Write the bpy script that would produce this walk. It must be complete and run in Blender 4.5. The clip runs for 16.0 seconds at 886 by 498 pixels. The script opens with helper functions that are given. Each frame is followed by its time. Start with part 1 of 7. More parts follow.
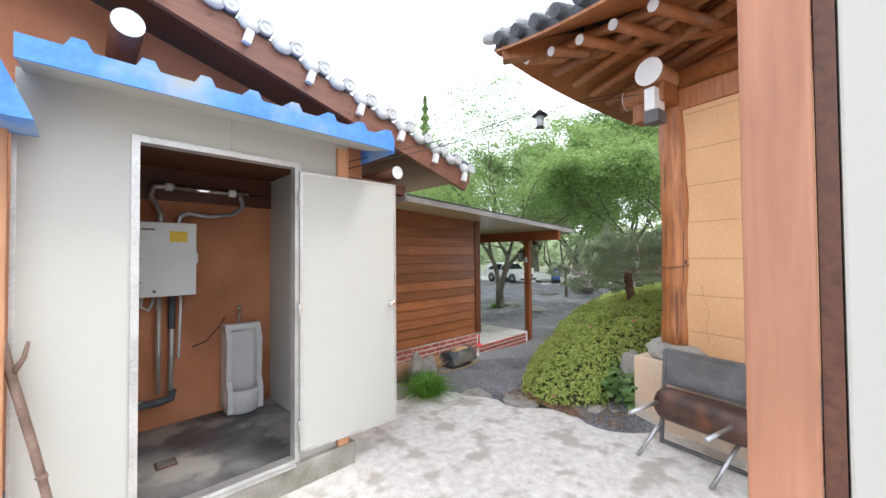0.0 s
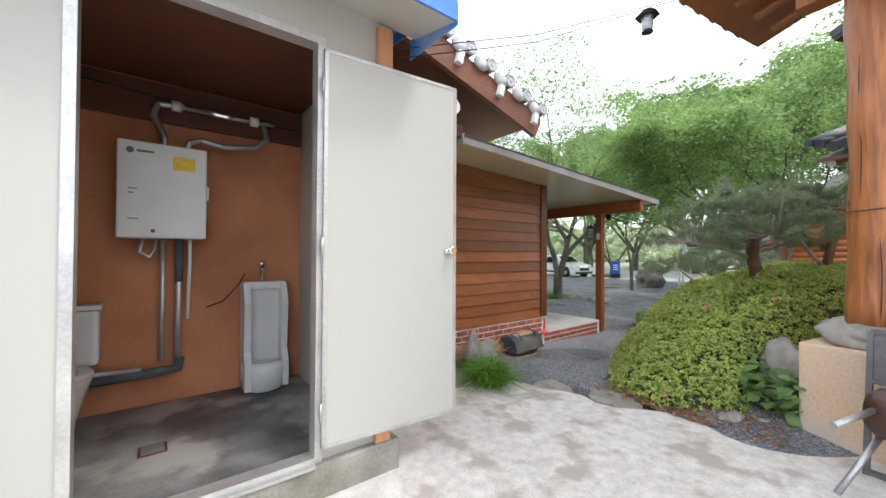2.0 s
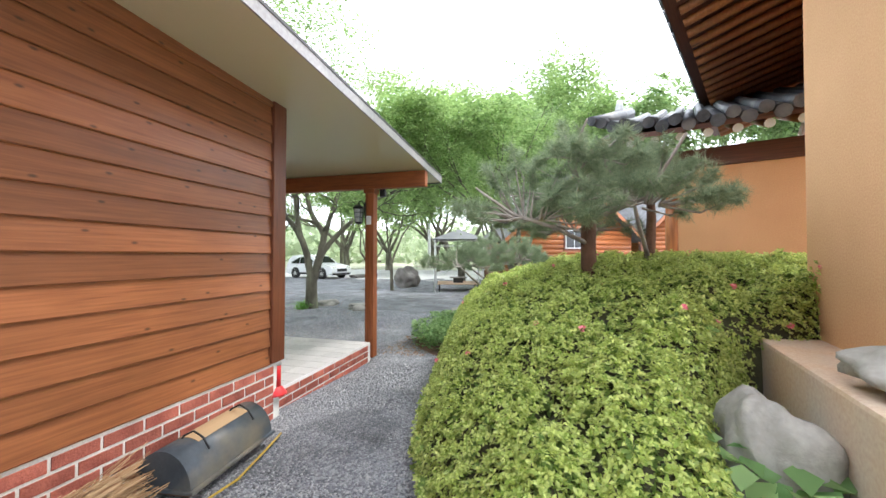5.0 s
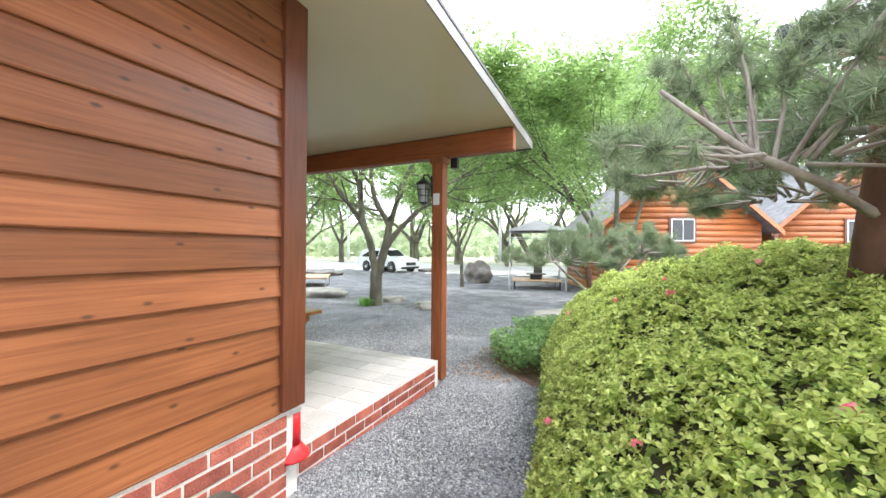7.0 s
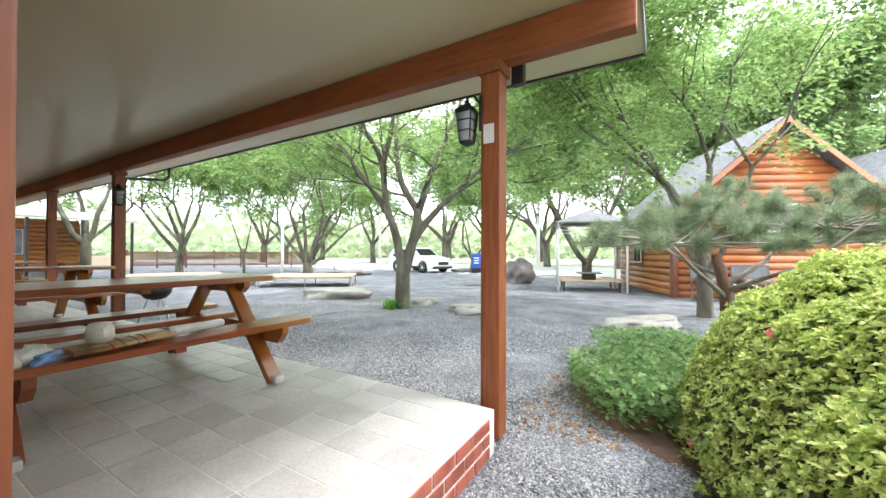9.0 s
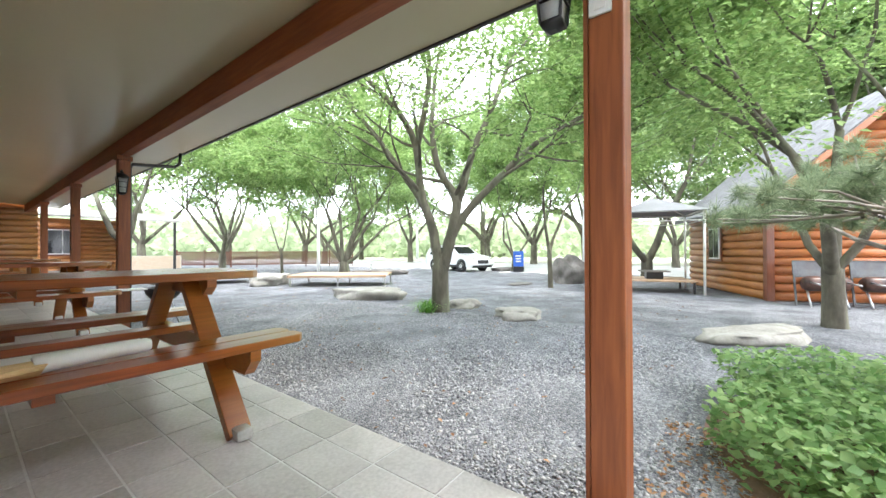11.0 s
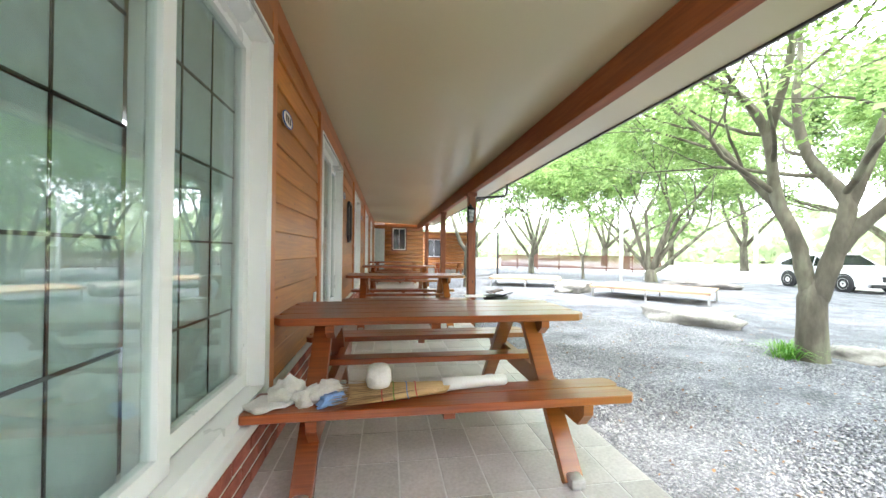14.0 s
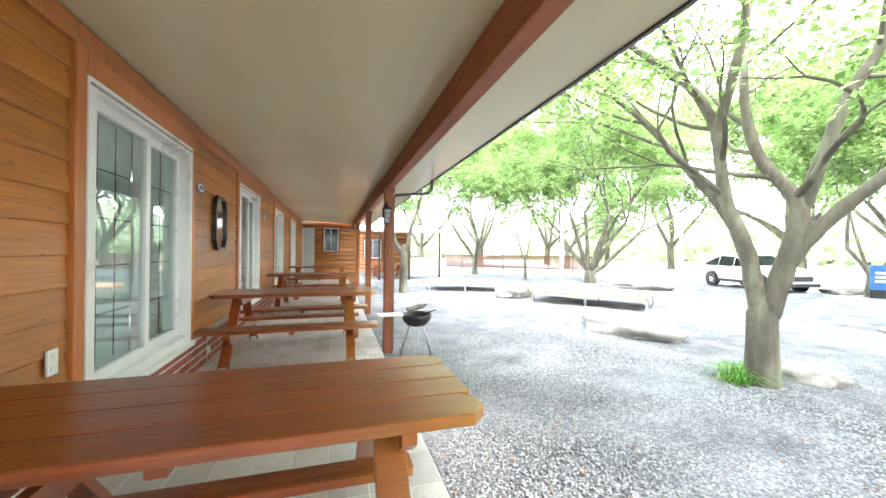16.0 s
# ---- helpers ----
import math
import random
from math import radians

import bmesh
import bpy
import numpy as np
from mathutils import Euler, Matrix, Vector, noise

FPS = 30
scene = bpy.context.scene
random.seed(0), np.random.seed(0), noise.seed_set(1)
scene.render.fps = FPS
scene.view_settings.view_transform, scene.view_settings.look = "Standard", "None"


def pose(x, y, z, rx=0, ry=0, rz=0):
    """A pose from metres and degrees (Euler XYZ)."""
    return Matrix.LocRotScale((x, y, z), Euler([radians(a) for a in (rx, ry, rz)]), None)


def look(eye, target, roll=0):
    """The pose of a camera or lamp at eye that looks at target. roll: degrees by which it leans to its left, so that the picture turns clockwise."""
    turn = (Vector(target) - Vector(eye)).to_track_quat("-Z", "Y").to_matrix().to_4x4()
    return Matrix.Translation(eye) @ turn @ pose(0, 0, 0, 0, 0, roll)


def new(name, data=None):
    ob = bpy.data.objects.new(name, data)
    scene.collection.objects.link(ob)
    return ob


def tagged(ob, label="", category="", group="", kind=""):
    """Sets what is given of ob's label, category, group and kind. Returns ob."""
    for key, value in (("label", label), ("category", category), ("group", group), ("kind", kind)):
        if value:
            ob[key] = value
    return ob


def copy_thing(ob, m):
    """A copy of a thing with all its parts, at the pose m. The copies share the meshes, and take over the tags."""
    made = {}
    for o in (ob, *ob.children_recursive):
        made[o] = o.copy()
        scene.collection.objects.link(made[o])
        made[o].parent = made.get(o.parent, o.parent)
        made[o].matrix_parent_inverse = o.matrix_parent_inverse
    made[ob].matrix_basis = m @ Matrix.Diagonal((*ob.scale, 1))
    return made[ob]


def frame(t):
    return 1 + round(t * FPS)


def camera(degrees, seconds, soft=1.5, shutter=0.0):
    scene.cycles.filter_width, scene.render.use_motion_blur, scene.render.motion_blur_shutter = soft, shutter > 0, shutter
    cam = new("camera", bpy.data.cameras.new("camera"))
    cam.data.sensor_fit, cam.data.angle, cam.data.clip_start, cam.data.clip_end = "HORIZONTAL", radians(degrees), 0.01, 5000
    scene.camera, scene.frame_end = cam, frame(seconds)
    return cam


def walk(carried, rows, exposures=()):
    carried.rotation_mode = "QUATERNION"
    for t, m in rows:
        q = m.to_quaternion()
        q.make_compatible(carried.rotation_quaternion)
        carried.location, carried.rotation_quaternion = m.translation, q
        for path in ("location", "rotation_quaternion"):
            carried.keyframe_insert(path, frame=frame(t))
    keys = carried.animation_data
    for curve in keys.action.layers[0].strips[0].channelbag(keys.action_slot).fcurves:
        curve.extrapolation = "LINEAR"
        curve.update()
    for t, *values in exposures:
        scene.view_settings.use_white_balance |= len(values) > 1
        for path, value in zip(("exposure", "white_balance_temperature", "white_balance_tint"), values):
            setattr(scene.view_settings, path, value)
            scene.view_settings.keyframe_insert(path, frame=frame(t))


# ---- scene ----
cam = camera(101.2, 16.0)
PATH = [
    (0, (-5.452, -4.478, 1.73), (-4.037, -3.065, 1.77), -0.4),
    (0.5, (-5.402, -4.388, 1.668), (-4.166, -2.817, 1.711), -0.1),
    (1, (-5.297, -4.271, 1.608), (-4.108, -2.663, 1.644), 0.1),
    (1.5, (-5.13, -4.018, 1.41), (-4.048, -2.337, 1.437), 0.2),
    (2, (-4.932, -3.642, 1.281), (-3.703, -2.065, 1.305), 0.3),
    (2.5, (-4.527, -3.275, 1.171), (-3.252, -1.735, 1.205), 0.2),
    (3, (-4.1, -2.983, 1.114), (-2.558, -1.71, 1.151), 0.1),
    (3.5, (-3.657, -2.794, 1.141), (-1.889, -1.859, 1.176), -0.2),
    (4, (-3.229, -2.55, 1.145), (-1.36, -1.838, 1.175), -0.3),
    (4.2, (-3.093, -2.474, 1.13), (-1.205, -1.815, 1.169), -0.2),
    (6.3, (-1.809, -1.668, 1.181), (0.142, -1.225, 1.185), 0.1),
    (6.5, (-1.696, -1.669, 1.157), (0.237, -1.155, 1.166), 0.3),
    (7, (-1.411, -1.53, 1.104), (0.39, -0.66, 1.11), 0.4),
    (7.5, (-1.148, -1.315, 1.015), (0.589, -0.323, 1.03), 0.4),
    (8, (-0.817, -1.086, 0.933), (0.896, -0.055, 0.946), 0.5),
    (8.2, (-0.663, -1.002, 0.923), (1.044, 0.041, 0.943), 0.4),
    (10.3, (0.594, -0.299, 0.851), (2.332, 0.69, 0.855), -0.2),
    (10.5, (0.668, -0.224, 0.837), (2.375, 0.818, 0.847), -0.3),
    (11, (0.727, -0.106, 0.81), (2.33, 1.09, 0.824), -0.2),
    (11.5, (0.762, -0.05, 0.798), (2.198, 1.341, 0.816), 0.1),
    (12, (0.752, -0.037, 0.801), (2.047, 1.487, 0.819), 0.3),
    (12.5, (0.72, -0.01, 0.798), (1.855, 1.637, 0.821), 0.3),
    (13, (0.641, 0.007, 0.84), (1.524, 1.801, 0.854), -0.0),
    (13.5, (0.587, 0.02, 0.858), (1.109, 1.951, 0.876), 0.3),
    (14, (0.616, -0.004, 1.062), (0.92, 1.973, 1.076), 0.6),
    (14.5, (0.704, 0.247, 1.101), (1.041, 2.219, 1.104), 0.6),
    (15, (0.845, 0.426, 1.117), (1.247, 2.385, 1.128), 0.5),
    (15.5, (1.076, 0.646, 1.195), (1.575, 2.583, 1.2), 0.5),
    (16, (1.306, 0.931, 1.203), (1.878, 2.847, 1.211), 0.5),
]
walk(cam, [(t, look(e, g, r)) for t, e, g, r in PATH],
     [(0.0, 0.7), (2.0, 0.62), (3.5, 0.98), (4.2, 1.15), (7.0, 1.75), (8.2, 1.85), (10.5, 1.95), (12.5, 2.05), (13.5, 2.5), (14.5, 2.85), (16.0, 3.0)])

# ---- light: bright overcast day ----
SUN_EL, SUN_AZ = 58.0, 150.0
world = bpy.data.worlds.new("world")
scene.world = world
world.use_nodes = True
wn, wl = world.node_tree.nodes, world.node_tree.links
wn.clear()
sky = wn.new("ShaderNodeTexSky")
sky.sky_type, sky.sun_disc = "NISHITA", False
sky.sun_elevation, sky.sun_rotation = radians(SUN_EL), radians(SUN_AZ)
sky.air_density, sky.dust_density, sky.ozone_density = 1.0, 4.0, 1.0
cloud = wn.new("ShaderNodeMixRGB")
cloud.inputs[0].default_value = 0.82
cloud.inputs[2].default_value = (11.0, 11.7, 12.9, 1)
bg = wn.new("ShaderNodeBackground")
bg.inputs[1].default_value = 0.15
wo = wn.new("ShaderNodeOutputWorld")
wl.new(sky.outputs[0], cloud.inputs[1])
wl.new(cloud.outputs[0], bg.inputs[0])
wl.new(bg.outputs[0], wo.inputs[0])
sd = bpy.data.lights.new("sun", "SUN")
sd.energy, sd.angle, sd.color = 1.1, radians(12), (1.0, 0.985, 0.96)
sun_ob = new("sun", sd)
sun_ob.matrix_world = pose(0, 0, 30, 90 - SUN_EL, 0, 180 - SUN_AZ)


# ---- materials ----
def _mat(name):
    m = bpy.data.materials.new(name)
    m.use_nodes = True
    nt = m.node_tree
    return m, nt, nt.nodes["Principled BSDF"]


def surface(name, a, b, scale=6.0, rough=0.7, bump=0.15, fine=60.0, metal=0.0, stretch=(1, 1, 1), stain=None,
            stain_scale=1.2, rand=0.0, spec=0.4, coat=0.0, grain=0.3, edge=(0.5, 0.72)):
    """Two base colours mixed by noise at two scales, an optional stain, fine relief."""
    m, nt, p = _mat(name)
    n, l = nt.nodes, nt.links
    tc, mp = n.new("ShaderNodeTexCoord"), n.new("ShaderNodeMapping")
    mp.inputs["Scale"].default_value = stretch
    l.new(tc.outputs["Object"], mp.inputs[0])
    src = mp.outputs[0]
    if rand:
        oi, ad = n.new("ShaderNodeObjectInfo"), n.new("ShaderNodeVectorMath")
        ad.operation = "MULTIPLY_ADD"
        ad.inputs[1].default_value = (37, 19, 11)
        l.new(oi.outputs["Random"], ad.inputs[0])
        l.new(src, ad.inputs[2])
        src = ad.outputs[0]
    n1, n2 = n.new("ShaderNodeTexNoise"), n.new("ShaderNodeTexNoise")
    n1.inputs["Scale"].default_value, n1.inputs["Detail"].default_value = scale, 6
    n2.inputs["Scale"].default_value, n2.inputs["Detail"].default_value = fine, 4
    l.new(src, n1.inputs[0])
    l.new(src, n2.inputs[0])
    r1 = n.new("ShaderNodeValToRGB")
    r1.color_ramp.elements[0].position, r1.color_ramp.elements[1].position = 0.32, 0.68
    r1.color_ramp.elements[0].color, r1.color_ramp.elements[1].color = (*a, 1), (*b, 1)
    l.new(n1.outputs[0], r1.inputs[0])
    col = r1.outputs[0]
    mul = n.new("ShaderNodeMixRGB")
    mul.blend_type = "OVERLAY"
    mul.inputs[0].default_value = grain
    l.new(col, mul.inputs[1])
    l.new(n2.outputs[0], mul.inputs[2])
    col = mul.outputs[0]
    if stain:
        n3, r3, mx = n.new("ShaderNodeTexNoise"), n.new("ShaderNodeValToRGB"), n.new("ShaderNodeMixRGB")
        n3.inputs["Scale"].default_value, n3.inputs["Detail"].default_value = stain_scale, 8
        r3.color_ramp.elements[0].position, r3.color_ramp.elements[1].position = edge
        l.new(src, n3.inputs[0])
        l.new(n3.outputs[0], r3.inputs[0])
        l.new(r3.outputs[0], mx.inputs[0])
        l.new(col, mx.inputs[1])
        mx.inputs[2].default_value = (*stain, 1)
        col = mx.outputs[0]
    if rand:
        hs, mr = n.new("ShaderNodeHueSaturation"), n.new("ShaderNodeMapRange")
        oi2 = n.new("ShaderNodeObjectInfo")
        mr.inputs[3].default_value, mr.inputs[4].default_value = 1 - rand, 1 + rand
        l.new(oi2.outputs["Random"], mr.inputs[0])
        l.new(mr.outputs[0], hs.inputs["Value"])
        l.new(col, hs.inputs["Color"])
        col = hs.outputs[0]
    l.new(col, p.inputs["Base Color"])
    mr2 = n.new("ShaderNodeMapRange")
    mr2.inputs[3].default_value, mr2.inputs[4].default_value = max(rough - 0.12, 0.03), min(rough + 0.12, 1)
    l.new(n1.outputs[0], mr2.inputs[0])
    l.new(mr2.outputs[0], p.inputs["Roughness"])
    p.inputs["Metallic"].default_value = metal
    p.inputs["Specular IOR Level"].default_value = spec
    p.inputs["Coat Weight"].default_value = coat
    p.inputs["Coat Roughness"].default_value = 0.2
    if bump:
        bp = n.new("ShaderNodeBump")
        bp.inputs["Strength"].default_value, bp.inputs["Distance"].default_value = bump, 0.01
        l.new(n2.outputs[0], bp.inputs["Height"])
        l.new(bp.outputs[0], p.inputs["Normal"])
    return m


def wood(name, a, b, knot=(0.05, 0.02, 0.01), grain=5.0, rough=0.45, rand=0.18, knots=True, coat=0.15, axis="x", worn=None):
    """Stained timber with its grain along the local x axis and a few knots."""
    m, nt, p = _mat(name)
    n, l = nt.nodes, nt.links
    tc, oi, ad = n.new("ShaderNodeTexCoord"), n.new("ShaderNodeObjectInfo"), n.new("ShaderNodeVectorMath")
    ad.operation = "MULTIPLY_ADD"
    ad.inputs[1].default_value = (23, 7, 13)
    l.new(oi.outputs["Random"], ad.inputs[0])
    l.new(tc.outputs["Object"], ad.inputs[2])
    mp = n.new("ShaderNodeMapping")
    mp.inputs["Scale"].default_value = (0.55, 14, 14) if axis == "x" else ((9, 9, 0.7) if axis == "z" else (9, 0.7, 9))
    l.new(ad.outputs[0], mp.inputs[0])
    n1, n2 = n.new("ShaderNodeTexNoise"), n.new("ShaderNodeTexNoise")
    n1.inputs["Scale"].default_value, n1.inputs["Detail"].default_value, n1.inputs["Distortion"].default_value = grain, 10, 0.5
    n2.inputs["Scale"].default_value, n2.inputs["Detail"].default_value = 1.4, 3
    l.new(mp.outputs[0], n1.inputs[0])
    l.new(ad.outputs[0], n2.inputs[0])
    r1 = n.new("ShaderNodeValToRGB")
    r1.color_ramp.elements[0].position, r1.color_ramp.elements[1].position = 0.18, 0.82
    r1.color_ramp.elements[0].color, r1.color_ramp.elements[1].color = (*a, 1), (*b, 1)
    l.new(n1.outputs[0], r1.inputs[0])
    ov = n.new("ShaderNodeMixRGB")
    ov.blend_type = "OVERLAY"
    ov.inputs[0].default_value = 0.4
    l.new(r1.outputs[0], ov.inputs[1])
    l.new(n2.outputs[0], ov.inputs[2])
    col = ov.outputs[0]
    if knots:
        vo, rk, mk, mpk = n.new("ShaderNodeTexVoronoi"), n.new("ShaderNodeValToRGB"), n.new("ShaderNodeMixRGB"), n.new("ShaderNodeMapping")
        mpk.inputs["Scale"].default_value = (2.3, 0.3, 5.0) if axis == "x" else (3.0, 0.6, 1.3)
        sxyz, cxyz = n.new("ShaderNodeSeparateXYZ"), n.new("ShaderNodeCombineXYZ")
        l.new(ad.outputs[0], mpk.inputs[0])
        l.new(mpk.outputs[0], sxyz.inputs[0])
        l.new(sxyz.outputs[0], cxyz.inputs[0])
        l.new(sxyz.outputs[2], cxyz.inputs[1])
        vo.voronoi_dimensions = "2D"
        l.new(cxyz.outputs[0], vo.inputs[0])
        vo.inputs["Scale"].default_value = 1.0
        rk.color_ramp.elements[0].position, rk.color_ramp.elements[1].position = 0.018, 0.05
        rk.color_ramp.elements[0].color, rk.color_ramp.elements[1].color = (0.85, 0.85, 0.85, 1), (0, 0, 0, 1)
        l.new(vo.outputs[0], rk.inputs[0])
        l.new(rk.outputs[0], mk.inputs[0])
        l.new(col, mk.inputs[1])
        mk.inputs[2].default_value = (*knot, 1)
        col = mk.outputs[0]
    if worn:
        # weather-worn towards the outer end of the planks, in streaks
        sx, wr_, nw, mw, mx = n.new("ShaderNodeSeparateXYZ"), n.new("ShaderNodeMapRange"), n.new("ShaderNodeTexNoise"), n.new("ShaderNodeMath"), n.new("ShaderNodeMixRGB")
        l.new(tc.outputs["Object"], sx.inputs[0])
        l.new(sx.outputs[0], wr_.inputs[0])
        wr_.inputs[1].default_value, wr_.inputs[2].default_value = 1.2, 1.75
        wr_.inputs[3].default_value, wr_.inputs[4].default_value = 0.0, 1.5
        nw.inputs["Scale"].default_value, nw.inputs["Detail"].default_value = 1.1, 6
        l.new(mp.outputs[0], nw.inputs[0])
        mw.operation, mw.use_clamp = "MULTIPLY", True
        l.new(wr_.outputs[0], mw.inputs[0])
        l.new(nw.outputs[0], mw.inputs[1])
        l.new(mw.outputs[0], mx.inputs[0])
        l.new(col, mx.inputs[1])
        mx.inputs[2].default_value = (*worn, 1)
        col = mx.outputs[0]
    hs, mr = n.new("ShaderNodeHueSaturation"), n.new("ShaderNodeMapRange")
    mr.inputs[3].default_value, mr.inputs[4].default_value = 1 - rand, 1 + rand
    l.new(oi.outputs["Random"], mr.inputs[0])
    l.new(mr.outputs[0], hs.inputs["Value"])
    l.new(col, hs.inputs["Color"])
    l.new(hs.outputs[0], p.inputs["Base Color"])
    p.inputs["Roughness"].default_value = rough
    p.inputs["Coat Weight"].default_value = coat
    p.inputs["Coat Roughness"].default_value = 0.25
    bp = n.new("ShaderNodeBump")
    bp.inputs["Strength"].default_value, bp.inputs["Distance"].default_value = 0.25, 0.004
    l.new(n1.outputs[0], bp.inputs["Height"])
    l.new(bp.outputs[0], p.inputs["Normal"])
    return m


def leafy(name, a, b, through_light=0.45, rough=0.5):
    """Leaf: colour varied leaf by leaf, part of the light passes through."""
    m, nt, p = _mat(name)
    n, l = nt.nodes, nt.links
    ge, r1 = n.new("ShaderNodeNewGeometry"), n.new("ShaderNodeValToRGB")
    r1.color_ramp.elements[0].color, r1.color_ramp.elements[1].color = (*a, 1), (*b, 1)
    l.new(ge.outputs["Random Per Island"], r1.inputs[0])
    l.new(r1.outputs[0], p.inputs["Base Color"])
    p.inputs["Roughness"].default_value = rough
    p.inputs["Specular IOR Level"].default_value = 0.35
    tr, mx = n.new("ShaderNodeBsdfTranslucent"), n.new("ShaderNodeMixShader")
    br = n.new("ShaderNodeHueSaturation")
    br.inputs["Value"].default_value = 1.25
    l.new(r1.outputs[0], br.inputs["Color"])
    l.new(br.outputs[0], tr.inputs[0])
    mx.inputs[0].default_value = through_light
    l.new(p.outputs[0], mx.inputs[1])
    l.new(tr.outputs[0], mx.inputs[2])
    l.new(mx.outputs[0], n["Material Output"].inputs[0])
    return m


def island(name, cols, rough=0.8, spec=0.3):
    """Many loose pieces in one mesh, each with its own colour."""
    m, nt, p = _mat(name)
    n, l = nt.nodes, nt.links
    ge, r1 = n.new("ShaderNodeNewGeometry"), n.new("ShaderNodeValToRGB")
    e = r1.color_ramp.elements
    e[0].color, e[1].color = (*cols[0], 1), (*cols[-1], 1)
    for i, c in enumerate(cols[1:-1]):
        e.new((i + 1) / (len(cols) - 1)).color = (*c, 1)
    l.new(ge.outputs["Random Per Island"], r1.inputs[0])
    l.new(r1.outputs[0], p.inputs["Base Color"])
    p.inputs["Roughness"].default_value = rough
    p.inputs["Specular IOR Level"].default_value = spec
    return m


def gravel_mat():
    m, nt, p = _mat("gravel")
    n, l = nt.nodes, nt.links
    tc = n.new("ShaderNodeTexCoord")
    vo, no, r1, mx = n.new("ShaderNodeTexVoronoi"), n.new("ShaderNodeTexNoise"), n.new("ShaderNodeValToRGB"), n.new("ShaderNodeMixRGB")
    vo.inputs["Scale"].default_value = 70
    no.inputs["Scale"].default_value, no.inputs["Detail"].default_value = 2.2, 9
    l.new(tc.outputs["Object"], vo.inputs[0])
    l.new(tc.outputs["Object"], no.inputs[0])
    sx = n.new("ShaderNodeSeparateColor")
    l.new(vo.outputs["Color"], sx.inputs[0])
    e = r1.color_ramp.elements
    e[0].color, e[1].color = (0.125, 0.13, 0.144, 1), (0.33, 0.332, 0.345, 1)
    e.new(0.55).color = (0.205, 0.21, 0.225, 1)
    l.new(sx.outputs[0], r1.inputs[0])
    mx.blend_type = "OVERLAY"
    mx.inputs[0].default_value = 0.8
    l.new(r1.outputs[0], mx.inputs[1])
    l.new(no.outputs[0], mx.inputs[2])
    l.new(mx.outputs[0], p.inputs["Base Color"])
    p.inputs["Roughness"].default_value = 0.9
    p.inputs["Specular IOR Level"].default_value = 0.15
    bp = n.new("ShaderNodeBump")
    bp.inputs["Strength"].default_value, bp.inputs["Distance"].default_value = 0.9, 0.02
    bp.invert = True
    l.new(vo.outputs["Distance"], bp.inputs["Height"])
    l.new(bp.outputs[0], p.inputs["Normal"])
    return m


def clear_glass(name, tint=(0.9, 0.95, 0.94)):
    m, nt, p = _mat(name)
    n, l = nt.nodes, nt.links
    tr, gl, lw_, mx = n.new("ShaderNodeBsdfTransparent"), n.new("ShaderNodeBsdfGlossy"), n.new("ShaderNodeLayerWeight"), n.new("ShaderNodeMixShader")
    fr = n.new("ShaderNodeMapRange")
    tr.inputs[0].default_value = (*tint, 1)
    gl.inputs["Roughness"].default_value = 0.01
    lw_.inputs[0].default_value = 0.25
    fr.inputs[3].default_value, fr.inputs[4].default_value = 0.04, 0.4
    l.new(lw_.outputs["Facing"], fr.inputs[0])
    l.new(fr.outputs[0], mx.inputs[0])
    l.new(tr.outputs[0], mx.inputs[1])
    l.new(gl.outputs[0], mx.inputs[2])
    l.new(mx.outputs[0], n["Material Output"].inputs[0])
    return m


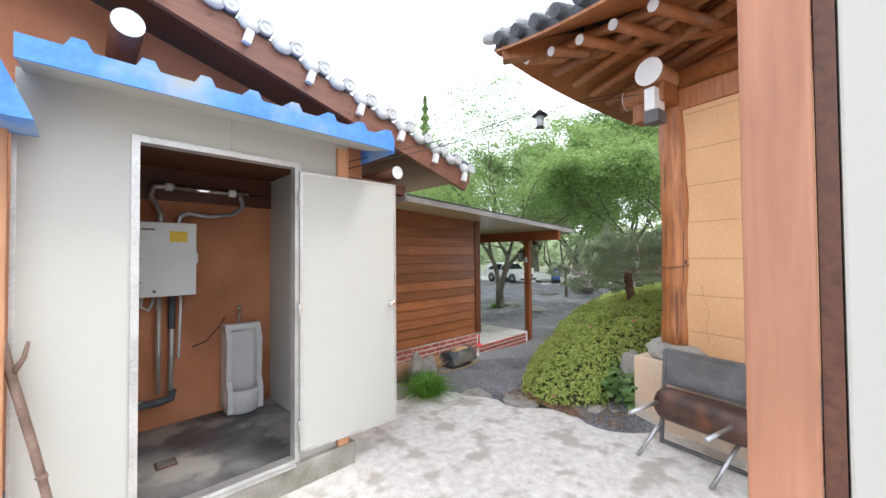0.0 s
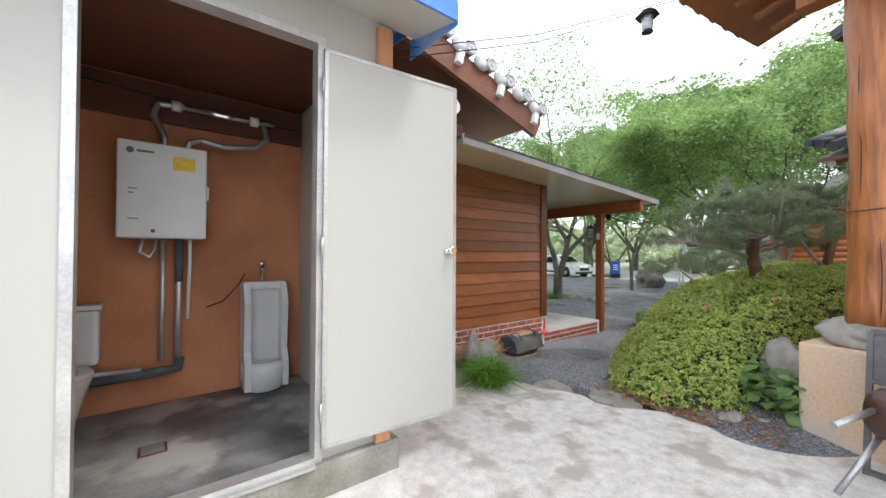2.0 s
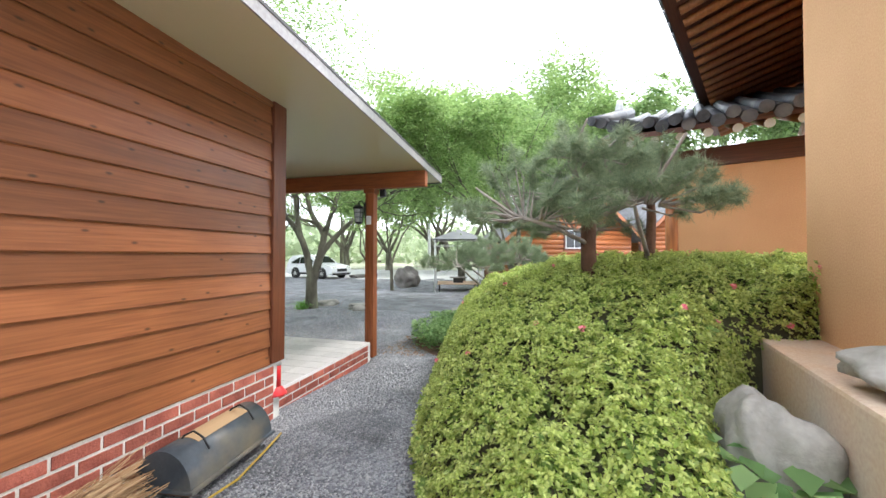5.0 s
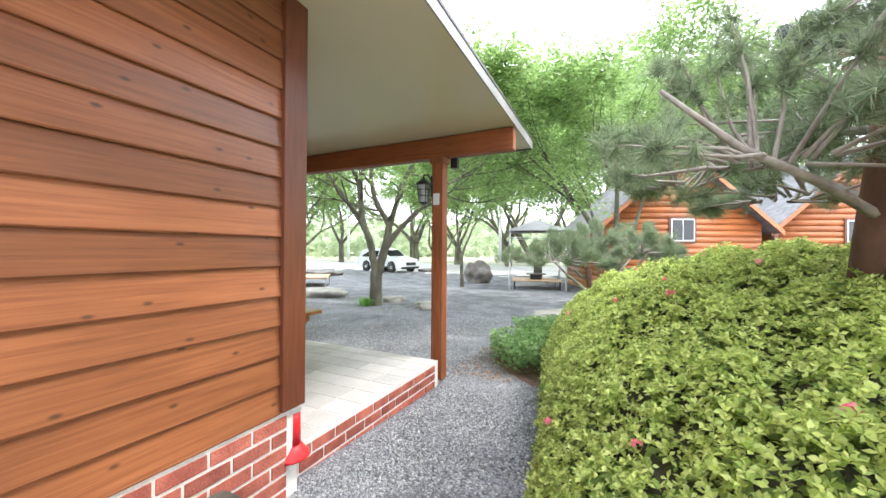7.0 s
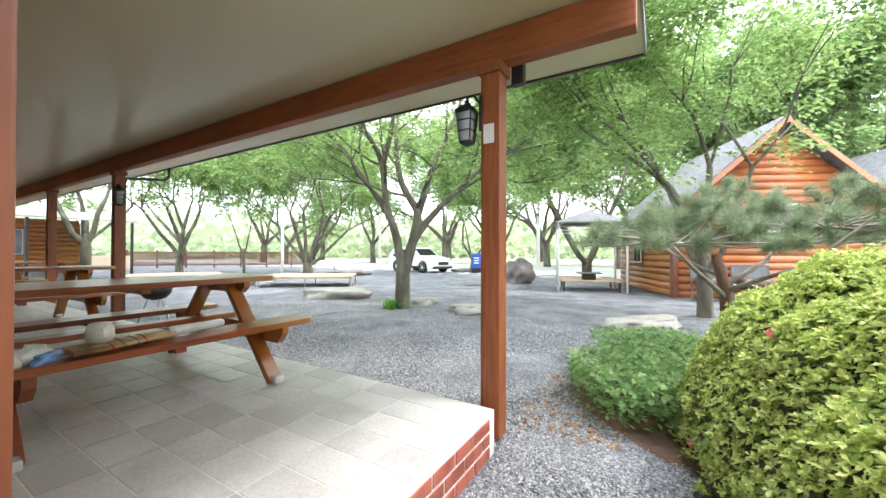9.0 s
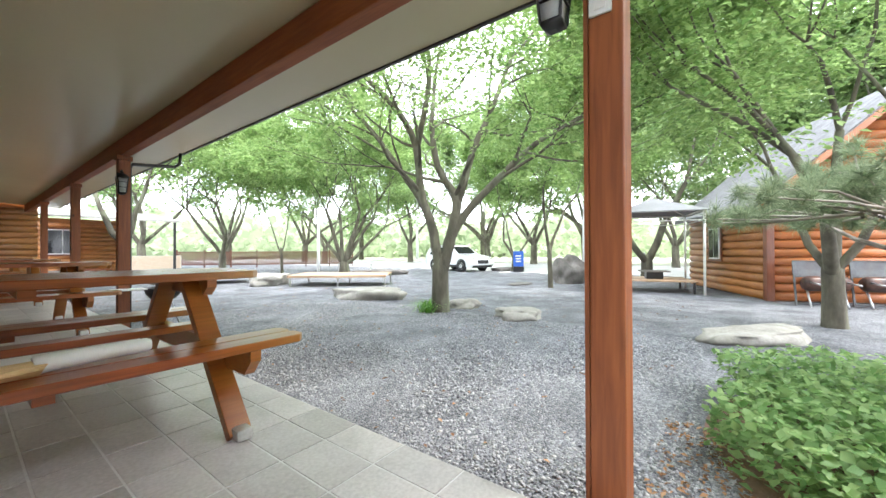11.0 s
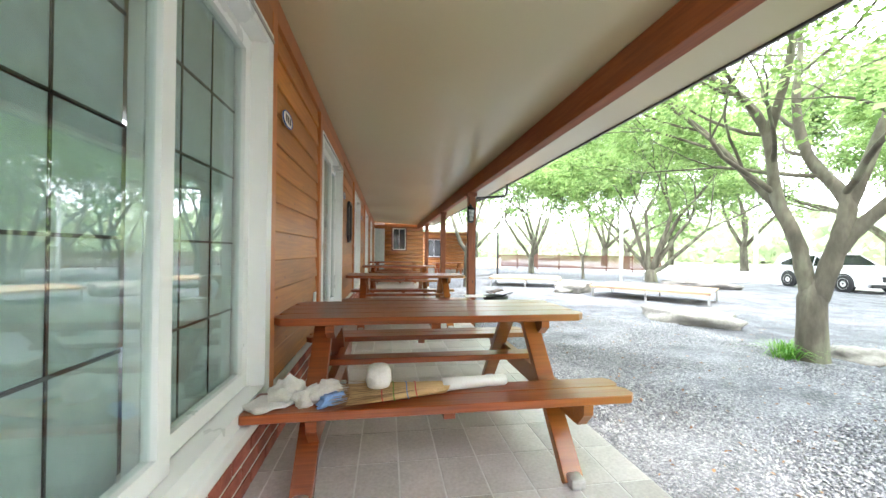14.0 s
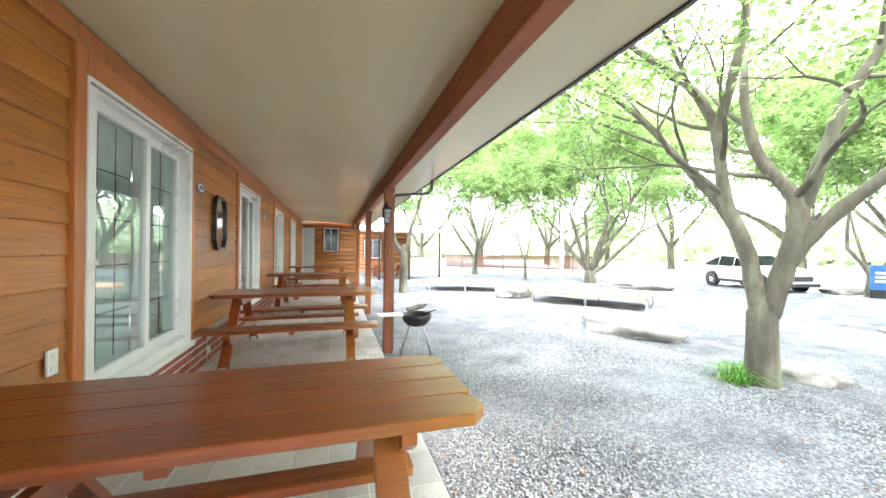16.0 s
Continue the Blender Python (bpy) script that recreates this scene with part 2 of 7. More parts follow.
M = dict(
    gravel=gravel_mat(),
    pebble=island("pebble", [(0.17, 0.176, 0.192), (0.25, 0.257, 0.274), (0.32, 0.327, 0.344), (0.37, 0.372, 0.38), (0.47, 0.466, 0.462)]),
    concrete=surface("concrete", (0.6, 0.565, 0.52), (0.78, 0.75, 0.705), 13.0, 0.85, 1.0, 90, stain=(0.47, 0.43, 0.375), stain_scale=3.2, grain=0.5, edge=(0.54, 0.62)),
    curb=surface("curb_concrete", (0.2, 0.19, 0.16), (0.36, 0.34, 0.3), 3.5, 0.9, 0.5, 60, stain=(0.1, 0.11, 0.07), stain_scale=2.5),
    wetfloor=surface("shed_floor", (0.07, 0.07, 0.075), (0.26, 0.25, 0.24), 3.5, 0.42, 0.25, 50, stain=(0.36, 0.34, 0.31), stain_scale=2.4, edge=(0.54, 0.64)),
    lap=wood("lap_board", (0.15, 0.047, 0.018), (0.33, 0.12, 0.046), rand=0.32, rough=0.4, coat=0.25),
    # Same wood as the side boards; light on the front is put into the colour.
    lap_lit=wood("lap_board_front_lit", (0.31, 0.092, 0.01), (0.53, 0.2, 0.026), knot=(0.2, 0.06, 0.012), rand=0.22),
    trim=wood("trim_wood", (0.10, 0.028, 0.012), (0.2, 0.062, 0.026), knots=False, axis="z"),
    trimo=wood("orange_trim", (0.38, 0.115, 0.028), (0.55, 0.19, 0.052), knots=False, axis="z"),
    post=wood("post_wood", (0.15, 0.04, 0.012), (0.33, 0.1, 0.03), rough=0.55, coat=0.0, axis="z"),
    beam=wood("beam_wood", (0.17, 0.042, 0.011), (0.33, 0.095, 0.025), rough=0.6, coat=0.0, axis="y"),
    column=wood("column_wood", (0.12, 0.032, 0.01), (0.5, 0.19, 0.06), rough=0.5, grain=3.0, axis="z"),
    table=wood("table_wood", (0.13, 0.025, 0.005), (0.35, 0.08, 0.015), worn=(0.36, 0.17, 0.028), rough=0.3, coat=0.4, rand=0.1, knots=False),
    oldpost=wood("pale_post", (0.42, 0.19, 0.09), (0.62, 0.33, 0.18), rough=0.6, coat=0.0, axis="z"),
    gatewood=wood("gate_post_wood", (0.27, 0.115, 0.065), (0.42, 0.2, 0.12), rough=0.6, coat=0.0, axis="z"),
    hanok=wood("hanok_wood", (0.2, 0.06, 0.018), (0.42, 0.16, 0.05), rough=0.5, grain=4.5, axis="z"),
    darkwood=wood("dark_eave_wood", (0.06, 0.02, 0.01), (0.16, 0.055, 0.025), rough=0.6, knots=False),
    rakewood=wood("barge_wood", (0.13, 0.045, 0.025), (0.27, 0.11, 0.065), rough=0.6),
    log=wood("log_siding", (0.38, 0.105, 0.032), (0.56, 0.2, 0.065), rough=0.35, coat=0.3),
    logy=wood("log_siding_yellow", (0.28, 0.095, 0.022), (0.46, 0.195, 0.055), rough=0.4),
    deck=wood("platform_board", (0.42, 0.27, 0.16), (0.58, 0.4, 0.26), rough=0.6, coat=0.0),
    brick=surface("brick", (0.25, 0.065, 0.045), (0.46, 0.14, 0.095), 9, 0.8, 0.5, 90, rand=0.22),
    mortar=surface("mortar", (0.66, 0.63, 0.57), (0.8, 0.78, 0.73), 6, 0.9, 0.4, 80),
    tile=surface("porch_tile", (0.46, 0.43, 0.41), (0.58, 0.545, 0.525), 3.5, 0.36, 0.12, 70, rand=0.14, spec=0.5),
    grout=surface("grout", (0.64, 0.63, 0.61), (0.76, 0.75, 0.73), 8, 0.9, 0.2, 60),
    soffit=surface("soffit_panel", (0.6, 0.54, 0.36), (0.62, 0.56, 0.375), 0.4, 0.22, 0.0, 220, spec=0.5, grain=0.05),
    panel=surface("cream_panel", (0.475, 0.475, 0.435), (0.485, 0.485, 0.445), 0.9, 0.42, 0.01, 90, grain=0.04),
    flash=surface("roof_flashing", (0.05, 0.045, 0.045), (0.1, 0.095, 0.095), 4, 0.4, 0.05, 40, metal=0.2),
    edge=surface("roof_edge_metal", (0.3, 0.29, 0.28), (0.42, 0.4, 0.39), 4, 0.4, 0.05, 40, metal=0.3),
    blue=surface("blue_sheet", (0.05, 0.2, 0.62), (0.13, 0.34, 0.78), 2.5, 0.5, 0.1, 30, stain=(0.32, 0.36, 0.38), stain_scale=2.6),
    tarp=surface("blue_tarp", (0.015, 0.12, 0.55), (0.04, 0.22, 0.75), 3, 0.35, 0.4, 14),
    alu=surface("aluminium", (0.5, 0.5, 0.48), (0.66, 0.66, 0.64), 5, 0.4, 0.05, 70, metal=0.7),
    steel=surface("steel_pipe", (0.36, 0.36, 0.37), (0.55, 0.55, 0.56), 7, 0.38, 0.08, 60, metal=0.8),
    sheet=surface("steel_sheet", (0.09, 0.092, 0.095), (0.17, 0.172, 0.175), 4, 0.5, 0.06, 40, metal=0.1, stain=(0.12, 0.09, 0.07)),
    chrome=surface("chrome", (0.8, 0.8, 0.8), (0.9, 0.9, 0.9), 4, 0.12, 0.0, 40, metal=1.0),
    iron=surface("burnt_drum", (0.03, 0.018, 0.014), (0.11, 0.05, 0.035), 5, 0.4, 0.15, 40, stain=(0.2, 0.07, 0.03), stain_scale=4),
    black=surface("black_metal", (0.012, 0.012, 0.013), (0.03, 0.03, 0.032), 5, 0.4, 0.05, 40),
    drum=surface("drum_plastic", (0.04, 0.05, 0.06), (0.08, 0.095, 0.11), 4, 0.42, 0.06, 40, stain=(0.2, 0.17, 0.12), stain_scale=3),
    plaster=surface("orange_plaster", (0.50, 0.235, 0.12), (0.60, 0.30, 0.165), 2.2, 0.85, 0.3, 90, stain=(0.46, 0.21, 0.1), stain_scale=1.6),
    plasterd=surface("shed_plaster", (0.46, 0.18, 0.085), (0.58, 0.25, 0.13), 2.2, 0.8, 0.25, 70, stain=(0.36, 0.14, 0.07)),
    hanokwall=surface("hanok_plaster", (0.63, 0.36, 0.18), (0.72, 0.43, 0.23), 1.2, 0.85, 0.2, 90),
    base=surface("painted_plinth", (0.66, 0.45, 0.29), (0.6, 0.53, 0.44), 1.8, 0.85, 0.15, 50, stain=(0.5, 0.47, 0.42), stain_scale=2.2),
    groove=surface("wall_joint", (0.3, 0.16, 0.08), (0.36, 0.2, 0.1), 5, 0.9, 0.1, 50),
    white=surface("white_paint", (0.74, 0.74, 0.72), (0.82, 0.82, 0.8), 3, 0.5, 0.05, 40),
    pvc=surface("white_pvc", (0.76, 0.77, 0.76), (0.82, 0.83, 0.82), 2, 0.3, 0.01, 30, grain=0.05),
    frost=surface("frosted_pane", (0.4, 0.48, 0.48), (0.46, 0.54, 0.54), 1.2, 0.4, 0.04, 15),
    boiler=surface("boiler_enamel", (0.6, 0.6, 0.58), (0.68, 0.68, 0.66), 2, 0.35, 0.01, 40, grain=0.06),
    china=surface("porcelain", (0.62, 0.62, 0.61), (0.74, 0.74, 0.73), 2, 0.15, 0.0, 30, spec=0.6, grain=0.05),
    yellow=surface("yellow_plastic", (0.68, 0.45, 0.02), (0.78, 0.54, 0.04), 5, 0.45, 0.05, 40),
    hosey=surface("yellow_hose", (0.4, 0.26, 0.03), (0.5, 0.33, 0.05), 5, 0.5, 0.05, 40),
    red=surface("red_plastic", (0.55, 0.015, 0.02), (0.68, 0.03, 0.035), 4, 0.4, 0.05, 40),
    foam=surface("pipe_insulation", (0.06, 0.07, 0.08), (0.12, 0.13, 0.14), 9, 0.8, 0.3, 40),
    rooftile=surface("roof_tile", (0.03, 0.033, 0.04), (0.09, 0.097, 0.11), 5, 0.5, 0.3, 40, stain=(0.17, 0.17, 0.165), stain_scale=3),
    tileend=surface("pale_tile_end", (0.42, 0.43, 0.43), (0.62, 0.63, 0.63), 12, 0.8, 0.5, 60),
    shingle=surface("grey_shingle", (0.14, 0.14, 0.15), (0.24, 0.24, 0.25), 6, 0.85, 0.5, 50),
    rock=surface("rock", (0.25, 0.236, 0.207), (0.41, 0.39, 0.35), 4, 0.9, 0.8, 28, stain=(0.26, 0.25, 0.21), stain_scale=3),
    rockd=surface("dark_rock", (0.12, 0.11, 0.1), (0.24, 0.22, 0.2), 3, 0.9, 0.7, 25),
    bark=surface("bark", (0.065, 0.058, 0.042), (0.16, 0.145, 0.105), 5, 0.9, 0.8, 30, stretch=(1, 1, 0.35), stain=(0.2, 0.215, 0.14), stain_scale=2.5),
    pinebark=surface("pine_bark", (0.09, 0.045, 0.03), (0.2, 0.11, 0.07), 7, 0.9, 0.8, 35, stretch=(1, 1, 0.4)),
    paletwig=surface("pale_twig", (0.24, 0.2, 0.17), (0.42, 0.38, 0.34), 8, 0.9, 0.4, 40),
    soil=surface("soil", (0.1, 0.06, 0.04), (0.22, 0.13, 0.09), 5, 0.95, 0.8, 40),
    leaf=leafy("maple_leaf", (0.12, 0.22, 0.06), (0.35, 0.47, 0.18), 0.5),
    leafd=leafy("maple_leaf_far", (0.12, 0.21, 0.07), (0.32, 0.43, 0.18), 0.45),
    # Greyed, pale green: distance haze is mixed into the leaf colour.
    woods=leafy("hazy_wood_leaf", (0.26, 0.33, 0.19), (0.46, 0.52, 0.34), 0.4),
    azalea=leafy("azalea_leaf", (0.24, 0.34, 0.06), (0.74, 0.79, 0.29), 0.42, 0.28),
    # Same leaf, darkened: shade inside the shrubs is painted into the colour.
    azalea_shaded=leafy("azalea_leaf_shaded", (0.12, 0.2, 0.045), (0.26, 0.36, 0.09), 0.35),
    petal=leafy("petal", (0.78, 0.1, 0.16), (0.9, 0.36, 0.42), 0.3),
    needle=leafy("pine_needle", (0.11, 0.17, 0.09), (0.37, 0.43, 0.27), 0.38),
    broad=leafy("broad_leaf", (0.14, 0.27, 0.09), (0.34, 0.48, 0.2), 0.45),
    blade=leafy("grass_blade", (0.06, 0.2, 0.02), (0.2, 0.4, 0.06), 0.3),
    straw=island("straw", [(0.24, 0.13, 0.065), (0.38, 0.235, 0.12), (0.5, 0.35, 0.2)]),
    litter=island("leaf_litter", [(0.16, 0.08, 0.04), (0.32, 0.17, 0.08), (0.42, 0.26, 0.15)]),
    cloth=surface("white_cloth", (0.66, 0.64, 0.6), (0.76, 0.74, 0.71), 8, 0.95, 0.5, 120),
    bluecloth=surface("blue_cloth", (0.2, 0.36, 0.72), (0.28, 0.45, 0.8), 8, 0.95, 0.5, 120),
    broom=surface("broom_straw", (0.55, 0.35, 0.16), (0.72, 0.5, 0.27), 8, 0.9, 0.6, 60, stretch=(0.3, 6, 6)),
    stick=surface("stick_bark", (0.13, 0.085, 0.065), (0.25, 0.17, 0.14), 8, 0.9, 0.5, 40),
    carpaint=surface("white_car_paint", (0.72, 0.73, 0.74), (0.76, 0.77, 0.78), 1, 0.2, 0.0, 30, coat=0.6),
    carglass=surface("car_glass", (0.012, 0.014, 0.016), (0.02, 0.022, 0.025), 1, 0.06, 0.0, 30, spec=0.6),
    rubber=surface("rubber", (0.015, 0.015, 0.015), (0.03, 0.03, 0.03), 6, 0.8, 0.1, 40),
    asphalt=surface("road", (0.46, 0.46, 0.44), (0.58, 0.575, 0.555), 0.6, 0.9, 0.2, 20),
    # Bleached green: glare of the sunlit open ground is put into the colour.
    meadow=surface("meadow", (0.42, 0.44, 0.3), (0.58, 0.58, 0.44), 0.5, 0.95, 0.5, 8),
    signblue=surface("sign_blue", (0.02, 0.09, 0.4), (0.04, 0.13, 0.5), 3, 0.5, 0.03, 30),
    glass=clear_glass("window_glass"),
    mirror=surface("mirror", (0.85, 0.86, 0.86), (0.88, 0.89, 0.89), 1, 0.04, 0.0, 10, metal=1.0),
    canvas=surface("canopy_sheet", (0.15, 0.155, 0.165), (0.22, 0.225, 0.235), 2, 0.6, 0.1, 30),
    lampglass=surface("lantern_glass", (0.42, 0.46, 0.46), (0.55, 0.58, 0.58), 4, 0.15, 0.02, 30),
    # Near-black brown: the shade between the leaves is put into this colour.
    core=surface("shrub_shade_core", (0.035, 0.035, 0.018), (0.075, 0.07, 0.035), 8, 0.95, 0.5, 40),
)


# ---- building helpers ----
I4 = Matrix()


def T(x, y, z):
    return Matrix.Translation((x, y, z))


def box(bm, x0, x1, y0, y1, z0, z1, m=I4):
    c = T((x0 + x1) / 2, (y0 + y1) / 2, (z0 + z1) / 2) @ Matrix.Diagonal((x1 - x0, y1 - y0, z1 - z0, 1))
    return bmesh.ops.create_cube(bm, size=1, matrix=m @ c)["verts"]


def boxm(x0, x1, y0, y1, z0, z1, bevel=0.0, m=I4):
    bm = bmesh.new()
    box(bm, x0, x1, y0, y1, z0, z1, m)
    if bevel:
        bmesh.ops.bevel(bm, geom=bm.edges[:], offset=bevel, segments=2, affect="EDGES", profile=0.6)
    return bm


def bar(bm, p, q, w, h, up=(0, 0, 1)):
    """A straight piece of rectangular section from p to q."""
    p, q = Vector(p), Vector(q)
    x = (q - p).normalized()
    y = Vector(up).cross(x)
    y = y.normalized() if y.length > 1e-4 else Vector((0, 1, 0))
    z = x.cross(y)
    r = Matrix((x, y, z)).transposed().to_4x4()
    c = T(*((p + q) / 2)) @ r @ Matrix.Diagonal(((q - p).length, w, h, 1))
    bmesh.ops.create_cube(bm, size=1, matrix=c)


def barm(p, q, w, h, up=(0, 0, 1), bevel=0.0):
    bm = bmesh.new()
    bar(bm, p, q, w, h, up)
    if bevel:
        bmesh.ops.bevel(bm, geom=bm.edges[:], offset=bevel, segments=2, affect="EDGES", profile=0.6)
    return bm


def tube(bm, pts, radii, n=8, cap=True):
    """A round limb or pipe through points, with a radius at each."""
    pts = [Vector(p) for p in pts]
    if not isinstance(radii, (list, tuple)):
        radii = [radii] * len(pts)
    rings, ref = [], None
    for i, p in enumerate(pts):
        d = (pts[min(i + 1, len(pts) - 1)] - pts[max(i - 1, 0)]).normalized()
        if ref is None:
            ref = Vector((1, 0, 0)) if abs(d.x) < 0.8 else Vector((0, 1, 0))
        u = (ref - d * ref.dot(d)).normalized()
        v, ref = d.cross(u), u
        rings.append([bm.verts.new(p + radii[i] * (math.cos(a) * u + math.sin(a) * v)) for a in [2 * math.pi * k / n for k in range(n)]])
    for a, b in zip(rings, rings[1:]):
        for k in range(n):
            f = bm.faces.new((a[k], a[(k + 1) % n], b[(k + 1) % n], b[k]))
            f.smooth = True
    if cap:
        bm.faces.new(rings[0][::-1])
        bm.faces.new(rings[-1])


def tubem(pts, radii, n=8):
    bm = bmesh.new()
    tube(bm, pts, radii, n)
    return bm


def turned(profile, n=16, m=I4, cap=True):
    """A body turned about z from (radius, height) pairs."""
    bm = bmesh.new()
    rings = [[bm.verts.new(m @ Vector((r * math.cos(a), r * math.sin(a), z))) for a in [2 * math.pi * k / n for k in range(n)]] for r, z in profile]
    for a, b in zip(rings, rings[1:]):
        for k in range(n):
            f = bm.faces.new((a[k], a[(k + 1) % n], b[(k + 1) % n], b[k]))
            f.smooth = True
    if cap:
        bm.faces.new(rings[0][::-1])
        bm.faces.new(rings[-1])
    return bm


def prism(outline, y0, y1, m=I4):
    """An outline in x, z drawn out along y."""
    bm = bmesh.new()
    a = [bm.verts.new(m @ Vector((x, y0, z))) for x, z in outline]
    b = [bm.verts.new(m @ Vector((x, y1, z))) for x, z in outline]
    bm.faces.new(a)
    bm.faces.new(b[::-1])
    for k in range(len(a)):
        j = (k + 1) % len(a)
        bm.faces.new((a[j], a[k], b[k], b[j]))
    bmesh.ops.recalc_face_normals(bm, faces=bm.faces[:])
    return bm


def boulder(sx, sy, sz, seed, detail=3, rough=0.18, flat=0.0):
    bm = bmesh.new()
    bmesh.ops.create_icosphere(bm, subdivisions=detail, radius=1)
    o = Vector((seed * 7.3, seed * 3.1, seed * 5.7))
    for v in bm.verts:
        k = 1 + rough * 2 * noise.noise(v.co * 1.1 + o) + rough * noise.noise(v.co * 2.7 + o)
        c = v.co * k
        if flat and c.z > flat:
            c.z = flat + (c.z - flat) * 0.25
        v.co = Vector((c.x * sx, c.y * sy, (c.z + 0.5) * sz))
    for f in bm.faces:
        f.smooth = True
    return bm


def part(name, bm, material, parent=None, label="", m=None):
    """Links a bmesh as one mesh object under a thing or a part."""
    me = bpy.data.meshes.new(name)
    bm.to_mesh(me)
    bm.free()
    me.materials.append(M[material])
    ob = new(name, me)
    if parent is not None:
        ob.parent = parent
    if m is not None:
        ob.matrix_basis = m
    return tagged(ob, label)


def piece(name, me, parent, m):
    ob = new(name, me)
    ob.parent = parent
    ob.matrix_basis = m
    return ob


def thing(name, label, category, m=I4, group="", kind=""):
    ob = new(name)
    ob.empty_display_size = 0.1
    ob.matrix_basis = m
    return tagged(ob, label, category, group, kind)


def structure(name, bm, material, label="", category=""):
    return tagged(part(name, bm, material), label, category, "", "structure")


def soup(name, verts, faces, material, smooth=False):
    """A mesh from arrays, for what is too many to count."""
    me = bpy.data.meshes.new(name)
    nv, nf, k = len(verts), len(faces), faces.shape[1]
    me.vertices.add(nv)
    me.vertices.foreach_set("co", np.asarray(verts, np.float32).ravel())
    me.loops.add(nf * k)
    me.loops.foreach_set("vertex_index", np.asarray(faces, np.int32).ravel())
    me.polygons.add(nf)
    me.polygons.foreach_set("loop_start", np.arange(0, nf * k, k, dtype=np.int32))
    me.polygons.foreach_set("loop_total", np.full(nf, k, np.int32))
    me.update(calc_edges=True)
    me.materials.append(M[material])
    return me


rng = np.random.default_rng(7)


def unit(v):
    return v / np.maximum(np.linalg.norm(v, axis=-1, keepdims=True), 1e-6)


def leaves(centres, normals, size, width=0.55, fold=0.25, jitter=0.6):
    """Folded pointed leaves, one at each centre, lying across its normal: vertices and triangles."""
    n = len(centres)
    nm = unit(normals + jitter * rng.normal(size=(n, 3)))
    ax = unit(np.cross(nm, rng.normal(size=(n, 3))))
    sd_ = np.cross(nm, ax)
    s = (size * rng.uniform(0.6, 1.3, n))[:, None]
    v = np.stack([centres - ax * s * 0.5, centres + sd_ * s * width * 0.5 + nm * s * fold * 0.5, centres + ax * s * 0.5,
                  centres - sd_ * s * width * 0.5 + nm * s * fold * 0.5], 1).reshape(-1, 3)
    i = np.arange(n)[:, None] * 4
    f = np.concatenate([i + [0, 1, 2], i + [0, 2, 3]])
    return v, f


def blades(centres, axes, normals, size, width=0.42, fold=0.3):
    """Leaves that start at their centres and point along their axes, widest past the middle."""
    n = len(centres)
    ax = unit(axes)
    nm = unit(normals - ax * np.sum(normals * ax, 1, keepdims=True))
    sd_ = np.cross(nm, ax)
    s = (size * rng.uniform(0.7, 1.25, n))[:, None]
    mid = centres + ax * s * 0.58
    v = np.stack([centres, mid + sd_ * s * width * 0.5 + nm * s * fold * 0.2, centres + ax * s - nm * s * 0.08,
                  mid - sd_ * s * width * 0.5 + nm * s * fold * 0.2], 1).reshape(-1, 3)
    i = np.arange(n)[:, None] * 4
    return v, np.concatenate([i + [0, 1, 2], i + [0, 2, 3]])


def cell_distance(x, y, size):
    """Distance to the nearest of scattered centres, in units of their spacing."""
    u, w = np.asarray(x, float) / size, np.asarray(y, float) / size
    iu, iw = np.floor(u), np.floor(w)
    best = np.full(u.shape, 9.0)
    for a in (-1, 0, 1):
        for b in (-1, 0, 1):
            p, q = iu + a, iw + b
            h = np.sin(p * 127.1 + q * 311.7) * 43758.5453
            g = np.sin(p * 269.5 + q * 183.3) * 24634.6345
            best = np.minimum(best, np.hypot(p + 0.15 + 0.7 * (h - np.floor(h)) - u, q + 0.15 + 0.7 * (g - np.floor(g)) - w))
    return best


def ground_z(x, y):
    """The ground: level gravel, falling a little to the road, a ramp on the path, a mound under the shrubs."""
    x, y = np.asarray(x, float), np.asarray(y, float)
    z = -0.25 - np.clip(x - 8, 0, 14) * 0.008
    ramp = np.clip((1.6 - x) / 3.8, 0, 1) * np.clip((2.5 - y) / 1.5, 0, 1)
    z = z + ramp * 0.165
    mound = np.exp(-(((x - 0.9) / 2.0) ** 2 + ((y + 2.9) / 1.0) ** 2) ** 1.5)
    return z + 0.4 * mound


# ---- ground ----
def sheet_axis(lo, hi, fine_lo, fine_hi, step):
    mid = np.arange(fine_lo, fine_hi, step)
    out = [fine_hi + (hi - fine_hi) * (k / 14) ** 2.2 for k in range(15)]
    inn = [fine_lo - (fine_lo - lo) * (k / 14) ** 2.2 for k in range(1, 15)][::-1]
    return np.array(list(inn) + list(mid) + out)


gx, gy = sheet_axis(-500, 700, -7, 20, 0.12), sheet_axis(-500, 700, -7, 20, 0.12)
GX, GY = np.meshgrid(gx, gy, indexing="ij")
GZ = ground_z(GX, GY) + 0.012 * np.sin(GX * 2.1 + 1.3 * np.sin(GY * 1.7)) * np.sin(GY * 2.6)
nx, ny = len(gx), len(gy)
ii = (np.arange(nx - 1)[:, None] * ny + np.arange(ny - 1)).ravel()
ground = new("ground", soup("ground", np.stack([GX, GY, GZ], -1).reshape(-1, 3), np.stack([ii, ii + ny, ii + ny + 1, ii + 1], 1), "gravel"))
tagged(ground, "grey crushed stone gravel yard and path", "ground", "", "structure")

road_b = bmesh.new()
box(road_b, 16.6, 34, -40, 60, -0.5, -0.34)
structure("road", road_b, "asphalt", "pale bright paved road and car park beyond the yard", "road")
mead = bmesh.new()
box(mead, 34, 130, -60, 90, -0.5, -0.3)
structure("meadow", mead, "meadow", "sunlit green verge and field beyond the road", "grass")


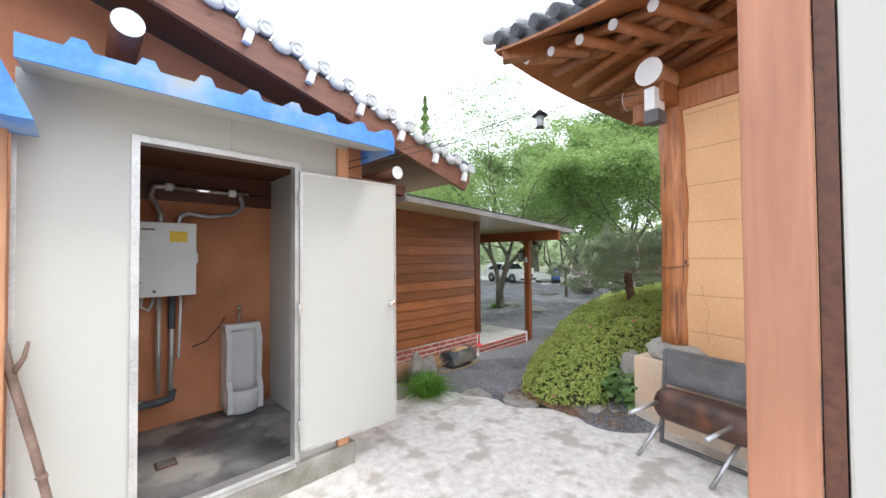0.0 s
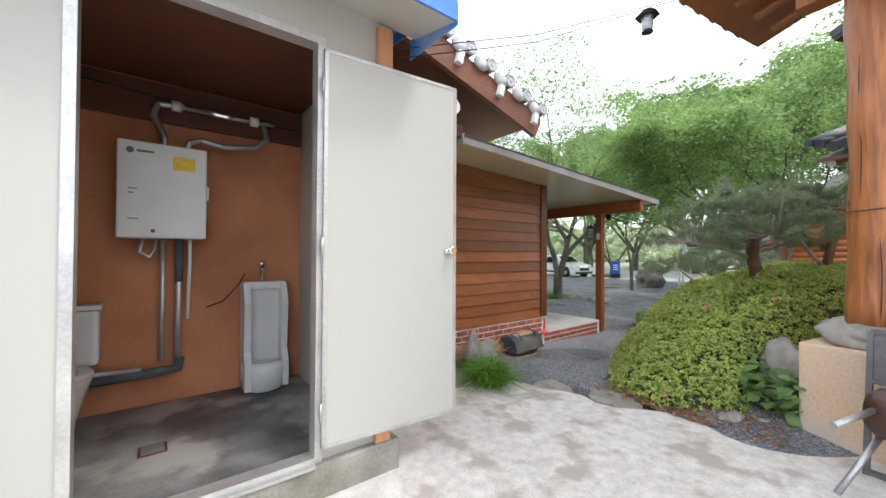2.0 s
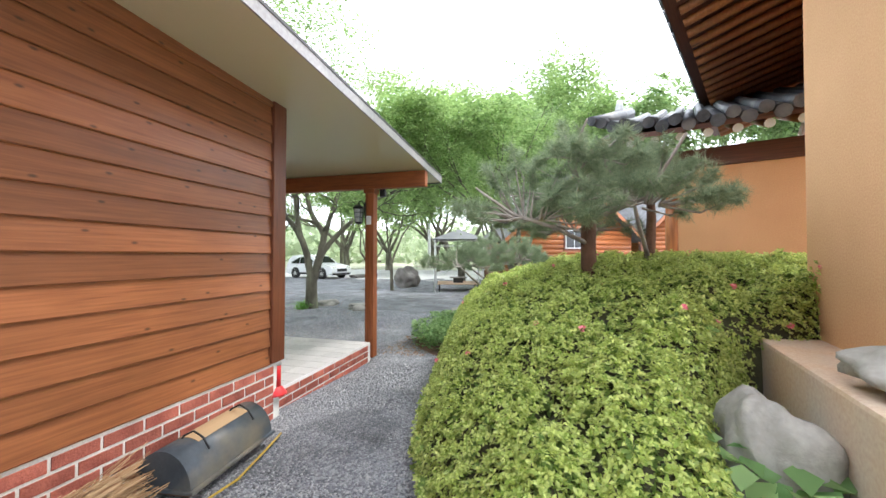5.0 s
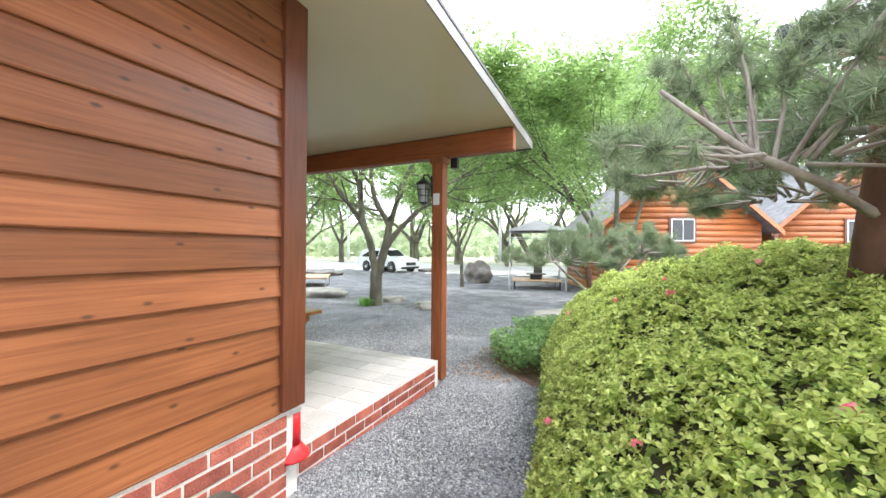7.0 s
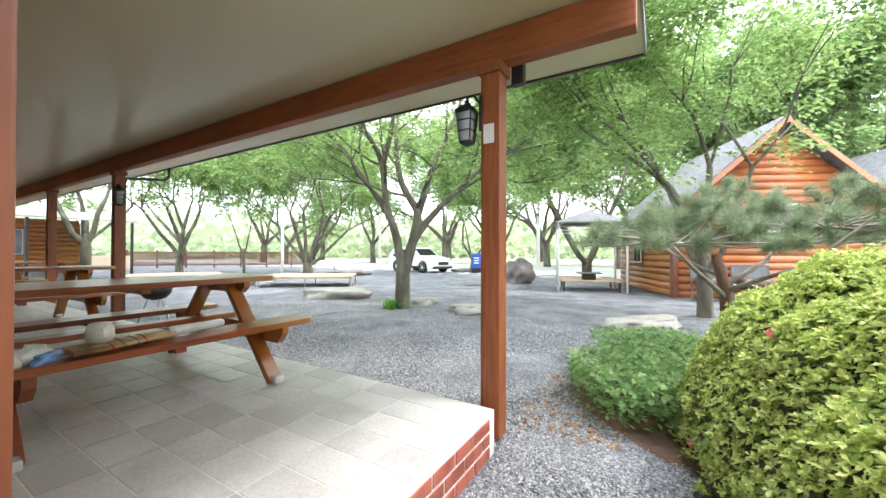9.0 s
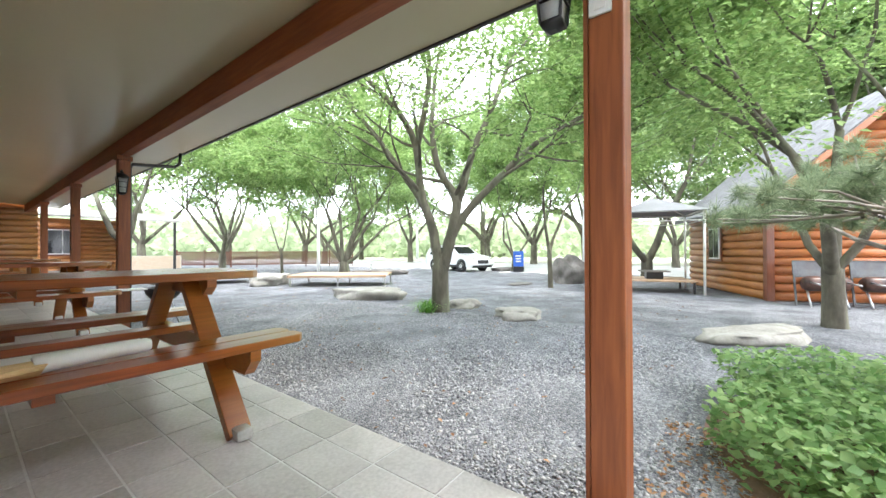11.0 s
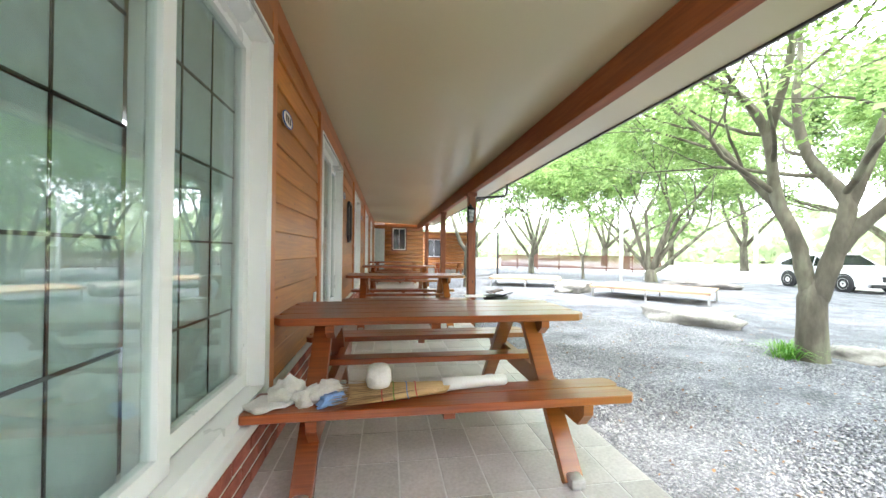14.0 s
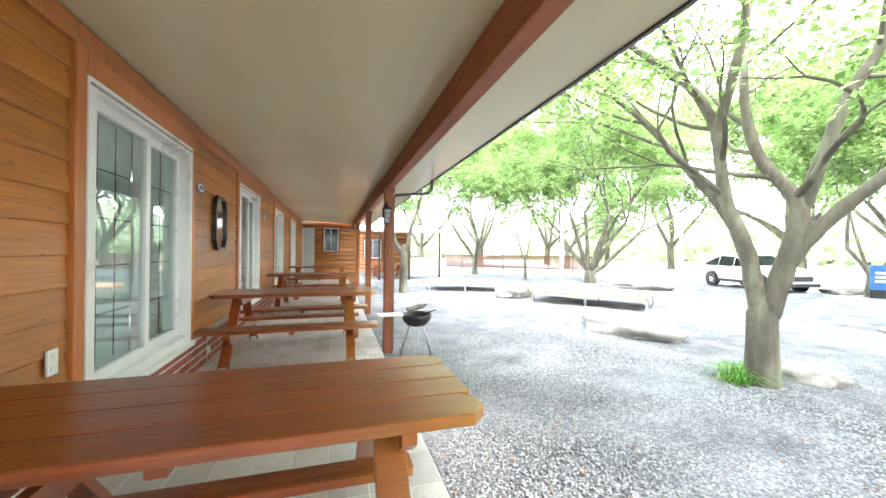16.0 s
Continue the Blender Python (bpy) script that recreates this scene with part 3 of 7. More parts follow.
def scatter_stones(n, x0, x1, y0, y1, keep, lo=0.007, hi=0.017):
    x, y = rng.uniform(x0, x1, n), rng.uniform(y0, y1, n)
    k = keep(x, y)
    x, y = x[k], y[k]
    n = len(x)
    o = np.array([[1, 0, 0], [0, 1, 0], [-1, 0, 0], [0, -1, 0], [0, 0, 1], [0, 0, -1]], float)
    f = np.array([[0, 1, 4], [1, 2, 4], [2, 3, 4], [3, 0, 4], [1, 0, 5], [2, 1, 5], [3, 2, 5], [0, 3, 5]])
    a = rng.uniform(0, 6.28, n)
    s = rng.uniform(lo, hi, n)[:, None] * rng.uniform(0.6, 1.4, (n, 3)) * [1.1, 1.0, 0.55]
    v = o[None] * s[:, None] * rng.uniform(0.65, 1.35, (n, 6, 1))
    ca, sa = np.cos(a)[:, None], np.sin(a)[:, None]
    vx, vy = v[..., 0] * ca - v[..., 1] * sa, v[..., 0] * sa + v[..., 1] * ca
    tilt = rng.normal(0, 0.4, (n, 1))
    vz = v[..., 2] + tilt * vx
    z = ground_z(x, y) + 0.002
    v = np.stack([vx + x[:, None], vy + y[:, None], vz + z[:, None]], -1).reshape(-1, 3)
    return v, (np.arange(n)[:, None, None] * 6 + f[None]).reshape(-1, 3)


def path_keep(x, y):
    edge = np.interp(x, [-2.2, -1.3, -0.8, -0.3, 0.3, 1.4, 2.6, 3.4], [-1.5, -1.6, -1.45, -1.25, -1.15, -1.05, -0.8, 0.1])
    return (y > edge) & ((y < 0.07) | (x > 1.88))


va, fa = scatter_stones(62000, -2.0, 3.4, -1.6, 0.1, path_keep, 0.005, 0.011)
vb, fb = scatter_stones(72000, 1.9, 6.0, 0.0, 7.0, lambda x, y: x > 1.89, 0.006, 0.014)
peb = new("gravel_stones", soup("gravel_stones", np.concatenate([va, vb]), np.concatenate([fa, fb + len(va)]), "pebble"))
tagged(peb, "loose grey and white crushed gravel stones", "gravel", "", "stuff")

# concrete yard in front of the shed, with a broken edge towards the path
cb = bmesh.new()
outline = []
for k in range(15):
    t = k / 14
    outline.append((-2.15 + 0.95 * t + 0.09 * math.sin(9 * t) + 0.05 * math.sin(23 * t), -0.95 - 2.2 * t))
outline += [(-1.0, -3.2), (-0.9, -9.0), (-10.0, -9.0), (-10.0, -1.6), (-3.9, -1.6), (-3.9, -0.01), (-2.62, -0.01), (-2.45, -0.5)]
top = [cb.verts.new((x, y, -0.05)) for x, y in outline]
low = [cb.verts.new((x + 0.03, y, -0.3)) for x, y in outline]
cb.faces.new(top[::-1])
for k in range(len(top)):
    j = (k + 1) % len(top)
    cb.faces.new((top[k], top[j], low[j], low[k]))
bmesh.ops.recalc_face_normals(cb, faces=cb.faces[:])
structure("pavement", cb, "concrete", "worn pale concrete yard with stains and a broken edge", "pavement")

# ---- lodge: side wall ----
def slope(x):
    return 2.385 - 0.045 * x


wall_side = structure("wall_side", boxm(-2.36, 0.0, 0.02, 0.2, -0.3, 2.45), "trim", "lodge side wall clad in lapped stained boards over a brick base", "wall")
wall_front = structure("wall_front", boxm(-0.2, -0.0, 0.205, 17.2, -0.3, 0.0), "mortar", "lodge front wall of orange lapped boards, brick base and sliding doors", "wall")


def lap_mesh(length, name, material, exposure=0.148):
    """A lapped weatherboard along x, thick at its lower edge, its face towards -y."""
    e = exposure
    bm = bmesh.new()
    sec = [(0.0, 0.0), (-0.027, 0.0), (-0.030, 0.006), (-0.012, e + 0.012), (0.0, e + 0.012)]
    a = [bm.verts.new((0, y, z)) for y, z in sec]
    b = [bm.verts.new((length, y, z)) for y, z in sec]
    bm.faces.new(a)
    bm.faces.new(b[::-1])
    for k in range(5):
        bm.faces.new((a[(k + 1) % 5], a[k], b[k], b[(k + 1) % 5]))
    bmesh.ops.recalc_face_normals(bm, faces=bm.faces[:])
    me = bpy.data.meshes.new(name)
    bm.to_mesh(me)
    bm.free()
    me.materials.append(M[material])
    return me


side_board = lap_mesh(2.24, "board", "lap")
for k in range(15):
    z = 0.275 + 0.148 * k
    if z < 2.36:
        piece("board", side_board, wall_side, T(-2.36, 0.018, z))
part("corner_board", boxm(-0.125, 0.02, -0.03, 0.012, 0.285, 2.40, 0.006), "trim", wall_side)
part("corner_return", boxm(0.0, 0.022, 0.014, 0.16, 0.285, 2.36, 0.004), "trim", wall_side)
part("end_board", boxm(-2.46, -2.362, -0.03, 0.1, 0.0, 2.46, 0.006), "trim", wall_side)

# ---- lodge: roof canopy ----
canopy = prism([(-2.3, slope(-2.3)), (2.72, slope(2.72)), (2.72, slope(2.72) + 0.075), (-2.3, slope(-2.3) + 0.075)], -0.63, 17.1)
roof = structure("ceiling", canopy, "soffit", "pale glossy sandwich panel porch ceiling sloping to the eave", "ceiling")
part("side_fascia", prism([(-2.31, slope(-2.31) + 0.004), (2.74, slope(2.74) - 0.012), (2.74, slope(2.74) + 0.09), (-2.31, slope(-2.31) + 0.1)], -0.645, -0.632), "edge", roof, "grey metal roof edge trim")
part("side_cap", prism([(-2.31, slope(-2.31) + 0.078), (2.74, slope(2.74) + 0.078), (2.74, slope(2.74) + 0.1), (-2.31, slope(-2.31) + 0.1)], -0.65, -0.5), "flash", roof)
part("eave_fascia", boxm(2.722, 2.745, -0.645, 17.1, slope(2.72) - 0.014, slope(2.72) + 0.09), "flash", roof, "dark metal eave trim")
part("end_fascia", prism([(-2.325, slope(-2.3) - 0.01), (-2.302, slope(-2.3) - 0.01), (-2.302, slope(-2.3) + 0.11), (-2.325, slope(-2.3) + 0.11)], -0.645, 0.6), "edge", roof)

beam = thing("porch_beam", "long stained timber beam carrying the porch roof", "beam", T(2.05, 0, 2.165))
part("timber", boxm(-0.052, 0.052, -0.62, 17.0, -0.09, 0.122, 0.008), "beam", beam)


def porch_post(y, label):
    p = thing("porch_post", label, "post", T(2.04, y, -0.24), "porch posts")
    part("shaft", boxm(-0.062, 0.062, -0.062, 0.045, 0.0, 2.315, 0.006), "post", p)
    part("facing_strip", boxm(-0.06, 0.06, 0.047, 0.062, 0.0, 2.315, 0.003), "post", p)
    part("capital", boxm(-0.08, 0.08, -0.08, 0.08, 2.25, 2.312, 0.004), "post", p)
    return p


for y in (0.18, 6.1, 9.28, 13.2):
    porch_post(y, "square stained timber porch post")


def socket(m, label, name="wall_socket"):
    s = thing(name, label, "socket", m)
    part("plate", boxm(-0.035, 0.035, -0.012, 0.0, -0.06, 0.06, 0.004), "pvc", s)
    for z in (-0.028, 0.028):
        part("insert", boxm(-0.018, 0.018, -0.0155, -0.0115, z - 0.018, z + 0.018, 0.003), "white", s)


socket(pose(1.977, 0.185, 1.635, 0, 0, -90), "white plastic double switch plate on the porch post", "light_switch")
socket(pose(0.03, 3.1, 0.66, 0, 0, 90), "white double power socket on the board wall")


def lantern(m, label, arm=0.1):
    """A black wall lantern with pale panes; the wall lies towards -y."""
    l = thing("wall_lantern", label, "lantern", m, "lanterns")
    part("bracket", boxm(-0.03, 0.03, -arm - 0.012, -arm + 0.004, 0.0, 0.22, 0.003), "black", l)
    part("arm", tubem([(0, -arm, 0.16), (0, -arm * 0.5, 0.24), (0, 0, 0.24), (0, 0, 0.2)], 0.008, 6), "black", l)
    part("roof", turned([(0.085, 0.14), (0.088, 0.15), (0.045, 0.185), (0.02, 0.2), (0.012, 0.225)], 4, pose(0, 0, 0, 0, 0, 45)), "black", l)
    part("glass", turned([(0.045, -0.05), (0.068, 0.135)], 4, pose(0, 0, 0, 0, 0, 45)), "lampglass", l)
    part("base", turned([(0.02, -0.075), (0.05, -0.06), (0.053, -0.045)], 4, pose(0, 0, 0, 0, 0, 45)), "black", l)
    for a in range(4):
        c, s = math.cos(math.pi / 4 + a * math.pi / 2), math.sin(math.pi / 4 + a * math.pi / 2)
        part("rib", barm((0.05 * c, 0.05 * s, -0.05), (0.073 * c, 0.073 * s, 0.14), 0.008, 0.008), "black", l)
    for z, r in ((0.02, 0.045), (0.085, 0.052)):
        part("cross_bar", boxm(-r, r, -r, r, z - 0.003, z + 0.003), "black", l)
    return l


lantern(pose(1.99, 0.345, 1.66), "black metal lantern with pale glass on the porch post")
lantern(pose(1.99, 5.92, 1.62, 0, 0, 180), "small black lantern on the second porch post", 0.11)
gut = thing("downpipe", "dark metal rainwater pipe from the eave to a porch post", "pipe", T(2.1, 6.1, 0))
part("bend", tubem([(0.0, -0.03, -0.22), (0.0, -0.03, 1.92), (0.03, -0.03, 1.98), (0.5, -0.03, 2.03), (0.56, -0.03, 2.09), (0.57, -0.03, 2.24)], 0.022, 8), "flash", gut)
part("clip", boxm(-0.03, 0.03, -0.056, -0.004, 1.0, 1.02), "flash", gut)
fl = thing("eave_lamp", "small black lamp under the roof corner", "lamp", T(2.16, 0.06, 1.98))
part("housing", boxm(-0.03, 0.03, -0.04, 0.04, 0.0, 0.17, 0.006), "black", fl)
part("stem", boxm(-0.008, 0.008, -0.008, 0.008, 0.17, 0.29), "black", fl)

shoe = thing("post_shoe", "red plastic pipe with a flared foot at the house corner", "pipe", T(-0.005, 0.04, 0.0))
part("flare", turned([(0.095, 0.0), (0.09, 0.012), (0.06, 0.05), (0.048, 0.065)], 14), "red", shoe)
part("pipe", turned([(0.046, 0.06), (0.044, 0.24)], 14), "red", shoe)
part("collar", turned([(0.048, 0.24), (0.048, 0.284)], 14), "white", shoe)

# ---- lodge: porch floor ----
porch = structure("floor", boxm(0.0, 1.86, 0.1, 17.2, -0.32, -0.003), "grout", "porch floor of grey-brown rectangular tiles with pale joints", "floor")

# ---- lodge: front wall, with its sliding doors ----
DOORS = [(0.31, 1.90), (3.32, 4.80), (6.57, 7.99), (9.7, 11.1), (12.75, 14.15)]
ZB, ZT = 0.345, 2.12
gaps, y = [], 0.2
for a, b in DOORS:
    gaps.append((y, a - 0.1))
    y = b + 0.1
gaps.append((y, 17.2))
body = bmesh.new()
for a, b in gaps:
    box(body, -0.2, -0.001, a, b, 0.0, 2.44)
for a, b in DOORS:
    box(body, -0.2, -0.001, a - 0.1, b + 0.1, 0.0, ZB)
    box(body, -0.2, -0.001, a - 0.1, b + 0.1, ZT + 0.06, 2.44)
part("wall_body", body, "trimo", wall_front)
part("wall_plinth", boxm(0.0, 0.012, 0.17, 17.2, -0.005, 0.345), "mortar", wall_front)
for a, b in gaps:
    if b - a < 0.15:
        continue
    me = lap_mesh(b - a, "board", "lap_lit", 0.158)
    for k in range(12):
        piece("board", me, wall_front, T(0.0, a, 0.37 + 0.158 * k) @ pose(0, 0, 0, 0, 0, 90))
part("frieze", boxm(0.001, 0.04, 0.17, 17.2, 2.25, 2.37, 0.004), "trimo", wall_front)
for a, b in DOORS:
    for y0, y1 in ((a - 0.09, a - 0.004), (b + 0.004, b + 0.09)):
        part("door_casing", boxm(0.001, 0.045, y0, y1, 0.345, 2.25, 0.004), "trimo", wall_front)
    part("door_head", boxm(0.001, 0.045, a, b, ZT + 0.004, 2.248, 0.004), "trimo", wall_front)

room = bmesh.new()
box(room, -2.3, -2.2, 0.3, 17, 0, 2.4)
structure("wall_inner", room, "white", "plain inner wall", "wall")


def sliding_door(a, b):
    """A white plastic patio door of two leaves, an inner pane of frosted glass with dark bars behind."""
    w, h = b - a, ZT - ZB
    d = tagged(thing("door", "white plastic sliding patio door with grey barred glass", "door", T(0, a, ZB), "sliding doors"), kind="structure")
    fr = bmesh.new()
    for q in ((0, 0.07, 0, h), (w - 0.07, w, 0, h), (0.07, w - 0.07, h - 0.07, h), (0.07, w - 0.07, 0, 0.075)):
        box(fr, -0.13, 0.05, q[0], q[1], q[2], q[3])
    part("frame", fr, "pvc", d)
    part("sill", boxm(-0.02, 0.085, -0.01, w + 0.01, -0.03, 0.012, 0.005), "pvc", d)
    part("head_track", boxm(0.051, 0.058, 0.01, w - 0.01, h - 0.045, h - 0.03), "edge", d)
    for k, (y0, y1, x) in enumerate(((0.07, w / 2 + 0.03, -0.005), (w / 2 - 0.03, w - 0.07, -0.05))):
        leaf = bmesh.new()
        for q in ((y0, y0 + 0.06, 0.08, h - 0.075), (y1 - 0.06, y1, 0.08, h - 0.075), (y0 + 0.06, y1 - 0.06, h - 0.14, h - 0.075), (y0 + 0.06, y1 - 0.06, 0.08, 0.15)):
            box(leaf, x - 0.02, x + 0.02, q[0], q[1], q[2], q[3])
        lf = part("leaf", leaf, "pvc", d)
        pane = part("pane", boxm(x - 0.003, x + 0.003, y0 + 0.06, y1 - 0.06, 0.15, h - 0.14), "glass", lf)
        pane.visible_shadow = False
        part("frosted_pane", boxm(-0.086, -0.08, y0 + 0.06, y1 - 0.06, 0.1, h - 0.1), "frost", lf, "grey frosted inner pane")
        n = 5
        for i in range(1, n):
            z = 0.15 + (h - 0.29) * i / n
            part("glazing_bar", boxm(-0.0795, -0.0745, y0 + 0.06, y1 - 0.06, z - 0.0045, z + 0.0045), "black", lf)
        for i in (1, 2):
            yy = y0 + 0.06 + (y1 - y0 - 0.12) * i / 3
            part("glazing_bar", boxm(-0.079, -0.075, yy - 0.003, yy + 0.003, 0.15, h - 0.14), "black", lf)
    return d


for a, b in DOORS:
    sliding_door(a, b)

plate = thing("room_sign", "small oval metal room number plate on the board wall", "sign", pose(0.036, 2.2, 1.81, 0, 90, 0))
part("oval", turned([(0.055, 0.0), (0.055, 0.006), (0.05, 0.01)], 20, Matrix.Diagonal((0.75, 1.75, 1, 1))), "white", plate)
part("border", tubem([(0.043 * math.cos(a), 0.098 * math.sin(a), 0.0075) for a in np.linspace(0, 6.283, 25)], 0.004, 5), "signblue", plate, "dark blue painted border")
for yy in (-0.04, 0.0, 0.042):
    part("figure", boxm(-0.02, 0.02, yy - 0.012, yy + 0.012, 0.0102, 0.0118), "black", plate)
copy_thing(plate, pose(0.034, 5.05, 1.80, 0, 90, 0))
copy_thing(plate, pose(0.034, 8.45, 1.80, 0, 90, 0))
mir = thing("wall_mirror", "mirror in a dark carved wooden frame on the wall", "mirror", T(0.035, 5.68, 1.2))
oct_ = [(-0.2, 0.1), (-0.13, 0.0), (0.13, 0.0), (0.2, 0.1), (0.2, 0.48), (0.13, 0.58), (-0.13, 0.58), (-0.2, 0.48)]
ob_ = bmesh.new()
for (y0, z0), (y1, z1) in zip(oct_, oct_[1:] + oct_[:1]):
    bar(ob_, (0.012, y0, z0), (0.012, y1, z1), 0.034, 0.034, (1, 0, 0))
part("frame", ob_, "black", mir)
mg = bmesh.new()
mg.faces.new([mg.verts.new((0.006, y_, z_)) for y_, z_ in oct_])
part("mirror_glass", mg, "mirror", mir)


# ---- picnic tables ----
def picnic_table(m, label):
    """A-frame picnic table with fixed benches, length along x (0 to 1.74), y from the near bench."""
    t = thing("picnic_table", label, "table", m, "picnic tables on the porch")

    def plank(name, x0, x1, y0, y1, z0, z1, mat, clip=0.05):
        o = [(x0 + clip, y0), (x1 - clip, y0), (x1, y0 + clip), (x1, y1 - clip), (x1 - clip, y1), (x0 + clip, y1), (x0, y1 - clip), (x0, y0 + clip)]
        bm = bmesh.new()
        lo = [bm.verts.new((x, y, z0)) for x, y in o]
        hi = [bm.verts.new((x, y, z1)) for x, y in o]
        bm.faces.new(lo[::-1])
        bm.faces.new(hi)
        for k in range(8):
            j = (k + 1) % 8
            bm.faces.new((lo[k], lo[j], hi[j], hi[k]))
        bmesh.ops.bevel(bm, geom=bm.edges[:], offset=0.004, segments=1, affect="EDGES")
        return part(name, bm, mat, t)

    w = 0.65 / 4
    for k in range(4):
        plank("top_plank", 0.0, 1.75, 0.45 + k * w, 0.45 + (k + 1) * w - 0.0025, 0.667, 0.707, "table", 0.012 if k in (1, 2) else 0.05)
    for y0 in (0.0, 1.3):
        for k in range(2):
            plank("seat_plank", 0.0, 1.74, y0 + 0.121 * k, y0 + 0.121 * k + 0.1185, 0.373, 0.411, "table", 0.03)
    for x in (0.25, 1.45):
        for s in (0, 1):
            y0, y1 = (0.045, 0.6) if s == 0 else (1.495, 0.94)
            part("leg", barm((x, y0, 0.005), (x, y1, 0.655), 0.045, 0.095, (1, 0, 0), 0.004), "table", t)
        part("bench_bearer", prism([(0.0, 0.373), (0.0, 0.33), (0.06, 0.262), (1.48, 0.262), (1.54, 0.33), (1.54, 0.373)], x + 0.025, x + 0.07, Matrix(((0, 1, 0, 0), (1, 0, 0, 0), (0, 0, 1, 0), (0, 0, 0, 1)))), "table", t)
        part("top_bearer", prism([(0.46, 0.667), (0.46, 0.63), (0.52, 0.585), (1.02, 0.585), (1.08, 0.63), (1.08, 0.667)], x + 0.025, x + 0.07, Matrix(((0, 1, 0, 0), (1, 0, 0, 0), (0, 0, 1, 0), (0, 0, 0, 1)))), "table", t)
        for y0 in (0.05, 1.49):
            part("rubber_foot", boxm(x - 0.035, x + 0.035, y0 - 0.06, y0 + 0.05, 0.0, 0.05, 0.015), "alu", t, "grey rubber foot cap")
    plank("stretcher", 0.2, 1.57, 0.72, 0.83, 0.374, 0.41, "table", 0.01)
    part("middle_cleat", boxm(0.84, 0.89, 0.47, 1.07, 0.635, 0.666), "table", t)
    for y0 in (0.02, 1.32):
        part("seat_cleat", boxm(0.84, 0.89, y0, y0 + 0.2, 0.343, 0.3725), "table", t)
    return t


first = picnic_table(T(0.025, 1.52, 0.0), "brown stained wooden picnic table with fixed benches on the porch")
for k in range(1, 4):
    copy_thing(first, T(0.025 + 0.01 * k, 1.52 + 3.33 * k, 0.0))

# broom and gloves on the first bench
br = thing("broom", "straw hand broom with white taped handle on the bench", "broom", T(0.48, 1.655, 0.412) @ pose(0, 0, 0.02, 0, 0, 3))
bb = bmesh.new()
nb = 10
outl = [(-0.02, 0.12), (0.06, 0.115), (0.2, 0.09), (0.33, 0.06), (0.42, 0.035)]
rings = []
for x, hw in outl:
    hz = 0.014 + 0.012 * (x / 0.42)
    rings.append([bb.verts.new((x + 0.012 * math.sin(5 * k + 60 * x), hw * math.cos(6.283 * k / nb) - 0.03 * (0.42 - x), hz * math.sin(6.283 * k / nb))) for k in range(nb)])
for a, b in zip(rings, rings[1:]):
    for k in range(nb):
        bb.faces.new((a[k], a[(k + 1) % nb], b[(k + 1) % nb], b[k]))
bb.faces.new(rings[0][::-1])
bb.faces.new(rings[-1])
part("bristles", bb, "broom", br)
sv, sf = [], []
for k in range(260):
    y0 = rng.uniform(-0.12, 0.12)
    p0 = Vector((0.34, y0 * 0.3, rng.uniform(-0.004, 0.02)))
    p1 = Vector((rng.uniform(-0.1, 0.04), y0 * 1.05 - 0.015, rng.uniform(-0.012, 0.02)))
    d_ = Vector((0, 0.0018, 0))
    i = len(sv)
    sv += [p0 - d_, p0 + d_, p1 + d_, p1 - d_]
    sf.append((i, i + 1, i + 2, i + 3))
st = new("loose_straw", soup("loose_straw", np.array([tuple(v) for v in sv]), np.array(sf), "straw"))
st.parent = br
part("handle", tubem([(0.40, 0, 0.008), (0.44, 0, 0.012), (0.62, 0.004, 0.014), (0.70, 0.006, 0.014), (0.715, 0.006, 0.014)], [0.03, 0.03, 0.026, 0.027, 0.02], 12), "white", br, "white taped handle")
for x, c in ((0.12, "red"), (0.17, "blade"), (0.23, "blue"), (0.27, "red")):
    hw = float(np.interp(x, [p[0] for p in outl], [p[1] for p in outl])) + 0.004
    part("binding", tubem([(x + 0.004 * math.sin(k), (hw - 0.002) * math.cos(6.283 * k / 12) - 0.03 * (0.42 - x), (0.016 + 0.012 * x / 0.42) * math.sin(6.283 * k / 12)) for k in range(13)], 0.0025, 5), c, br)


def glove(m, mat, label, seed, sx=0.075, sy=0.05, sz=0.045):
    g_ = boulder(sx, sy, sz, seed, 3, 0.38)
    for k in range(3):
        f_ = boulder(sx * 0.55, sy * 0.28, sz * 0.4, seed + k + 1, 2, 0.2)
        bmesh.ops.translate(f_, verts=f_.verts[:], vec=(sx * 0.9, (k - 1) * sy * 0.55, 0))
        tmp = bpy.data.meshes.new("tmp")
        f_.to_mesh(tmp)
        f_.free()
        g_.from_mesh(tmp)
        bpy.data.meshes.remove(tmp)
    for f in g_.faces:
        f.smooth = True
    o = part("work_glove", g_, mat, None, "", m)
    return tagged(o, label, "glove", "gloves on the bench")


glove(pose(0.19, 1.66, 0.412, 0, 0, 70), "cloth", "crumpled white cotton work glove on the bench", 1, 0.08, 0.06, 0.06)
glove(pose(0.28, 1.62, 0.412, 0, 0, 60), "cloth", "rolled white cotton work glove on the bench", 5, 0.07, 0.035, 0.045)
glove(pose(0.36, 1.66, 0.412, 0, 0, 40), "cloth", "off-white cotton work glove on the bench", 9, 0.075, 0.04, 0.05)
glove(pose(0.39, 1.595, 0.412, 0, 0, 35), "bluecloth", "pale blue rubber-coated work glove on the bench", 13, 0.06, 0.03, 0.03)
tw = part("cloth_pad", boulder(0.1, 0.08, 0.012, 21, 3, 0.25), "cloth", None, "", pose(0.14, 1.62, 0.412, 0, 0, 20))
tagged(tw, "flat folded white cloth on the bench", "cloth")
rl = thing("glove_roll", "rolled white glove bundle resting on the broom", "glove", T(0.585, 1.668, 0.445))
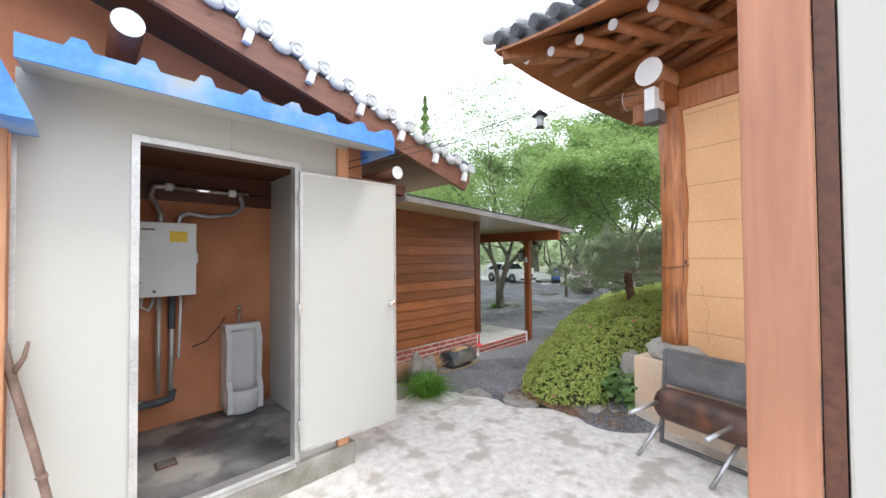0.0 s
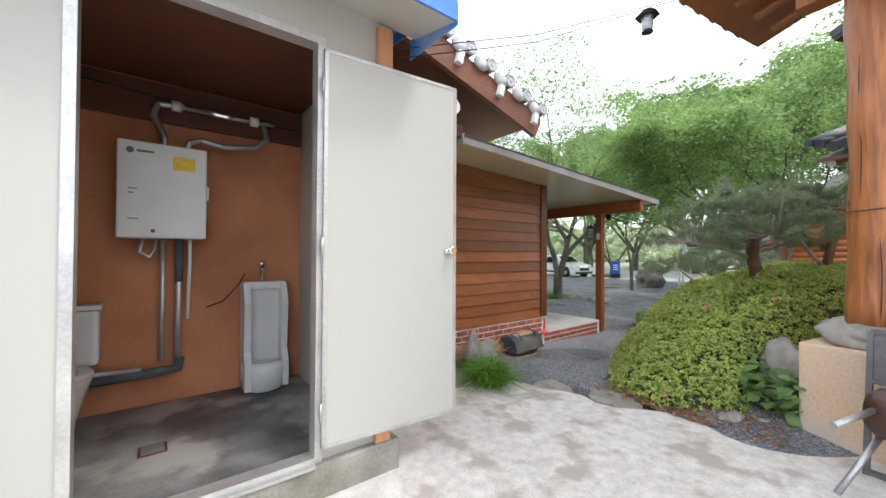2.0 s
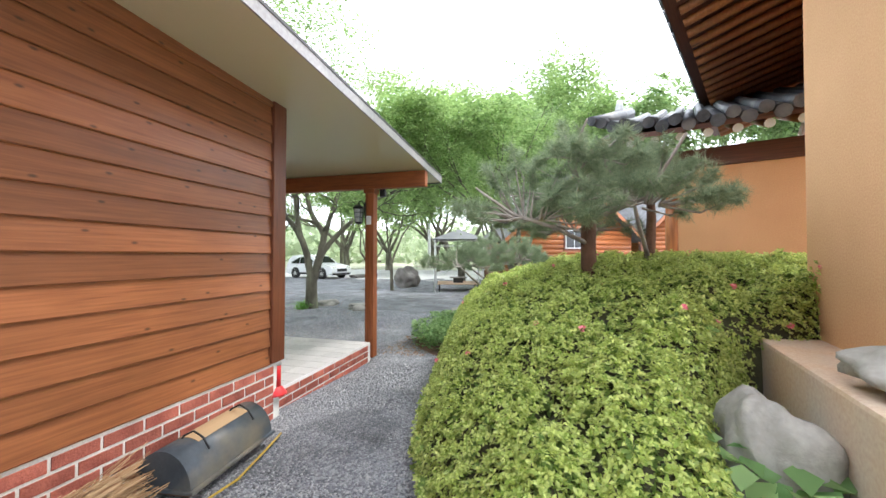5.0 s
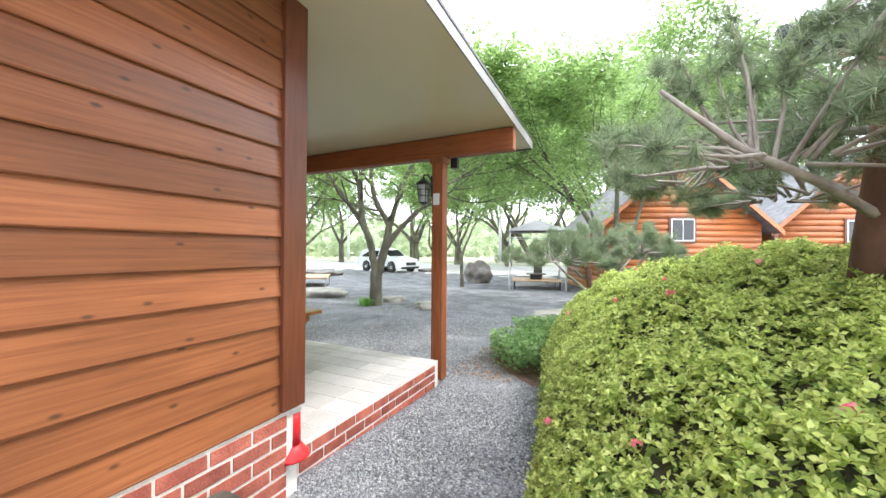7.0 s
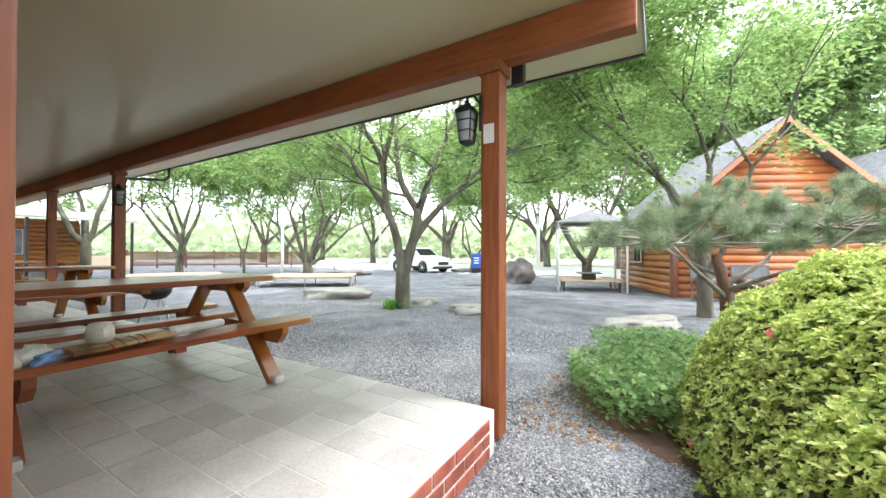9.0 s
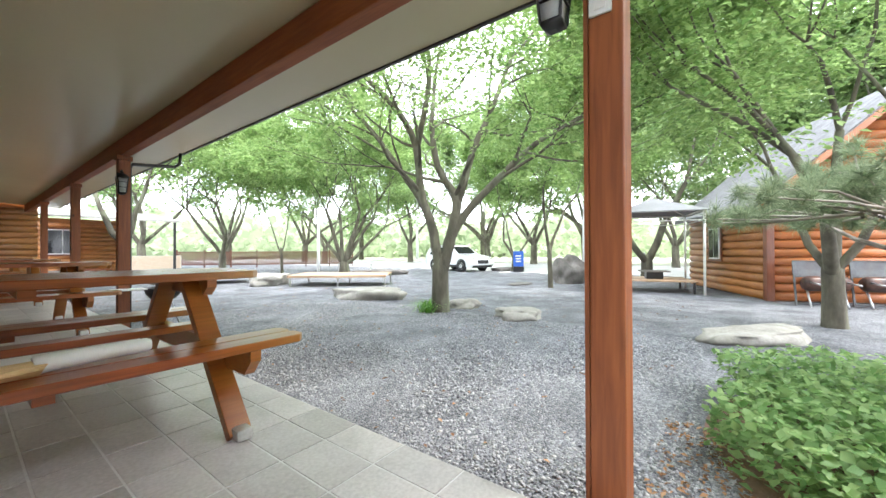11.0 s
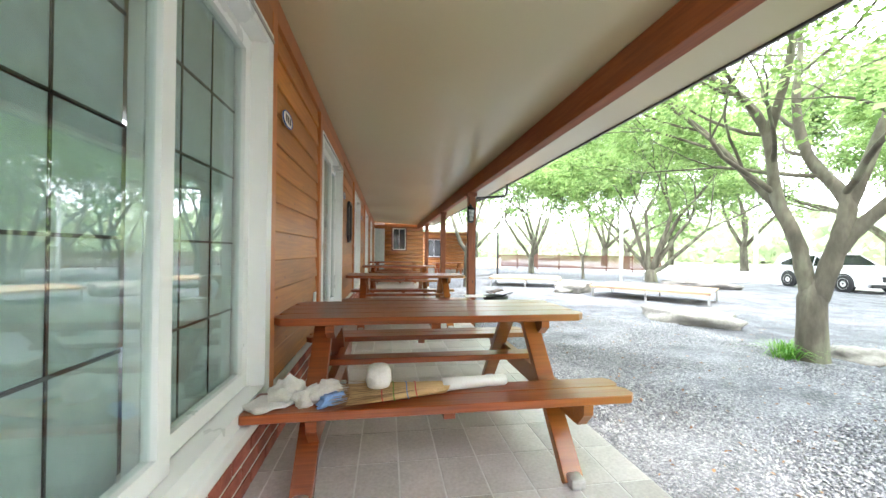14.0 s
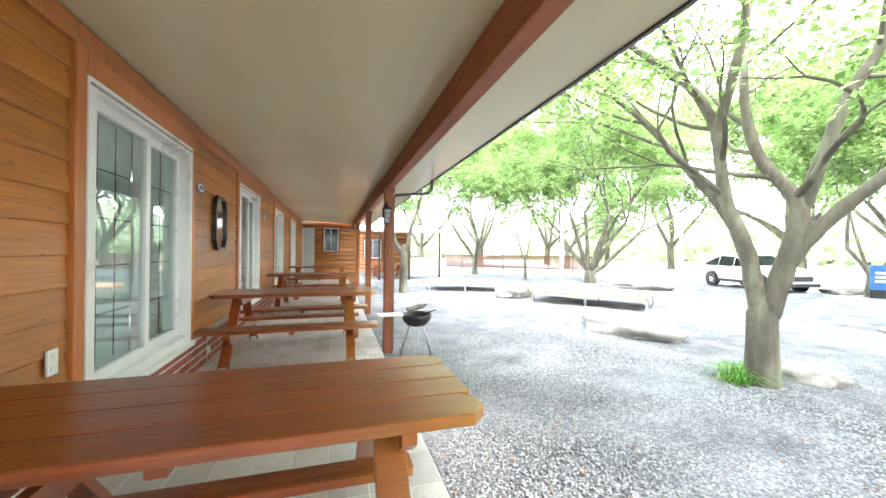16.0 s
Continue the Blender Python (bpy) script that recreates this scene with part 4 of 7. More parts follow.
part("roll", turned([(0.02, 0.0), (0.05, 0.01), (0.058, 0.035), (0.055, 0.075), (0.042, 0.1), (0.015, 0.104)], 14), "cloth", rl)

# kettle barbecue by the second post
kb = thing("kettle_barbecue", "black kettle barbecue with steel legs and side shelf", "barbecue", T(2.38, 5.75, -0.25))
part("bowl", turned([(0.03, 0.42), (0.13, 0.45), (0.19, 0.52), (0.21, 0.6), (0.195, 0.6), (0.17, 0.52), (0.05, 0.46)], 18), "black", kb)
for a in range(3):
    c, s = math.cos(a * 2.094 + 0.4), math.sin(a * 2.094 + 0.4)
    part("leg", tubem([(0.09 * c, 0.09 * s, 0.46), (0.25 * c, 0.25 * s, 0.0)], 0.011, 6), "steel", kb)
part("shelf", boxm(-0.52, -0.2, -0.13, 0.13, 0.59, 0.605, 0.004), "white", kb, "white side shelf")
for s in (-1, 1):
    part("handle", tubem([(0.05, 0.2 * s, 0.6), (0.05, 0.25 * s, 0.64), (0.2, 0.25 * s, 0.68)], 0.008, 6), "black", kb)
part("grate", boxm(0.02, 0.24, -0.12, 0.12, 0.605, 0.62, 0.003, pose(0.0, 0, 0.05, 0, -14, 0)), "iron", kb)


# ---- shed with a boiler and a urinal ----
shed = structure("wall_shed", boxm(-3.86, -3.78, -1.58, -0.02, -0.05, 2.7), "panel", "cream sandwich panel shed against the house", "wall")
fw = bmesh.new()
for q in ((-5.69, -5.215, -0.05, 2.72), (-4.235, -3.78, -0.05, 2.72), (-5.215, -4.235, 2.455, 2.72)):
    box(fw, q[0], q[1], -1.63, -1.582, q[2], q[3])
part("front_panel", fw, "panel", shed)
part("panel_joint", boxm(-4.7, -4.696, -1.633, -1.629, 2.46, 2.72), "edge", shed)
part("corner_trim", boxm(-5.70, -5.68, -1.636, -1.56, 0.0, 2.62), "alu", shed, "grey metal corner trim with screws")
part("left_panel", boxm(-5.69, -5.62, -1.578, -0.02, -0.05, 2.7), "panel", shed)
part("curb", boxm(-5.75, -3.74, -1.68, -1.5, -0.2, 0.135, 0.012), "curb", shed, "mossy concrete curb")
part("door_post", boxm(-3.90, -3.80, -1.675, -1.634, 0.14, 2.66, 0.005), "oldpost", shed, "small timber post beside the door")
fr = bmesh.new()
for q in ((-5.235, -5.195, 0.135, 2.475), (-4.255, -4.215, 0.135, 2.475), (-5.195, -4.255, 2.435, 2.475), (-5.195, -4.255, 0.135, 0.165)):
    box(fr, q[0], q[1], -1.648, -1.56, q[2], q[3])
part("door_frame", fr, "alu", shed, "aluminium door frame")
part("sill_lip", boxm(-5.19, -4.26, -1.69, -1.649, 0.125, 0.145, 0.004), "alu", shed)
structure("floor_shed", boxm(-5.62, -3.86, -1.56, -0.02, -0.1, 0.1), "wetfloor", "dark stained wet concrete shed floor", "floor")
structure("ceiling_shed", boxm(-5.62, -3.86, -1.56, -0.02, 2.62, 2.68), "darkwood", "dark timber shed ceiling", "ceiling")
wall_house = structure("wall_house", prism([(-12.0, -0.2), (-2.6, -0.2), (-2.6, 3.25), (-6.0, 4.2), (-12.0, 4.2)], 0.0, 0.2), "plasterd", "orange plastered house wall with timber posts", "wall")
part("corner_post", boxm(-2.6, -2.465, -0.03, 0.12, -0.1, 2.5, 0.02), "hanok", wall_house)
part("top_rail", boxm(-5.62, -3.86, -0.05, -0.002, 2.3, 2.6, 0.01), "darkwood", wall_house)
part("hose_clip", boxm(-2.47, -2.45, -0.05, -0.03, 1.2, 1.22), "yellow", wall_house)
hose = thing("gas_hose", "yellow plastic gas pipe down the wall to the ground", "pipe", T(-2.44, -0.05, 0))
part("pipe", tubem([(0, 0, 2.2), (0, 0, 0.3), (0.005, -0.02, 0.12), (0.06, -0.08, 0.05), (0.3, -0.15, 0.035)], 0.013, 8), "yellow", hose)

leafd = tagged(thing("door_shed", "cream flush shed door standing wide open", "door", pose(-4.225, -1.655, 0.215, 0, 0, -4.5)), kind="structure")
part("panel", boxm(0.0, 0.885, -0.02, 0.02, 0.0, 2.19, 0.004), "panel", leafd)
eb = bmesh.new()
for q in ((0, 0.885, 0, 0.02), (0, 0.885, 2.17, 2.19), (0, 0.02, 0, 2.19), (0.865, 0.885, 0, 2.19)):
    box(eb, q[0], q[1], -0.024, 0.024, q[2], q[3])
part("edge_trim", eb, "alu", leafd)
kn = part("knob", turned([(0.03, 0.0), (0.032, 0.006), (0.014, 0.012), (0.013, 0.03), (0.026, 0.04), (0.03, 0.055), (0.022, 0.068)], 18, pose(0.82, -0.024, 1.085, 90, 0, 0)), "chrome", leafd, "round chrome door knob")
part("knob", turned([(0.03, 0.0), (0.032, 0.006), (0.014, 0.012), (0.013, 0.03), (0.026, 0.04), (0.03, 0.055), (0.022, 0.068)], 18, pose(0.82, 0.024, 1.085, -90, 0, 0)), "chrome", leafd)
part("latch_plate", boxm(0.884, 0.888, -0.012, 0.012, 1.0, 1.17), "chrome", leafd)
for z in (0.2, 1.1, 2.0):
    part("hinge", tubem([(-0.008, -0.03, z - 0.05), (-0.008, -0.03, z + 0.05)], 0.008, 8), "alu", leafd)

bo = thing("gas_boiler", "white wall-hung gas boiler with a yellow label", "boiler", T(-4.91, -0.02, 1.38))
part("case", boxm(-0.26, 0.26, -0.31, 0.0, 0.0, 0.68, 0.012), "boiler", bo)
part("label_sheet", boxm(0.05, 0.185, -0.3135, -0.3105, 0.5, 0.6), "yellow", bo, "yellow warning label")
part("logo_disc", turned([(0.022, 0.0), (0.022, 0.002)], 14, pose(-0.19, -0.3105, 0.61, 90, 0, 0)), "sheet", bo)
part("logo_bar", boxm(-0.155, -0.06, -0.3125, -0.3105, 0.602, 0.618), "sheet", bo)
for z, w in ((0.34, 0.05), (0.31, 0.03), (0.13, 0.06)):
    part("print_line", boxm(-0.2, -0.2 + w, -0.3125, -0.3105, z, z + 0.007), "sheet", bo)
part("button", turned([(0.014, 0), (0.014, 0.004)], 12, pose(-0.06, -0.3105, 0.05, 90, 0, 0)), "sheet", bo)
part("side_clip", boxm(0.26, 0.275, -0.3, -0.22, 0.3, 0.4, 0.003), "boiler", bo)
fl = thing("flue_duct", "silver flue pipe with flexible hoses over the boiler", "duct", T(-4.91, -0.12, 2.06))
part("pipe", tubem([(0.05, 0, 0.36), (0.78, 0, 0.36)], 0.03, 12), "chrome", fl)
for x in (0.07, 0.62):
    part("collar", tubem([(x - 0.03, 0, 0.36), (x + 0.03, 0, 0.36)], 0.04, 12), "white", fl)


def ribbed(pts, r):
    fine, rr = [], []
    for (a, b) in zip(pts, pts[1:]):
        for k in range(8):
            fine.append(Vector(a).lerp(Vector(b), k / 8))
            rr.append(r * (1.0 if k % 2 else 0.86))
    return tubem(fine, rr, 10)


part("hose", ribbed([(0.04, 0, 0.36), (-0.04, 0, 0.35), (-0.07, -0.02, 0.25), (-0.02, -0.04, 0.15), (0.0, -0.06, 0.08), (0.0, -0.06, 0.0)], 0.026), "steel", fl)
part("hose", ribbed([(0.7, 0, 0.33), (0.72, -0.02, 0.22), (0.62, -0.03, 0.13), (0.4, -0.04, 0.09), (0.22, -0.05, 0.11), (0.15, -0.06, 0.07), (0.14, -0.06, 0.0)], 0.024), "steel", fl)
hp = thing("heating_pipes", "insulated heating pipes below the boiler", "pipe", T(-4.91, -0.12, 0))
part("pipe", tubem([(0.0, 0, 1.385), (0.0, 0, 0.45)], 0.018, 8), "alu", hp)
part("pipe", tubem([(0.1, 0, 1.385), (0.1, 0, 0.9), (0.095, 0, 0.42)], 0.022, 8), "alu", hp)
part("insulation", tubem([(0.1, 0, 1.38), (0.1, 0, 1.05)], 0.028, 8), "foam", hp)
part("insulation", tubem([(0.11, 0, 0.46), (0.1, 0, 0.38), (0.02, 0, 0.37), (-0.7, 0, 0.36)], 0.036, 10), "foam", hp)
part("pipe", tubem([(-0.12, 0, 0.4), (-0.7, 0, 0.43)], 0.018, 8), "alu", hp)
part("drain_hose", tubem([(0.17, 0, 1.385), (0.17, 0, 1.2), (0.16, 0.02, 0.75)], 0.012, 8), "pvc", hp)
part("loop", tubem([(-0.12, 0, 1.385), (-0.14, 0, 1.28), (-0.08, 0, 1.24), (-0.05, 0, 1.3), (-0.04, 0, 1.385)], 0.014, 8), "steel", hp)
wr = thing("cable", "thin dark cable hanging on the shed wall", "cable", T(0, 0, 0))
part("wire", tubem([(-4.62, -0.02, 0.82), (-4.5, -0.02, 0.86), (-4.38, -0.02, 1.0), (-4.33, -0.03, 1.1)], 0.005, 6), "black", wr)
part("wire", tubem([(-5.5, -0.06, 2.52), (-5.0, -0.06, 2.49), (-4.4, -0.06, 2.42), (-3.9, -0.06, 2.44)], 0.006, 6), "black", wr)
ur = thing("urinal", "tall white porcelain floor urinal", "urinal", T(-4.205, -0.02, 0.1))
part("back", boxm(-0.17, 0.17, -0.13, 0.0, 0.06, 0.92, 0.02), "china", ur)
for s in (-1, 1):
    part("side_wing", prism([(-0.3, 0.04), (-0.13, 0.04), (-0.13, 0.92), (-0.2, 0.92), (-0.27, 0.75), (-0.24, 0.35), (-0.3, 0.25)], 0.145 * s - 0.025, 0.145 * s + 0.025, pose(0, 0, 0, 0, 0, -90) @ Matrix.Diagonal((-1, 1, 1, 1))), "china", ur)
part("top_hood", boxm(-0.17, 0.17, -0.2, -0.1, 0.86, 0.93, 0.02), "china", ur)
part("bowl", turned([(0.1, 0.0), (0.17, 0.03), (0.185, 0.2), (0.175, 0.26), (0.15, 0.26), (0.12, 0.08)], 20, pose(0, -0.17, 0.0)), "china", ur)
fa_ = part("flush_valve", tubem([(0, -0.05, 0.93), (0, -0.05, 1.02), (0.0, -0.09, 1.05)], 0.014, 8), "chrome", ur)
part("push_knob", turned([(0.02, 0.0), (0.026, 0.02), (0.015, 0.045)], 12, pose(0, -0.05, 1.06)), "chrome", fa_)
dr = thing("floor_drain", "square rusty floor drain grate", "drain", T(-4.95, -0.86, 0.1))
part("plate", boxm(-0.07, 0.07, -0.07, 0.07, 0.0, 0.008, 0.003), "iron", dr)
for k in range(5):
    part("slat", boxm(-0.055, 0.055, -0.055 + k * 0.025, -0.045 + k * 0.025, 0.008, 0.012), "rockd", dr)
sl = part("slipper", boulder(0.05, 0.12, 0.05, 31, 2, 0.12), "signblue", None, "", T(-4.02, -1.25, 0.1))
tagged(sl, "dark blue rubber slipper on the shed floor", "slipper")
tn = thing("toilet", "white porcelain toilet with a cistern in the shed corner", "toilet", T(-5.44, -0.03, 0.1))
tk = part("cistern", boxm(-0.19, 0.19, -0.2, 0.0, 0.4, 0.78, 0.03), "china", tn)
part("cistern_lid", boxm(-0.2, 0.2, -0.21, 0.0, 0.781, 0.815, 0.012), "china", tk)
part("flush_lever", tubem([(-0.12, -0.2, 0.72), (-0.12, -0.225, 0.72), (-0.05, -0.23, 0.715)], 0.008, 6), "chrome", tk)
part("bowl", turned([(0.1, 0.0), (0.11, 0.12), (0.15, 0.28), (0.185, 0.38), (0.18, 0.4), (0.13, 0.385), (0.08, 0.25)], 20, T(0, -0.42, 0) @ Matrix.Diagonal((1, 1.25, 1, 1))), "china", tn)
part("seat", turned([(0.12, 0.4), (0.185, 0.4), (0.19, 0.412), (0.18, 0.424), (0.125, 0.42)], 20, T(0, -0.42, 0.002) @ Matrix.Diagonal((1, 1.25, 1, 1)), False), "white", tn)

# corrugated blue roof edge of the shed
bl = thing("shed_roof", "weathered blue corrugated sheet roof edge over the shed", "roof", T(-5.66, -2.06, 2.61))
prof = []
n_ = 8
L_ = 2.06
for k in range(n_):
    x0 = L_ * k / n_
    prof += [(x0, 0.11), (x0 + 0.15, 0.11), (x0 + 0.175, 0.16), (x0 + 0.225, 0.16), (x0 + 0.25, 0.11)]
prof += [(L_, 0.11)]
cs = bmesh.new()
r0 = [cs.verts.new((x, 0.0, z)) for x, z in prof]
r1_ = [cs.verts.new((x, 1.9, z + 0.2)) for x, z in prof]
r2_ = [cs.verts.new((x, 0.0, z - 0.005)) for x, z in prof]
for k in range(len(prof) - 1):
    cs.faces.new((r0[k], r0[k + 1], r1_[k + 1], r1_[k]))
sheet_part = part("corrugated_sheet", cs, "blue", bl)
fa2 = bmesh.new()
v0 = [fa2.verts.new((x, -0.004, z)) for x, z in prof]
v1 = [fa2.verts.new((x, -0.004, 0.0)) for x, z in prof]
v2 = [fa2.verts.new((x, 0.012, z)) for x, z in prof]
v3 = [fa2.verts.new((x, 0.012, 0.0)) for x, z in prof]
for k in range(len(prof) - 1):
    fa2.faces.new((v1[k], v1[k + 1], v0[k + 1], v0[k]))
    fa2.faces.new((v3[k + 1], v3[k], v2[k], v2[k + 1]))
    fa2.faces.new((v0[k], v0[k + 1], v2[k + 1], v2[k]))
    fa2.faces.new((v3[k], v3[k + 1], v1[k + 1], v1[k]))
part("fascia", fa2, "blue", bl)
part("end_flap", boxm(L_ - 0.004, L_ + 0.004, 0.0, 0.5, -0.02, 0.11), "blue", bl)
part("soffit_board", prism([(0.02, 0.005), (0.43, 0.09), (0.43, 0.1), (0.02, 0.015)], 0.0, L_, Matrix(((0, 1, 0, 0), (1, 0, 0, 0), (0, 0, 1, 0), (0, 0, 0, 1)))), "panel", bl)
gt = thing("blue_gutter", "bent blue sheet gutter with torn tarpaulin", "gutter", T(-5.6, -1.66, 2.36))
part("trough", prism([(0.0, 0.0), (-0.14, 0.34), (-1.6, 0.44), (-1.6, 0.1), (-0.06, 0.0)], -0.36, -0.02), "blue", gt)
part("tarp", boulder(0.32, 0.2, 0.2, 44, 3, 0.35), "tarp", gt, "folded blue tarpaulin", T(-0.5, -0.22, 0.28))
sc_ = thing("timber_screen", "screen of broad pale orange vertical boards beside the shed", "screen", T(-5.70, -1.72, -0.05))
for k in range(6):
    part("board", boxm(-0.165 * (k + 1) + 0.003, -0.165 * k - 0.001, -0.03 - 0.004 * (k % 2), 0.02, 0.0, 2.5, 0.004), "oldpost", sc_)
part("back_rail", boxm(-0.98, -0.01, 0.021, 0.06, 1.2, 1.3, 0.004), "oldpost", sc_)
gp = thing("gate_post", "square pale timber post close to the path's start", "post", T(-4.72, -4.45, -0.05))
part("shaft", boxm(-0.05, 0.05, -0.038, 0.038, 0.0, 3.0, 0.006), "gatewood", gp)
part("back_rail", boxm(-0.04, 0.04, -0.06, -0.04, 0.0, 3.0), "darkwood", gp)
part("panel_edge", boxm(-0.04, 0.04, -0.4, -0.062, 0.0, 3.0, 0.004), "panel", gp, "pale grey panel edge")
sk = thing("walking_stick", "forked brown wooden stick leaning on the shed wall", "stick", T(-5.45, -1.85, -0.05))
part("shaft", tubem([(0.04, -0.08, 0.0), (-0.05, 0.0, 0.35), (-0.15, 0.08, 0.85), (-0.24, 0.15, 1.25), (-0.27, 0.17, 1.42)], [0.014, 0.017, 0.019, 0.02, 0.016], 9), "stick", sk)
part("fork", tubem([(-0.225, 0.14, 1.22), (-0.19, 0.13, 1.29), (-0.175, 0.12, 1.37)], [0.014, 0.012, 0.008], 7), "stick", sk)
part("knot", boulder(0.022, 0.02, 0.02, 51, 2), "stick", sk, "", T(-0.12, 0.055, 0.7))

# ---- tiled house behind the shed: gable edge ----
def rake(x):
    return 3.0 - 0.285 * (x + 1.2)


th = thing("tiled_house_roof", "dark tiled gable roof with pale round tile ends", "roof", T(0, 0, 0))
part("rake_board", prism([(-8.0, rake(-8.0) - 0.30), (-1.3, rake(-1.3) - 0.30), (-1.2, rake(-1.2) - 0.1), (-1.2, rake(-1.2) - 0.02), (-8.0, rake(-8) - 0.02)], -0.82, -0.76), "rakewood", th, "reddish brown timber barge board")
part("roof_deck", prism([(-8.0, rake(-8.0) - 0.1), (-1.2, rake(-1.2) - 0.1), (-1.2, rake(-1.2) - 0.02), (-8.0, rake(-8) - 0.02)], -0.759, 8.0), "darkwood", th)
part("tile_layer", prism([(-8.0, rake(-8.0) - 0.018), (-1.1, rake(-1.1) - 0.018), (-1.1, rake(-1.1) + 0.07), (-8.0, rake(-8) + 0.07)], -0.72, 8.0), "rooftile", th)
a_r = math.degrees(math.atan(0.285))
disc = turned([(0.075, 0.0), (0.075, 0.03), (0.055, 0.034), (0.05, 0.028), (0.02, 0.028), (0.015, 0.036)], 16, pose(0, 0, 0, 90, 0, 0))
dm = bpy.data.meshes.new("tile_disc")
disc.to_mesh(dm)
disc.free()
dm.materials.append(M["tileend"])
scal = turned([(0.0, 0.0), (0.1, 0.0), (0.1, 0.03), (0.0, 0.03)], 12, pose(0, 0, 0, 90, 0, 0) @ Matrix.Diagonal((1, 0.7, 1, 1)), False)
sm = bpy.data.meshes.new("tile_lip")
scal.to_mesh(sm)
scal.free()
sm.materials.append(M["tileend"])
cov = tubem([(0, -0.05, 0), (0, 0.7, 0.0)], 0.08, 10)
cm = bpy.data.meshes.new("cover_tile")
cov.to_mesh(cm)
cov.free()
cm.materials.append(M["rooftile"])
for k in range(24):
    x = -1.2 - 0.3 * k
    if x < -7.6:
        break
    piece("tile_disc", dm, th, T(x, -0.84, rake(x) + 0.075) @ pose(0, 0, 0, 0, a_r, 0))
    piece("tile_lip", sm, th, T(x - 0.15, -0.83, rake(x - 0.15) + 0.01) @ pose(0, 0, 0, 0, a_r, 0))
    piece("cover_tile", cm, th, T(x, -0.8, rake(x) + 0.085))
    if k % 2 == 0:
        part("rafter_end", boxm(-0.035, 0.035, -0.06, 0.0, -0.1, 0.03, 0.004), "white", th, "white painted rafter end", T(x - 0.15, -0.825, rake(x - 0.15) - 0.09) @ pose(0, 0, 0, 0, a_r, 0))
for x, z, r in ((-2.51, 2.83, 0.085), (-5.19, 3.60, 0.11)):
    part("purlin", tubem([(x, -0.7, z), (x, 0.1, z)], r, 18), "darkwood", th)
    part("purlin_end", tubem([(x, -0.712, z), (x, -0.702, z)], r * 0.98, 18), "white", th, "white painted purlin end")
part("brace_beam", boxm(-3.2, -2.3, -0.62, -0.5, 2.56, 2.70, 0.01), "darkwood", th)
part("eave_ornament", boulder(0.09, 0.12, 0.13, 61, 2, 0.3), "rooftile", th, "", T(-1.25, -0.7, 3.02))

# ---- hanok on the other side ----
HK = Matrix.Translation((-0.95, -3.50, 0)) @ pose(0, 0, 0, 0, 0, -12)
# local axes: +x along the wall facing the hedge, -y along the wall facing the yard
hb = thing("hanok_house", "old timber-framed house with orange plaster walls and tiled eaves", "house", HK)
wl_ = part("wall", boxm(-0.06, 0.16, -6.5, -0.1, 0.6, 3.25), "hanokwall", hb)
for z in (0.95, 1.32, 1.69, 2.06, 2.43, 2.80, 3.17):
    part("joint", boxm(-0.0625, -0.0585, -6.5, -0.13, z - 0.0025, z + 0.0025), "groove", wl_)
part("crack", tubem([(-0.0605, -0.3, 0.85), (-0.0605, -0.29, 1.0), (-0.0605, -0.31, 1.15), (-0.0605, -0.27, 1.3), (-0.0605, -0.25, 1.42)], 0.0014, 4), "groove", wl_)
part("wall", boxm(0.1, 1.3, -0.16, 0.0, 0.5, 3.25), "hanokwall", hb)
part("plinth", boxm(-0.3, 1.5, -6.5, 0.32, -0.2, 0.64, 0.02), "base", hb, "painted concrete plinth, orange paint flaking to grey")
col = bmesh.new()
tube(col, [(0.01 * math.sin(3 * z), 0.012 * math.cos(2.3 * z), 0.76 + z) for z in [k * 0.18 for k in range(16)]], [0.144 + 0.007 * math.sin(k * 1.7) for k in range(16)], 20)
cl = part("column", col, "column", hb, "round timber column with long drying cracks", None)
for a, z0, z1, w in ((200, 0.85, 1.4, 0.003), (228, 1.35, 2.6, 0.004), (165, 1.7, 2.7, 0.003), (255, 0.9, 1.25, 0.003), (213, 2.0, 2.5, 0.003)):
    ar = radians(a)
    part("crack", tubem([(0.147 * math.cos(ar + 0.04 * math.sin(7 * z)), 0.147 * math.sin(ar + 0.04 * math.sin(7 * z)), z) for z in np.linspace(z0, z1, 7)], [0.001, w, w, w, w * 1.2, w, 0.001], 5), "black", cl)
ring = [(0.163 * math.cos(a), 0.163 * math.sin(a), 1.62 + 0.03 * math.sin(a + 2)) for a in np.linspace(0, 6.283, 22)]
part("wire_loop", tubem(ring, 0.004, 5), "black", cl)
part("base_stone", boulder(0.25, 0.26, 0.11, 71, 4, 0.2), "rock", hb, "pale rounded column base stone", T(0, 0, 0.68))
part("tie_beam", boxm(-0.09, 0.09, -6.5, 0.4, 3.23, 3.45, 0.015), "hanok", hb)
part("tie_beam", boxm(-0.4, 1.4, -0.09, 0.09, 3.28, 3.48, 0.015), "hanok", hb)
part("bracket", prism([(-0.55, 3.28), (-0.13, 3.28), (-0.13, 3.06), (-0.32, 3.14), (-0.45, 3.22)], -0.05, 0.05, pose(0, 0, 0, 0, 0, 90)), "hanok", hb)
part("purlin", tubem([(0.0, -6.5, 3.56), (0.0, 0.5, 3.56)], 0.12, 16), "hanok", hb)
part("purlin_end", tubem([(0.0, 0.502, 3.56), (0.0, 0.512, 3.56)], 0.118, 16), "white", hb, "white painted beam end")
part("purlin", tubem([(-0.5, 0.0, 3.56), (1.5, 0.0, 3.56)], 0.11, 16), "hanok", hb)
part("purlin_end", tubem([(-0.512, 0.0, 3.56), (-0.502, 0.0, 3.56)], 0.135, 16), "white", hb, "white painted beam end")
